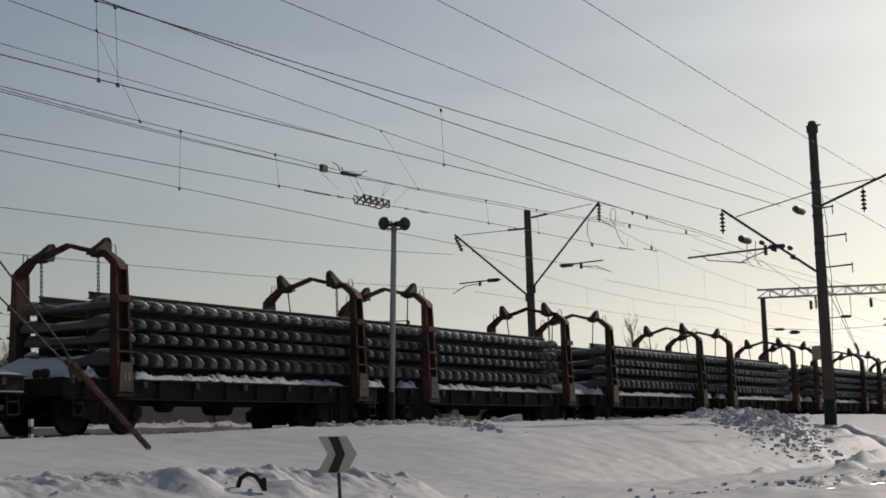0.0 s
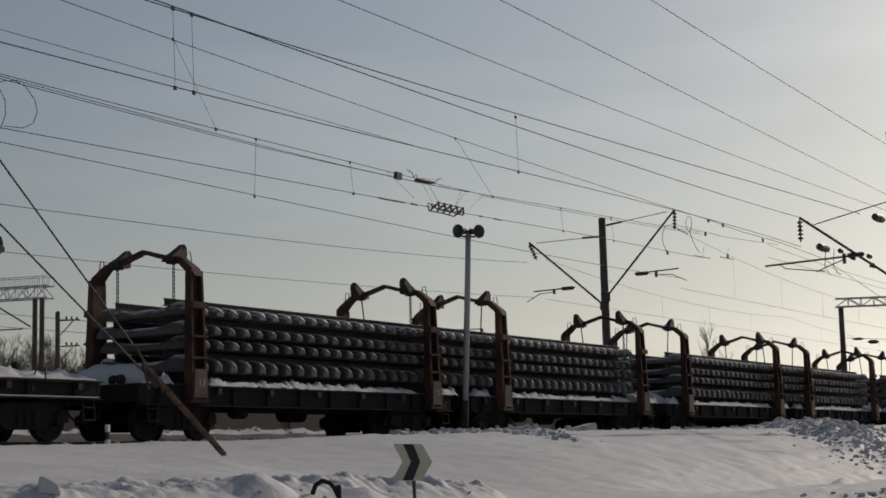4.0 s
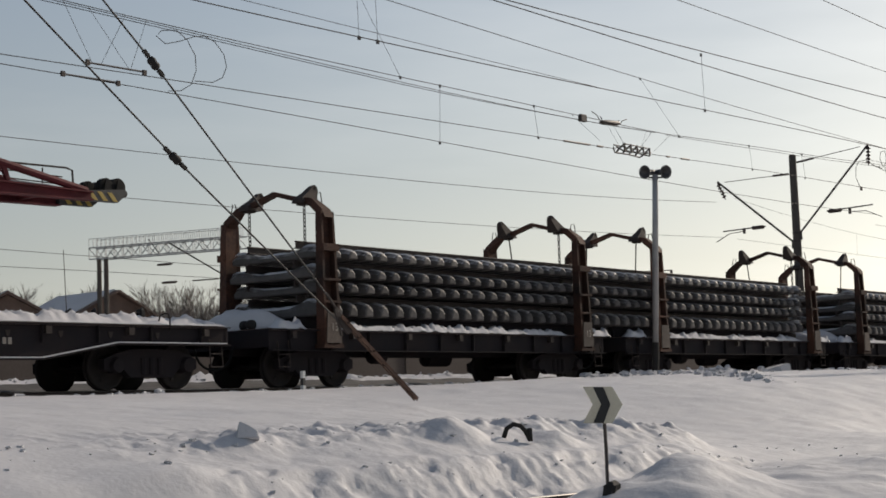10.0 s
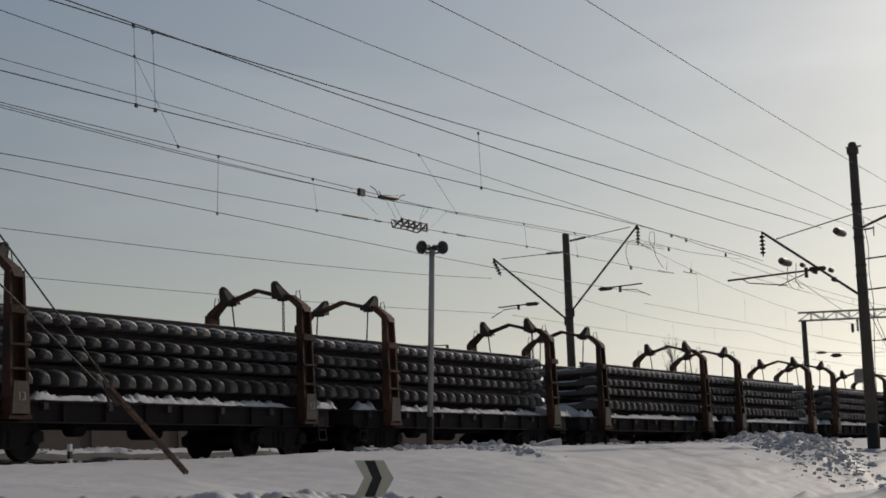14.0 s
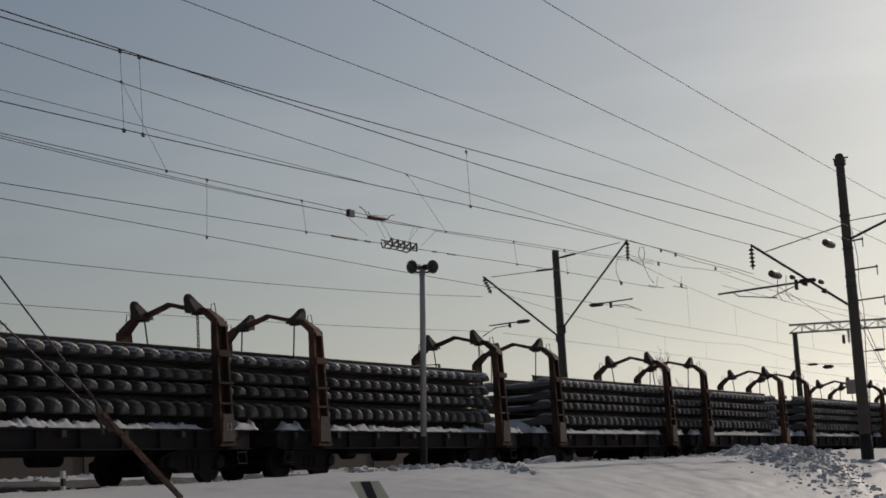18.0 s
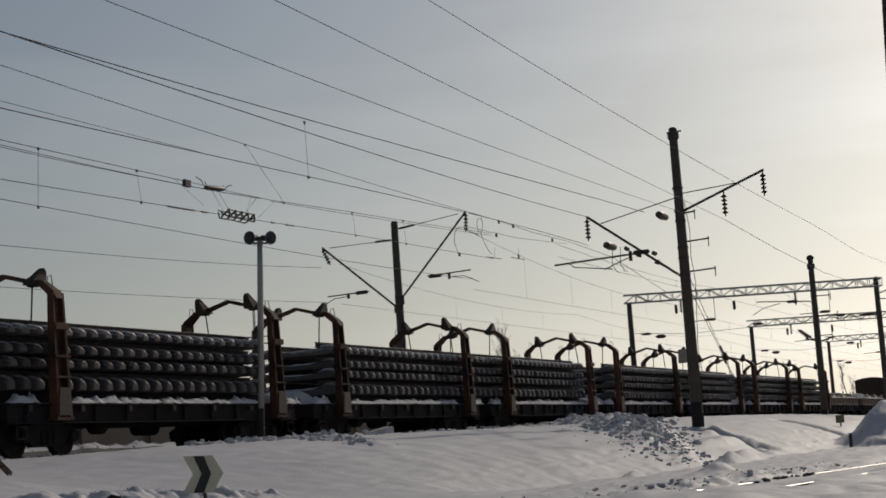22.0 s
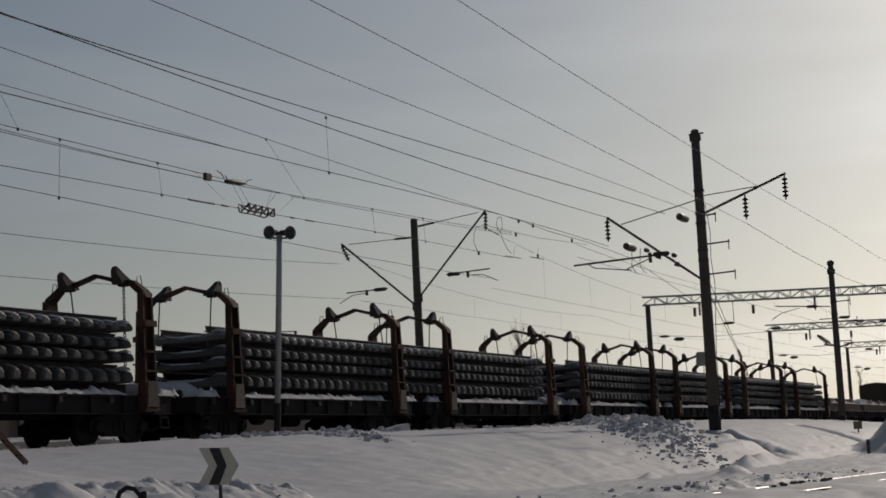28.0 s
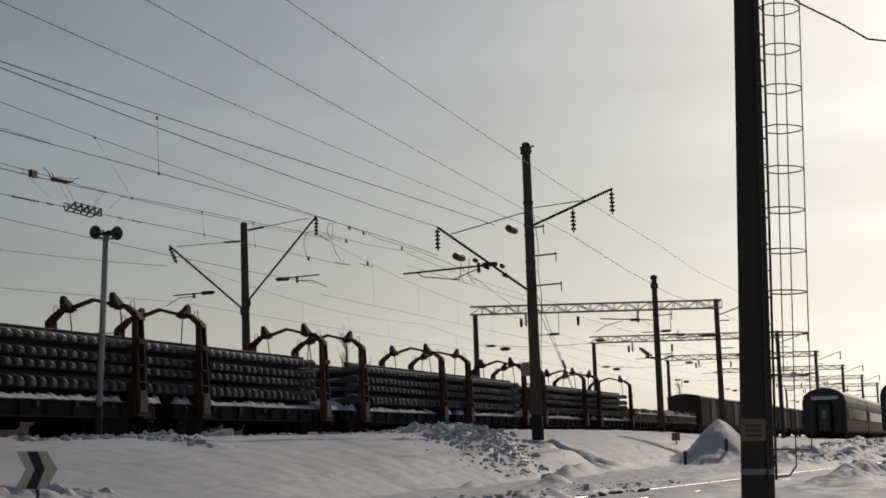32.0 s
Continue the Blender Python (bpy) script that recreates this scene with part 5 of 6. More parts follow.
# the mast with brackets over two tracks, beyond the train
mp = mast("catenary_mast", 61.2, 28.95, 0.0, 9.4, 0.20, 0.15, "dark concrete mast with brackets over both tracks")
for side, tip_y, tip_z, root_z in ((1, 3.55, 8.7, 5.8), (-1, -3.35, 9.45, 6.15)):
    part("bracket", tube(B(), [(0, side * 0.18, root_z), (0, tip_y, tip_z)], 0.045, 8), STEEL, mp)
    part("tie_rod", tube(B(), [(0, side * 0.15, 9.1 if side < 0 else 7.9 + 0.75), (0, tip_y * 0.9, tip_z - 0.05)], 0.016, 6), STEEL, mp)
    part("tie_insulator", tube(B(), [(0, side * 0.2, 9.1 if side < 0 else 8.65), (0, side * 0.95, 9.18 if side < 0 else 8.66)], 0.045, 8), INSUL, mp)
    part("insulator", INS, None, mp, at=pose(0, tip_y, tip_z - 0.05, rx=-25 if side > 0 else 3))
    part("hook", tube(B(), [(0, side * 0.2, root_z + 0.05), (0, side * 0.2, root_z - 0.3)], 0.05, 6), STEEL, mp)
    band(mp, root_z, 0.17)
    zz = 6.55 if side > 0 else 6.9
    part("arm_insulator", ARM_INS, None, mp, at=pose(0, side * 1.75, zz))
    part("register_arm", tube(B(), [(0, side * 1.4, zz + 0.02), (0, side * 3.4, zz - 0.02 + 0.1 * (side < 0))], 0.03, 6), STEEL, mp)
    part("steady_arm", tube(B(), [(0, side * 2.4, zz - 0.1), (0, side * 3.1, zz - 0.14), (0, side * 3.75, zz - 0.45)], 0.018, 6), STEEL, mp)
    part("clamp", box(B(), -0.04, 0.04, side * 2.4 - 0.05, side * 2.4 + 0.05, zz - 0.2, zz + 0.03), STEEL, mp)

# the tall mast on the near side of the train
tp = mast("tall_mast", 53.7, 14.4, -0.45, 10.16, 0.21, 0.145, "tall concrete mast with brackets, insulators and a dark base", 0.6)
Z = 0.45
part("bracket", tube(B(), [(0, 0.18, 5.0 + Z), (0, 3.4, 7.45 + Z)], 0.045, 8), STEEL, tp)
part("tie_rod", tube(B(), [(0, 0.15, 7.72 + Z), (0, 2.9, 7.15 + Z)], 0.02, 6), STEEL, tp)
part("insulator", INS, None, tp, at=pose(0, 3.4, 7.40 + Z))
part("register_arm", tube(B(), [(0, 1.55, 5.95 + Z), (0, 4.75, 5.85 + Z)], 0.035, 8), STEEL, tp)
part("arm_insulator", ARM_INS, None, tp, at=pose(0, 1.5, 5.97 + Z))
part("steady_arm", tube(B(), [(0, 4.2, 5.85 + Z), (0, 4.0, 5.7 + Z), (0, 3.0, 5.55 + Z), (0, 2.6, 5.5 + Z)], 0.02, 6), STEEL, tp)
part("steady_arm", tube(B(), [(0, 1.9, 5.85 + Z), (0, 2.5, 5.65 + Z), (0, 2.9, 5.5 + Z)], 0.02, 6), STEEL, tp)
part("clamp", box(B(), -0.05, 0.05, 1.85, 1.95, 5.7 + Z, 6.05 + Z), STEEL, tp)
part("bracket", tube(B(), [(0, -0.18, 7.25 + Z), (0, -3.05, 8.3 + Z)], 0.045, 8), STEEL, tp)
part("tie_rod", tube(B(), [(0, -0.15, 7.85 + Z), (0, -2.2, 7.98 + Z)], 0.018, 6), STEEL, tp)
part("insulator", INS, None, tp, at=pose(0, -1.6, 7.68 + Z))
part("insulator", INS, None, tp, at=pose(0, -3.0, 8.22 + Z))
for z, l in ((7.15, 0.55), (6.15, 0.95), (5.1, 1.1)):
    part("side_arm", bar(bar(B(), (0, -0.1, z + Z), (0, -l, z + 0.03 + Z), 0.05), (0, -l + 0.03, z + 0.1 + Z), (0, -l + 0.03, z - 0.25 + Z), 0.03), STEEL, tp)
for z in (5.0, 5.6, 5.95, 6.9, 7.25, 8.05):
    band(tp, z + Z, 0.18)
part("cap_clamp", tube(B(), [(0, -0.3, 10.05 + Z), (0, 0.22, 10.05 + Z)], 0.03, 6), STEEL, tp)
for x, y, z in ((53.2, 14.9, 7.08), (53.0, 16.8, 6.22), (53.0, 16.2, 6.06), (52.9, 15.2, 5.78)):
    solid("strain_insulator", lathe(B(), [(0.02, -0.6), (0.06, -0.5), (0.12, -0.42), (0.14, 0), (0.12, 0.42), (0.06, 0.5), (0.02, 0.6)] if z > 6.1 else [(0.02, -0.2), (0.08, -0.1), (0.08, 0.1), (0.02, 0.2)], 12, "x"), INSUL,
          pose(x, y, z), "dark strain insulator in a wire near the mast", "insulator", "strain insulators", "structure")

part("cap_collar", lathe(B(), [(0.15, 10.22), (0.20, 10.26), (0.20, 10.46), (0.15, 10.50)], 14), STEEL, tp)
part("switch_box", bbox(B(), -0.13, 0.0, 0.12, 0.48, 2.42, 2.9, 0.05), FADED, tp, "weathered grey switch box")
part("earth_cable", tube(B(), [(0.0, -0.19, 8.0), (0.0, -0.30, 7.0), (0.0, -0.26, 6.1), (0.0, -0.34, 5.2), (0.0, -0.23, 3.0), (0, -0.21, 0.4)], 0.012, 5), CABLE, tp)
for y, z in ((-1.6, 7.72 + Z), (-3.0, 8.28 + Z)):
    part("shackle", tube(B(), [(-0.05, y, z + 0.03), (-0.05, y, z - 0.12), (0, y, z - 0.2), (0.05, y, z - 0.12), (0.05, y, z + 0.03)], 0.012, 5), STEEL, tp)
for y, z in ((0.9, 5.52), (1.55, 5.85)):
    part("strain_cone", lathe(B(), [(0.02, -0.1), (0.10, -0.08), (0.05, 0.06), (0.02, 0.1)], 10, "y", (-0.2, y, z + Z)), INSUL, tp)
for y in (2.15, 2.45):
    part("jumper", tube(B(), [(-0.3, y, 6.2 + Z), (-0.3, y + 0.05, 5.6 + Z), (-0.3, y - 0.1, 5.35 + Z), (-0.3, y - 0.2, 5.3 + Z)], 0.012, 5), WIRE, tp)
p2 = mast("tall_mast", 89.0, 16.7, -0.5, 8.95, 0.20, 0.15, "concrete mast with short arms beside the train", 0.4)
part("register_arm", tube(B(), [(0, 0.2, 6.95), (0, 3.2, 7.2)], 0.035, 6), STEEL, p2)
part("arm_insulator", ARM_INS, None, p2, at=pose(0, 1.2, 7.03))
part("steady_arm", tube(B(), [(0, 1.9, 7.0), (0, 2.9, 6.8), (0, 3.5, 6.45)], 0.02, 6), STEEL, p2)
part("insulator", INS, None, p2, at=pose(0, 1.05, 5.45, rx=-45))
part("insulator", INS, None, p2, at=pose(0, 0.95, 5.40, rx=-52))
part("strain_arm", tube(B(), [(0, 0.1, 4.75), (0, 0.7, 4.9)], 0.05, 6), STEEL, p2)
part("bracket", tube(B(), [(0, 0.1, 4.6), (0, -0.9, 4.9)], 0.05, 6), STEEL, p2)
part("cap_collar", lathe(B(), [(0.15, 8.7), (0.22, 8.75), (0.22, 9.0), (0.16, 9.05)], 12), STEEL, p2)
part("cap_collar", lathe(B(), [(0.16, 9.25), (0.2, 9.28), (0.2, 9.42), (0.15, 9.45)], 12), STEEL, p2)
for z, l in ((7.2, -0.9), (6.1, -1.2), (5.0, -0.8)):
    part("side_arm", bar(bar(B(), (0, 0, z), (0, l, z), 0.05), (0, l, z - 0.3), (0, l, z + 0.2), 0.04), STEEL, p2)
for z in (5.0, 6.1, 6.5, 7.2):
    band(p2, z, 0.18)

# the near anchor mast with its guys
bp = mast("anchor_mast", 8.71, 13.86, -0.62, 9.0, 0.218, 0.155, "thick concrete anchor mast with a black base and white ring", 0.31, skin=PALE_POLE)
part("white_ring", lathe(B(), [(0.214, 0.95), (0.2195, 0.955), (0.219, 1.0), (0.214, 1.005)], 20), WHITE, bp, "white painted ring", True)
part("band", lathe(B(), [(0.215, 0.43), (0.222, 0.44), (0.222, 0.49), (0.215, 0.50)], 20), BITUMEN, bp)
part("side_bracket", bar(bar(B(), (-0.2, 0, 0.47), (-0.55, 0.0, 0.47), 0.07), (-0.5, 0, 0.35), (-0.5, 0, 0.85), 0.025), RUST_DARK, bp)
part("cable_conduit", tube(B(), [(-0.005, -0.222, 1.05), (-0.005, -0.166, 9.0)], 0.009, 6), RUST_DARK, bp)
part("bolt_plate", box(B(), -0.06, 0.06, -0.225, -0.195, 4.0, 4.12), RUST_DARK, bp)
for xa, za, xn, zn, xb, zb in ((8.75, 5.2, 12.67, 2.45, 15.6, 0.50), (8.79, 6.5, 12.36, 3.54, 15.48, 0.72)):
    gy_ = thing("guy_cable", pose(0, 13.85, 0), "taut steel guy cable with an egg insulator", "guy cable", "guy cables of the anchor mast")
    part("cable", tube(B(), [(xa, -0.03, za), (xn, 0, zn), (xb, 0, zb)], 0.0115, 6), CABLE, gy_)
    d = Vector((xb - xn, 0, zb - zn)).normalized()
    c = Vector((xn, 0, zn))
    lug = part("egg_insulator", lathe(B(), [(0.015, -0.09), (0.042, -0.075), (0.055, -0.04), (0.048, 0.0), (0.055, 0.04), (0.042, 0.075), (0.015, 0.09)], 10), BITUMEN, gy_, "black egg insulator", True)
    lug.matrix_basis = Matrix.Translation(c) @ d.to_track_quat("Z", "Y").to_matrix().to_4x4()
    for s in (-1, 1):
        part("cable_clip", bar(B(), c + d * s * 0.10, c + d * s * 0.20, 0.04), BITUMEN, gy_)
rod = thing("anchor_rod", pose(0, 13.85, 0), "rusty channel anchor rod sloping into the snow", "anchor rod")
part("channel", bar(bar(B(), (15.5, -0.025, 0.66), (17.02, -0.025, -0.45), 0.01, 0.055), (15.5, 0.025, 0.66), (17.02, 0.025, -0.45), 0.01, 0.055), RUST, rod)
for k in range(6):
    part("batten", bar(B(), (15.62 + 0.25 * k, -0.03, 0.572 - 0.1826 * k), (15.62 + 0.25 * k, 0.03, 0.572 - 0.1826 * k), 0.05, 0.02), RUST_DARK, rod)
part("yoke_plate", plate(B(), [(15.42, 0.74), (15.66, 0.58), (15.72, 0.46), (15.64, 0.42), (15.46, 0.58)], "y", -0.015, 0.015), RUST_DARK, rod)
part("bracing", bar(bar(B(), (15.4, 0, 0.75), (15.52, 0, 0.4), 0.03), (15.25, 0, 0.95), (15.7, 0, 0.45), 0.025), RUST_DARK, rod)
cw = thing("counterweight_stack", pose(7.72, 14.1, 1.9), "stack of white concrete counterweight discs on a rod", "counterweight")
for k in range(5):
    part("disc", lathe(B(), [(0.11, 0.115 * k), (0.13, 0.115 * k + 0.01), (0.13, 0.115 * k + 0.095), (0.11, 0.115 * k + 0.105)], 14), WHITE, cw)
part("guide_rod", tube(B(), [(0.1, 0, -2.6), (0.1, 0, 6.5)], 0.012, 5), STEEL, cw)

# a mast far behind with a pair of guys
mast("anchor_mast", 108.2, 29.0, -0.3, 11.5, 0.2, 0.14, "far concrete anchor mast behind the train")
for d in (0.0, 1.1):
    gq = thing("guy_cable", pose(108.2, 29.0, 0), "thin steel guy cable of the far mast", "guy cable", "guy cables of the far mast")
    part("cable", tube(B(), [(0.1, 0, 11.2 - d), (6 + d * 0.4, 0, 7.2 - d * 0.6), (17.5, 0, -0.4)], 0.022, 5), CABLE, gq)
    part("egg_insulator", tube(B(), [(8.0 + d * 0.4, 0, 5.95 - d * 0.6), (8.8 + d * 0.4, 0, 5.42 - d * 0.6)], 0.09, 7), INSUL, gq)

# loudspeaker post
sp = thing("loudspeaker_post", pose(38.80, 22.87, 0.05, rx=3.1), "slim grey post with two horn loudspeakers", "post")
part("lower_tube", lathe(B(), [(0.095, -0.3), (0.095, 0.95), (0.08, 1.0)], 12), BITUMEN, sp)
part("upper_tube", lathe(B(), [(0.085, 0.95), (0.085, 5.66), (0.05, 5.71)], 12), GALV, sp, smooth=True)
part("cross_bar", bar(B(), (0.1, -0.17, 5.62), (-0.1, 0.17, 5.62), 0.05), STEEL, sp)
for side, turn in ((1, 176), (-1, 244)):
    part("horn_speaker", lathe(B(), [(0.05, -0.27), (0.085, -0.25), (0.085, -0.11), (0.06, -0.05), (0.09, 0.05), (0.15, 0.14), (0.195, 0.19), (0.185, 0.195), (0.12, 0.15), (0.03, 0.02)], 18, "x"), HORN, sp, "dark grey horn loudspeaker", True,
         pose(-0.5 * 0.19 * side, 0.866 * 0.19 * side, 5.77, rz=turn, ry=4))

# chevron board and its stump
sg = thing("chevron_sign", pose(11.95, 7.62, -1.5), "black and white chevron board on a thin iron rod", "sign")
part("rod", tube(B(), [(0, 0, -0.3), (0.01, 0, 0.5), (-0.01, 0.0, 1.04)], 0.016, 7), STEEL, sg)
board = part("board", plate(B(), [(-0.18, -0.165), (-0.095, 0.0), (-0.18, 0.155), (0.078, 0.155), (0.168, 0.0), (0.078, -0.165)], "y", -0.004, 0.004), SIGN_WHITE, sg, "weathered white board", at=pose(-0.017, -0.009, 0.90, rz=-57, ry=2))
part("black_chevron", plate(B(), [(-0.09, -0.163), (-0.02, 0.0), (-0.09, 0.153), (0.0, 0.153), (0.062, 0.0), (0.0, -0.163)], "y", -0.0085, -0.0045), SIGN_BLACK, board)
solid("iron_stump", bbox(tube(B(), [(-0.05, 0, -0.5), (-0.04, 0, 0.2), (0.0, 0, 0.29)], 0.06, 8), -0.04, 0.12, -0.05, 0.05, 0.24, 0.33, 0.03), BITUMEN, pose(11.87, 7.52, -1.60, ry=-6), "black iron stump sticking out of the snow", "stump")
# bent pipe in the ridge
solid("bent_pipe", bbox(tube(B(), [(-0.22, 0, -0.25), (-0.22, 0, -0.04), (-0.17, 0, 0.10), (-0.06, 0, 0.17), (0.06, 0, 0.14), (0.14, 0, 0.05), (0.2, 0, -0.08)], 0.04, 8), 0.17, 0.25, -0.06, 0.06, -0.12, 0.10, 0.015), BITUMEN,
      pose(13.75, 9.85, ground(13.75, 9.85) + 0.07, rz=-52) @ Matrix.Scale(0.64, 4), "black bent pipe standing out of the snow ridge", "pipe", smooth=True)
# striped marker stakes beside the rail
stake = thing("marker_stake", pose(25.2, 23.6, 0), "short black and white stake beside the rail", "stake")
for k in range(4):
    part("band", bbox(B(), -0.042, 0.042, -0.042, 0.042, -0.3 + 0.155 * k, -0.147 + 0.155 * k, 0.006), BLACK if k % 2 == 0 else WHITE, stake, "" if k else "alternate black and white bands")

# the near mast with a caged ladder
lm = thing("ladder_mast", pose(20.33, 2.66, -1.6, rx=2.0), "dark concrete mast with a caged iron ladder", "mast")
part("shaft", lathe(B(), [(0.212, -0.4), (0.204, 1.0), (0.136, 9.6), (0.1, 9.65)], 22), BACKLIT_POLE, lm, smooth=True)
part("white_ring", lathe(B(), [(0.2065, 0.62), (0.2115, 0.63), (0.211, 0.68), (0.2065, 0.69)], 22), FADED, lm, "faded white ring")
part("plate", box(B(), -0.215, -0.205, -0.14, 0.17, 1.03, 1.31), PLATE, lm, "yellowed enamel warning plate")
for k in range(3):
    part("text_bar", box(B(), -0.2185, -0.2155, -0.09, 0.11, 1.09 + 0.06 * k, 1.115 + 0.06 * k), FOOT, lm, "" if k else "unreadable printed lines, as bars")
ladder = part("ladder", tube(tube(B(), [(-0.17, -0.15, 0.55), (-0.17, -0.12, 9.0)], 0.014, 6), [(0.2, -0.205, 0.55), (0.2, -0.18, 9.0)], 0.016, 6), STEEL, lm, "black iron ladder")
for k in range(24):
    part("rung", tube(B(), [(-0.17, -0.149 + 0.0012 * k, 0.8 + 0.34 * k), (0.2, -0.204 + 0.001 * k, 0.8 + 0.34 * k)], 0.012, 5), STEEL, ladder)


def cage(a):
    return 0.33 * math.cos(a), -0.34 - 0.33 * math.sin(a)


for z in [0.93] + [1.85 + 0.52 * k for k in range(15)]:
    pts = [(*cage(math.pi * i / 10), z) for i in range(11)]
    part("cage_hoop", tube(B(), [(0.2, -0.2, z)] + pts + [(-0.17, -0.15, z)], 0.009, 5), STEEL, ladder)
for a, z in ((0.32, 0.7), (1.57, 0.93), (3.0, 1.85)):
    part("cage_bar", tube(B(), [(*cage(a), z), (*cage(a), 9.1)], 0.008, 5), STEEL, ladder)
part("cage_foot", tube(B(), [(0.2, -0.2, 0.58), (0.27, -0.36, 0.6), (*cage(0.32), 0.72)], 0.012, 5), STEEL, ladder)
solid("drooping_cable", tube(B(), [(20.45, 2.1, 5.33), (20.7, 1.79, 5.06), (20.9, 1.31, 4.79), (21.0, 0.98, 4.56), (21.2, 0.73, 4.55), (22.5, 0.2, 4.9), (28, -1.2, 6.6)], 0.012, 6), CABLE, Matrix(), "black cable drooping from the ladder mast", "cable", kind="structure")


# ---------------------------------------------------------------- gantries
def truss_mesh(length, h=0.5, w=0.5, step=1.0, rail=False):
    bm = B()
    for y in (-w / 2, w / 2):
        for z in (0, h):
            bar(bm, (0, y, z), (length, y, z), 0.07)
        n = int(round(length / step))
        for k in range(n):
            x0, x1 = length * k / n, length * (k + 1) / n
            bar(bm, (x0, y, 0), (x0, y, h), 0.035)
            bar(bm, (x0, y, 0 if k % 2 else h), (x1, y, h if k % 2 else 0), 0.045)
            if y < 0:
                bar(bm, (x0, -w / 2, h), (x1, w / 2, h), 0.03)
        if rail:
            bar(bm, (0, y, h + 0.55), (length, y, h + 0.55), 0.035)
            for k in range(2 * n + 1):
                bar(bm, (length * k / (2 * n), y, h), (length * k / (2 * n), y, h + 0.55), 0.03)
    return finish("truss", bm, GALV)


for k, x in enumerate(GX):
    g = thing("rigid_gantry", pose(x, 28.4, 0, rz=22.5), "pale lattice gantry beam across the tracks on concrete legs", "gantry", "rigid gantries")
    span = 14.9
    part("truss", truss_mesh(span + 0.6, 0.48, 0.5, 0.75), None, g, "pale steel lattice beam", at=pose(0, -span - 0.3, 7.68, rz=90))
    for y in (0, -span):
        part("leg", lathe(B(), [(0.2, -1.5), (0.19, 0), (0.15, 7.66 if y == 0 else 8.2), (0.1, 7.68 if y == 0 else 8.25)], 14, "z", (0, y, 0)), POLE, g, smooth=True)
    for y in (-3.1, -10.0):
        part("insulator", INS, None, g, at=pose(0, y, 7.68))
        part("register_arm", tube(B(), [(0, y - 2.0, 6.35), (0, y - 0.2, 6.3)], 0.03, 6), STEEL, g)
        part("arm_insulator", ARM_INS, None, g, at=pose(0, y - 1.7, 6.36))
        part("drop_rod", tube(B(), [(0, y - 2.0, 6.35), (0, y - 2.0, 7.68)], 0.02, 5), STEEL, g)
    for y, z, r, l in ((-0.9, 5.75, 0.075, 0.24), (-1.75, 5.55, 0.115, 0.24), (-7.6, 5.9, 0.09, 0.24), (-12.6, 6.1, 0.08, 0.24)):
        part("strain_insulator", lathe(B(), [(0.02, -l - 0.1), (r * 0.6, -l), (r, -l * 0.8), (r, l * 0.8), (r * 0.6, l), (0.02, l + 0.1)], 10, "y", (0, y, z)), INSUL, g)
    part("cross_wire", tube(B(), [(0, 0, 5.85), (0, -3.5, 5.6), (0, -7.6, 5.75), (0, -span, 6.1)], 0.012, 4), WIRE, g)
    for y in (-2.8, -6.3):
        part("insulator", lathe(B(), [(0.03, -0.1), (0.09, -0.15), (0.09, -0.6), (0.03, -0.66)], 8, "z", (0, y, 7.5)), INSUL, g)
    part("side_arm", tube(B(), [(0, -span, 7.2), (0, -span - 2.6, 8.1)], 0.04, 6), STEEL, g)
    part("insulator", INS, None, g, at=pose(0, -span - 2.5, 8.05))
    part("strain_insulator", SPOOL, None, g, at=pose(0, -span + 0.6, 6.0, rz=90))
    part("register_arm", tube(B(), [(0, -span, 6.0), (0, -span + 2.6, 5.9)], 0.03, 6), STEEL, g)
    for z, l in ((6.9, 0.8), (5.2, 0.9)):
        part("side_arm", bar(B(), (0, -span, z), (0, -span - l, z), 0.06), STEEL, g)

far_g = thing("walkway_gantry", pose(63.8, 77.0, 0, rz=-73.8), "lattice gantry with a railed walkway on paired posts", "gantry")
part("truss", truss_mesh(10.6, 0.7, 0.8, 0.62, True), None, far_g, "steel lattice beam with railings", at=pose(0, 0, 9.25))
for x in (0.45, 0.95, 9.6, 10.05):
    part("leg", lathe(B(), [(0.17, -1), (0.14, 9.25), (0.1, 9.28)], 10, "z", (x, 0, 0)), POLE, far_g)
part("bracket", bar(B(), (5.6, -0.3, 9.9), (9.5, -0.3, 7.6), 0.08), STEEL, far_g)
part("bracket", bar(B(), (4.2, -0.3, 10.2), (5.0, -0.3, 9.2), 0.05), STEEL, far_g)
part("register_arm", bar(B(), (7.2, -0.3, 7.5), (9.0, -0.3, 7.5), 0.07), STEEL, far_g)
for x, z in ((5.3, 8.6), (5.6, 7.5)):
    part("strain_insulator", SPOOL, None, far_g, at=pose(x, -0.3, z))

thin = thing("signal_gantry", pose(130.75, 74.6, 0, rz=-59.4 + 90), "far thin steel gantry of two level bars on a post", "gantry")
for z in (10.85, 11.5):
    part("bar", bar(B(), (0, 0, z), (0, 5.2, z), 0.09), STEEL, thin)
for y in (0.0, 2.6):
    part("strut", bar(B(), (0, y, 10.85), (0, y, 11.5), 0.06), STEEL, thin)
part("post", lathe(B(), [(0.16, -1), (0.12, 11.5), (0.05, 11.55)], 8, "z", (0, 0.1, 0)), POLE, thin)

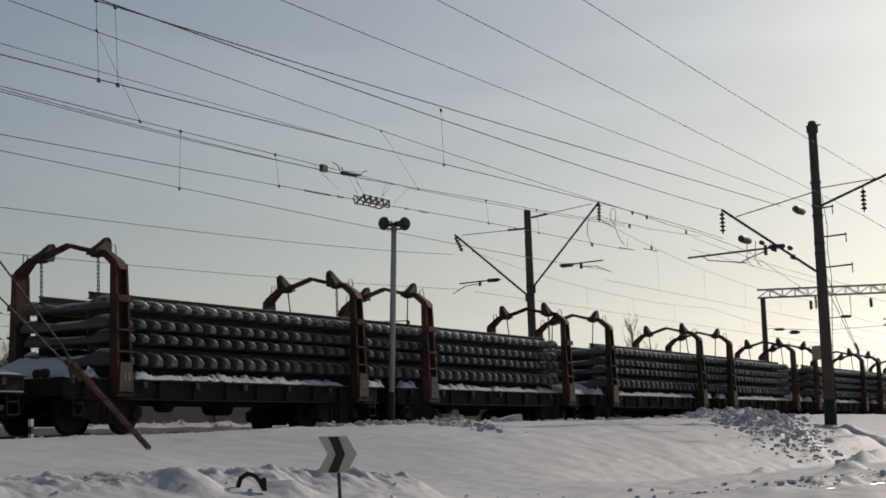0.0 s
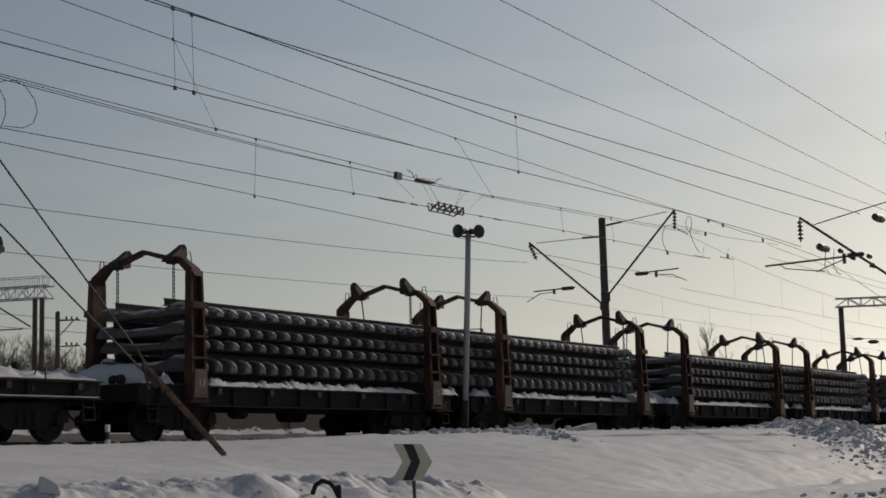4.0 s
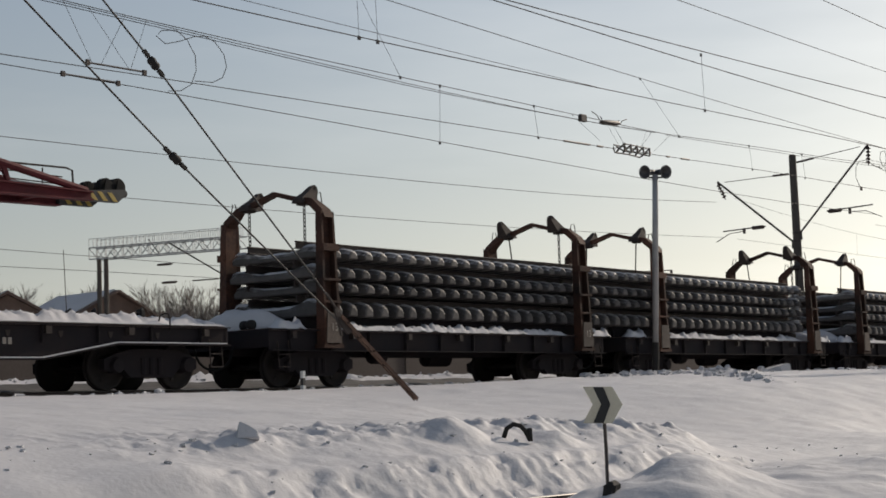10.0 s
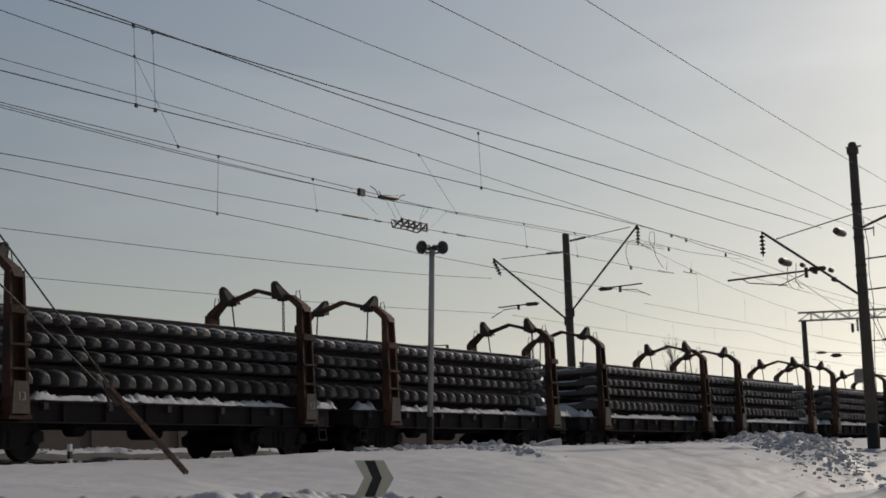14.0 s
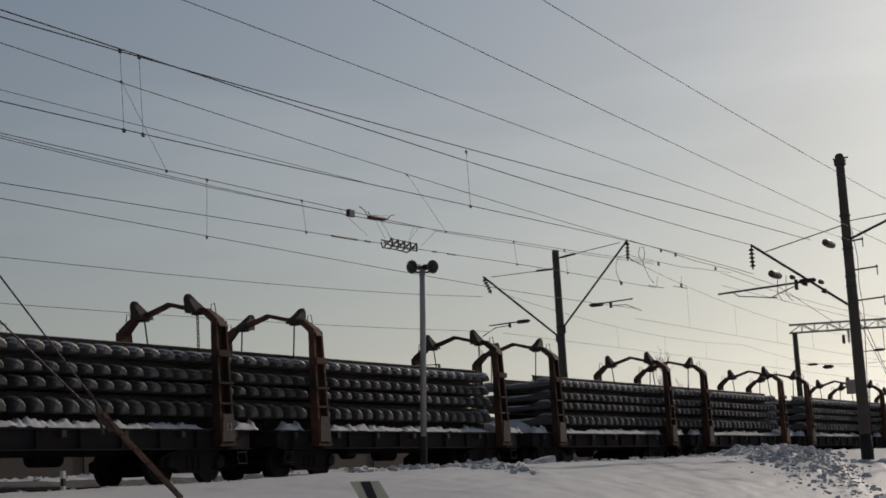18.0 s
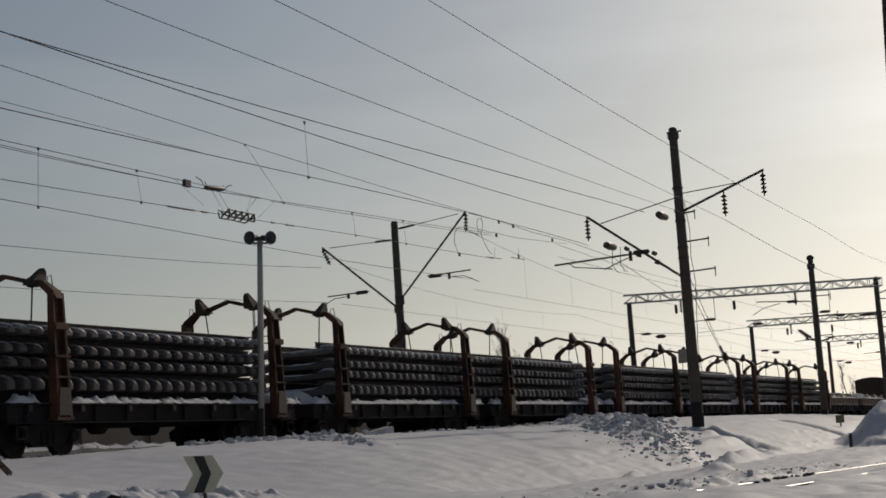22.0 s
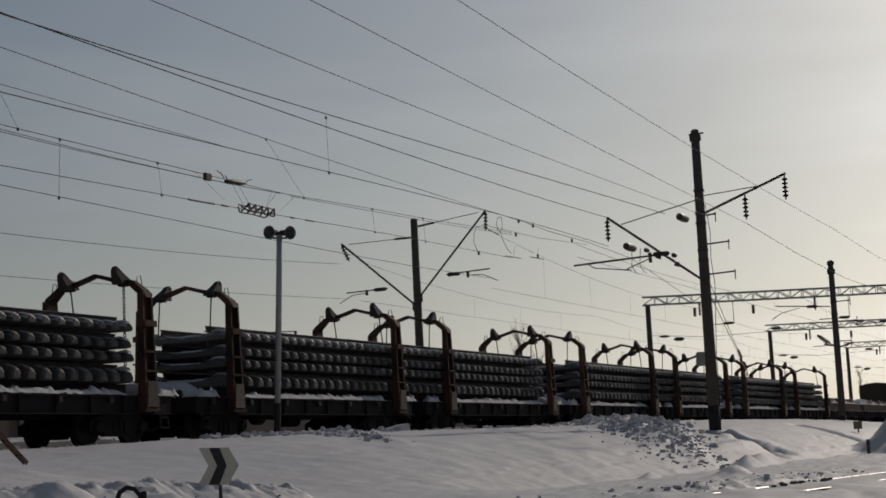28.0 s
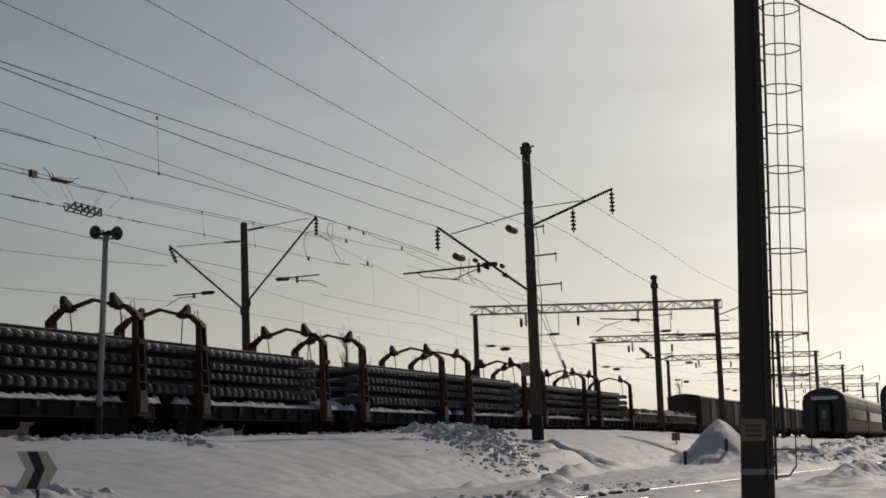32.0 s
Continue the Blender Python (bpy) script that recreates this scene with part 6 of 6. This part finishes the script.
for x, y, h in ((66.9, 66.4, 8.9), (50.85, 71.0, 8.2)):
    p = thing("telegraph_pole", pose(x, y, -0.5), "old wooden telegraph pole with braced cross-arms", "pole", "telegraph poles")
    part("pole", lathe(B(), [(0.17, 0), (0.13, h), (0.08, h + 0.05)], 10), WOODWALL if x < 60 else POLE, p)
    for k in range(2):
        z = h - 0.5 - 1.5 * k
        part("cross_arm", bar(B(), (-0.1, 0.0, z), (1.25, -0.5, z + 0.1), 0.08), WOODWALL, p)
        part("brace", bar(B(), (0, 0, z - 1.0), (0.9, -0.36, z + 0.05), 0.05), WOODWALL, p)
        for d in (0.5, 0.8, 1.1):
            part("pin_insulator", lathe(B(), [(0.03, 0), (0.06, 0.04), (0.05, 0.16), (0.02, 0.18)], 8, "z", (d, -d * 0.4, z + 0.1)), INSUL, p)
for x, y, h in ((60.6, 75.2, 10.0),):
    solid("aerial_rod", tube(B(), [(0, 0, 0), (-0.42, 0.1, h)], 0.045, 6, 0.02), STEEL, pose(x, y, -0.5), "thin leaning aerial rod behind the houses", "aerial", "aerial rods")

# ---------------------------------------------------------------- beyond the train
bm = B()
for k in range(60):
    x = -30 + 5 * k
    box(bm, x, x + 4.9, 0, 0.12, -0.5, 2.1)
    box(bm, x + 4.88, x + 5.02, -0.06, 0.18, -0.5, 2.16)
solid("low_fence", bm, FENCE, pose(0, 41, 0), "low grimy concrete fence beyond the tracks", "fence", kind="structure")


def house(x, y, w, d, eave, peak, turn, label):
    h = thing("house", pose(x, y, -0.5, rz=turn), label, "house", "small houses")
    bm = B()
    plate(bm, [(-w / 2, 0), (w / 2, 0), (w / 2, eave), (0, peak), (-w / 2, eave)], "y", 0, d)
    part("wall", bm, WOODWALL, h)
    for s in (-1, 1):
        r = part("roof", plate(B(), [(s * (w / 2 + 0.4), eave - 0.3), (0, peak + 0.06), (0, peak + 0.2), (s * (w / 2 + 0.4), eave - 0.14)], "y", -0.4, d + 0.3), WOODWALL, h)
        part("roof_snow", plate(B(), [(s * (w / 2 + 0.42), eave - 0.13), (0, peak + 0.21), (0, peak + 0.27), (s * (w / 2 + 0.4), eave - 0.07)], "y", 0.1, d + 0.28), SNOW, r, "thick snow on the roof")
    part("window", box(B(), -0.5, 0.5, -0.03, 0.0, eave - 1.7, eave - 0.6), GLASS, h)
    part("window_frame", box(box(B(), -0.58, -0.5, -0.05, 0.0, eave - 1.75, eave - 0.55), 0.5, 0.58, -0.05, 0, eave - 1.75, eave - 0.55), WHITE, h)
    return h


house(51.44, 69, 11.0, 8, 3.7, 6.6, -30, "small dark wooden house with a gabled snowy roof")
house(65.56, 77, 8.0, 6.0, 5.9, 7.75, -4, "brown wooden house with a snow-laden roof")
house(40.0, 88, 9.0, 10, 3.4, 5.4, 50, "low wooden house under thick snow")
house(74.0, 86, 6.0, 8, 3.8, 5.8, -30, "small shed with a snowy roof")


def bush_mesh(seed, h, stems, spread, depth=3):
    rnd = random.Random(seed)
    bm = B()

    def grow(p, d, length, r, depth):
        q = p + d * length
        mid = p + d * length * 0.5 + Vector((rnd.uniform(-1, 1), rnd.uniform(-1, 1), 0)) * length * 0.06
        tube(bm, [p, mid, q], r, 3, r * 0.55, caps=False)
        if depth == 0 and stems > 3:
            for _ in range(2):
                tube(bm, [q - d * 0.1, q + (d + Vector((rnd.uniform(-1, 1), rnd.uniform(-1, 1), 0.2)) * 0.5) * rnd.uniform(0.25, 0.5)], 0.013, 3, 0.008, caps=False)
        if depth:
            for _ in range(rnd.randint(3, 4)):
                f = rnd.uniform(0.35, 1.0)
                nd = (d + Vector((rnd.uniform(-1, 1), rnd.uniform(-1, 1), rnd.uniform(-0.1, 0.6))) * 0.6).normalized()
                grow(p + (q - p) * f, nd, length * rnd.uniform(0.4, 0.62), r * 0.5, depth - 1)

    for _ in range(stems):
        a = rnd.uniform(0, 6.28)
        grow(Vector((math.cos(a), math.sin(a), 0)) * rnd.uniform(0, spread), Vector((rnd.uniform(-0.25, 0.25), rnd.uniform(-0.25, 0.25), 1)).normalized(), h * rnd.uniform(0.45, 0.7), 0.034 if depth == 3 else 0.07, depth)
    return finish("crown", bm, BARK)


BUSHES = [bush_mesh(s, 5.6 + 0.7 * s, 15, 1.2) for s in range(3)]
TREE = bush_mesh(12, 7.0, 2, 0.15, 4)
rnd = random.Random(5)
for k in range(110):
    a = radians(rnd.uniform(24, 47))
    d = rnd.uniform(103, 116)
    b = thing("bush", pose(d * math.sin(a), d * math.cos(a), -0.5, rz=rnd.uniform(0, 360)), "leafless frosted bush behind the houses", "bush", "leafless bushes")
    b.scale = (1.0, 1.0, rnd.uniform(0.75, 1.05) if k % 9 else 1.3)
    part("crown", BUSHES[k % 3], None, b)
for a, d, s in ((36.3, 96, 1.0), (68.6, 140, 1.8), (33.0, 88, 1.3), (30.5, 84, 1.1), (80.2, 230, 1.5)):
    t = thing("bare_tree", pose(d * math.sin(radians(a)), d * math.cos(radians(a)), -0.5), "leafless thin tree beyond the tracks", "tree", "leafless trees")
    t.scale = (s, s, s)
    part("crown", TREE, None, t)

# ---------------------------------------------------------------- passenger coaches on the far right
def coach(x, y):
    c = thing("passenger_coach", pose(x, y, -1.1), "dark passenger coach with a cream window band and rounded roof", "coach", "passenger coaches")
    out = [(-1.5, 0.95), (1.5, 0.95), (1.52, 3.2), (1.4, 3.65), (1.0, 3.98), (0.5, 4.12), (0, 4.16), (-0.5, 4.12), (-1.0, 3.98), (-1.4, 3.65), (-1.52, 3.2)]
    part("body", plate(B(), out, "x", 0, 23.6), COACH, c)
    for s in (-1, 1):
        part("side_band", box(B(), 0.15, 23.45, s * 1.525 - 0.004, s * 1.525 + 0.004, 1.1, 1.85), COACH_SIDE, c, "cream lower band")
        part("side_band", box(B(), 0.15, 23.45, s * 1.53 - 0.004, s * 1.53 + 0.004, 2.85, 3.15), COACH_SIDE, c)
        for k in range(9):
            part("window", box(B(), 2.2 + 2.2 * k, 3.3 + 2.2 * k, s * 1.53 - 0.006, s * 1.53 + 0.006, 1.95, 2.75), GLASS, c)
    part("gangway", bbox(B(), -0.35, 0.0, -0.6, 0.6, 1.0, 3.2, 0.08), RUBBER, c, "black rubber gangway")
    part("gangway_door", box(B(), -0.37, -0.35, -0.38, 0.38, 1.15, 3.0), GLASS, c)
    # the reflection in the door glass, painted as a pale pane
    part("door_pane", box(B(), -0.385, -0.372, -0.14, 0.14, 2.0, 2.6), FADED, c, "door pane painted pale as reflecting glass")
    part("roof_snow", plate(B(), [(-0.8, 4.06), (0.8, 4.06), (0.5, 4.16), (0, 4.20), (-0.5, 4.16)], "x", 0.2, 23.4), SNOW, c)
    part("destination_board", box(B(), -0.02, -0.003, -1.0, 0.9, 3.35, 3.6), WHITE, c, "pale board over the end door")
    for s in (-1.0, 1.0):
        part("tail_lamp", lathe(B(), [(0.02, -0.05), (0.08, -0.04), (0.08, 0.0)], 8, "x", (0, s * 1.1, 3.0)), RED, c)
    part("underframe", box(B(), 0.3, 23.3, -1.3, 1.3, 0.6, 0.95), WAGON, c)
    for x in (3.3, 20.3):
        b = part("bogie", box(B(), -1.4, 1.4, -1.15, 1.15, 0.35, 0.75), WAGON, c, at=pose(x, 0, 0))
        for dx in (-1.2, 1.2):
            part("wheelset", WHEELSET, None, b, at=pose(dx, 0, 0.475))
    return c


for k in range(5):
    coach(117.0 + 24.5 * k, 10.2)
for k in range(3):
    coach(108.0 + 24.5 * k, 4.3)

# stakes, a small board and clods on the bank
for x, y, h in ((58.0, 10.08, 0.5), (59.2, 8.75, 0.42), (52, 6.2, 0.35)):
    solid("dark_stake", tube(B(), [(0, 0, -0.4), (0.03, 0, h)], 0.06, 6), STEEL, pose(x, y, ground(x, y)), "short dark stake in the snow", "stake", "short stakes")


def clod_mesh(seed):
    bm = B()
    r = bmesh.ops.create_icosphere(bm, subdivisions=2, radius=1)
    for v in r["verts"]:
        n = 1 + 0.35 * fbm(v.co.x + seed, v.co.y + v.co.z, 1.3, seed)
        v.co = Vector((v.co.x * n, v.co.y * n * 0.8, v.co.z * n * 0.62))
    return finish("snow_clod", bm, SNOW_LUMP)


CLODS = [clod_mesh(s * 2.3 + 0.4) for s in range(4)]
rnd = random.Random(9)
for k in range(60, 183):
    if k < 120:
        u = rnd.random() ** 1.3
        x, y, s = 61 - 21 * u + rnd.gauss(0, 1.2), 20.6 - 9.2 * u + rnd.gauss(0, 1.0 - 0.55 * u), rnd.uniform(0.06, 0.26) * (1 - 0.45 * u)
    elif k < 160:
        x, y, s = rnd.uniform(36, 60), rnd.uniform(22.0, 23.7), rnd.uniform(0.04, 0.11)
    elif k < 168:
        x = rnd.uniform(8, 15)
        y, s = siding(x) + rnd.uniform(0.9, 2.4), rnd.uniform(0.02, 0.045)
    else:
        x, y, s = rnd.uniform(18, 34), rnd.uniform(23.3, 24.0), rnd.uniform(0.05, 0.14)
    c = new("snow_clod", CLODS[k % 4])
    c.matrix_basis = pose(x, y, ground(x, y) + s * 0.15, rz=rnd.uniform(0, 360), rx=rnd.uniform(-20, 20)) @ Matrix.Diagonal((s, s, s, 1))
    tagged(c, "loose clod of frozen snow", "snow clod", "snow clods")
# crumbs of broken snow on the ridge, on the heap and beside the train
rnd = random.Random(21)
cv, cf = [], []


def crumb(x, y, s):
    z = ground(x, y) + s * 0.2
    turn = Matrix.Rotation(rnd.uniform(0, 6.28), 3, "Z") @ Matrix.Rotation(rnd.uniform(-0.7, 0.7), 3, "X")
    a, b, c = s * rnd.uniform(0.7, 1.3), s * rnd.uniform(0.5, 1.0), s * rnd.uniform(0.35, 0.75)
    k = len(cv)
    for u in (-1, 1):
        for v in (-1, 1):
            for w in (-1, 1):
                p = turn @ Vector((u * a * rnd.uniform(0.45, 1), v * b * rnd.uniform(0.45, 1), w * c * rnd.uniform(0.5, 1)))
                cv.append((x + p.x, y + p.y, z + p.z))
    for f in ((0, 1, 3, 2), (4, 6, 7, 5), (0, 4, 5, 1), (2, 3, 7, 6), (0, 2, 6, 4), (1, 5, 7, 3)):
        cf.append(tuple(k + i for i in f))


for _ in range(70):
    x = 17.2 - 8.5 * rnd.random() ** 1.4
    crumb(x, siding(x) + min(max(rnd.gauss(0.55, 0.22), 0.2), 1.1), 0.006 + 0.02 * rnd.random() ** 3)
for _ in range(70):
    x = rnd.uniform(7.0, 17.2)
    crumb(x, siding(x) + min(max(rnd.gauss(1.9, 0.3), 0.9), 2.6), 0.010 + 0.04 * rnd.random() ** 4)
for _ in range(60):
    x = rnd.uniform(18, 42)
    crumb(x, siding(x) + rnd.uniform(0.2, 2.2), 0.012 + 0.05 * rnd.random() ** 4)
for _ in range(2200):
    u = rnd.random() ** 1.2
    crumb(61 - 21 * u + rnd.gauss(0, 1.0), 20.6 - 9.2 * u + rnd.gauss(0, 1.0 - 0.55 * u), 0.02 + 0.13 * rnd.random() ** 2.5 * (1 - 0.5 * u))
for _ in range(260):
    u = rnd.random() ** 1.3
    crumb(38.2 - 7.4 * u + rnd.gauss(0, 0.35), 22.4 - 6.9 * u ** 0.85 + rnd.gauss(0, 0.7 - 0.4 * u), 0.02 + 0.085 * rnd.random() ** 2.5)
for _ in range(160):
    crumb(rnd.uniform(36.5, 43), 22.4 + rnd.gauss(0, 0.35), 0.02 + 0.09 * rnd.random() ** 2.5)
for _ in range(120):
    x = rnd.uniform(23, 38)
    crumb(x, siding(x) + rnd.uniform(0.5, 1.8), 0.015 + 0.05 * rnd.random() ** 3)
for _ in range(420):
    crumb(rnd.uniform(56, 100), rnd.uniform(1.5, 8.2), 0.04 + 0.16 * rnd.random() ** 3)
for _ in range(300):
    x = rnd.uniform(40, 80)
    crumb(x, siding(x) - rnd.uniform(2.2, 5.0), 0.03 + 0.14 * rnd.random() ** 3)
for _ in range(50):
    x = rnd.uniform(26.5, 36)
    crumb(x, siding(x) + rnd.uniform(0.15, 1.5), 0.015 + 0.06 * rnd.random() ** 2.5)
for _ in range(900):
    crumb(rnd.uniform(35, 75), rnd.uniform(22.3, 23.8), 0.03 + 0.12 * rnd.random() ** 2)
for _ in range(300):
    crumb(rnd.uniform(10, 35), rnd.uniform(23.3, 24.1), 0.02 + 0.07 * rnd.random() ** 2)
for _ in range(500):
    crumb(rnd.uniform(2, 60), rnd.uniform(28.5, 30.5), 0.02 + 0.06 * rnd.random() ** 2)
me = bpy.data.meshes.new("snow_crumbs")
me.from_pydata(cv, [], cf)
me.materials.append(SNOW_LUMP)
tagged(new("snow_crumbs", me), "crumbs of broken frozen snow scattered over the banks", "snow", kind="stuff")
DIRT = [clod_mesh(7.7), clod_mesh(9.1)]
for m in DIRT:
    m.materials[0] = BALLAST
for k in range(16):
    x = 28.4 + 0.2 * k + rnd.gauss(0, 0.08)
    s = rnd.uniform(0.03, 0.065)
    y = siding(x) - 0.12 - rnd.uniform(0.0, 0.16)
    c = new("ballast_lump", DIRT[k % 2])
    c.matrix_basis = pose(x, y, max(ground(x, y), -1.5) + s * 0.3, rz=rnd.uniform(0, 360), rx=rnd.uniform(-20, 20)) @ Matrix.Diagonal((s * 1.5, s, s, 1))
    tagged(c, "dark lump of frozen ballast dug out beside the rail", "ballast lump", "ballast lumps")
# a small board on a stake past the tall masts
z = ground(70.2, 12.55)
board = thing("stake_sign", pose(70.2, 12.55, z, rz=-10), "small dull orange board on a thin stake in the snow", "sign")
part("stake", bar(B(), (0, 0, -0.3), (0, 0, 0.45), 0.05), WOODWALL, board)
part("board", bbox(B(), -0.055, -0.03, -0.19, 0.19, 0.16, 0.5, 0.006), PLATE, board, "dull orange board")
bm = plate(B(), [(-0.13, -0.10), (0.17, -0.10), (0.15, 0.0), (0.07, 0.06), (-0.04, 0.12), (-0.09, 0.13), (-0.11, 0.05)], "y", -0.07, 0.07)
bmesh.ops.scale(bm, vec=(0.72, 0.9, 0.72), verts=bm.verts)
bmesh.ops.bevel(bm, geom=bm.edges[:], offset=0.012, segments=1, affect="EDGES")
solid("snow_block", bm, SNOW, pose(10.54, 10.64, ground(10.54, 10.64) + 0.04, rz=-48, rx=-14), "upright broken block of packed snow", "snow block", "snow blocks")
bm = plate(B(), [(-0.68, -0.05), (0.70, -0.05), (0.66, 0.33), (0.2, 0.25), (-0.3, 0.14), (-0.66, 0.05)], "y", -0.22, 0.22)
bmesh.ops.bevel(bm, geom=bm.edges[:], offset=0.03, segments=2, affect="EDGES")
solid("snow_slab", bm, SNOW, pose(46.3, 23.1, ground(46.3, 23.1) + 0.02, rz=-26), "wedge of packed snow lying beside the rails", "snow block", "snow blocks")

# ---------------------------------------------------------------- motion of the train
def motions():
    for ob, x, y, z in rolling:
        walk(ob, [(t, pose(x + s, y, z)) for t, s in ROLL])
    times, last = [0.0], 0.0
    for k in range(1, 321):
        t = k * 0.1
        if abs(rolled(t) - last) > 0.5 or k == 320:
            times.append(t)
            last = rolled(t)
    for w, dx in wheelsets:
        walk(w, [(t, pose(dx, 0, 0.475, ry=math.degrees(rolled(t) / 0.475))) for t in times])


motions()
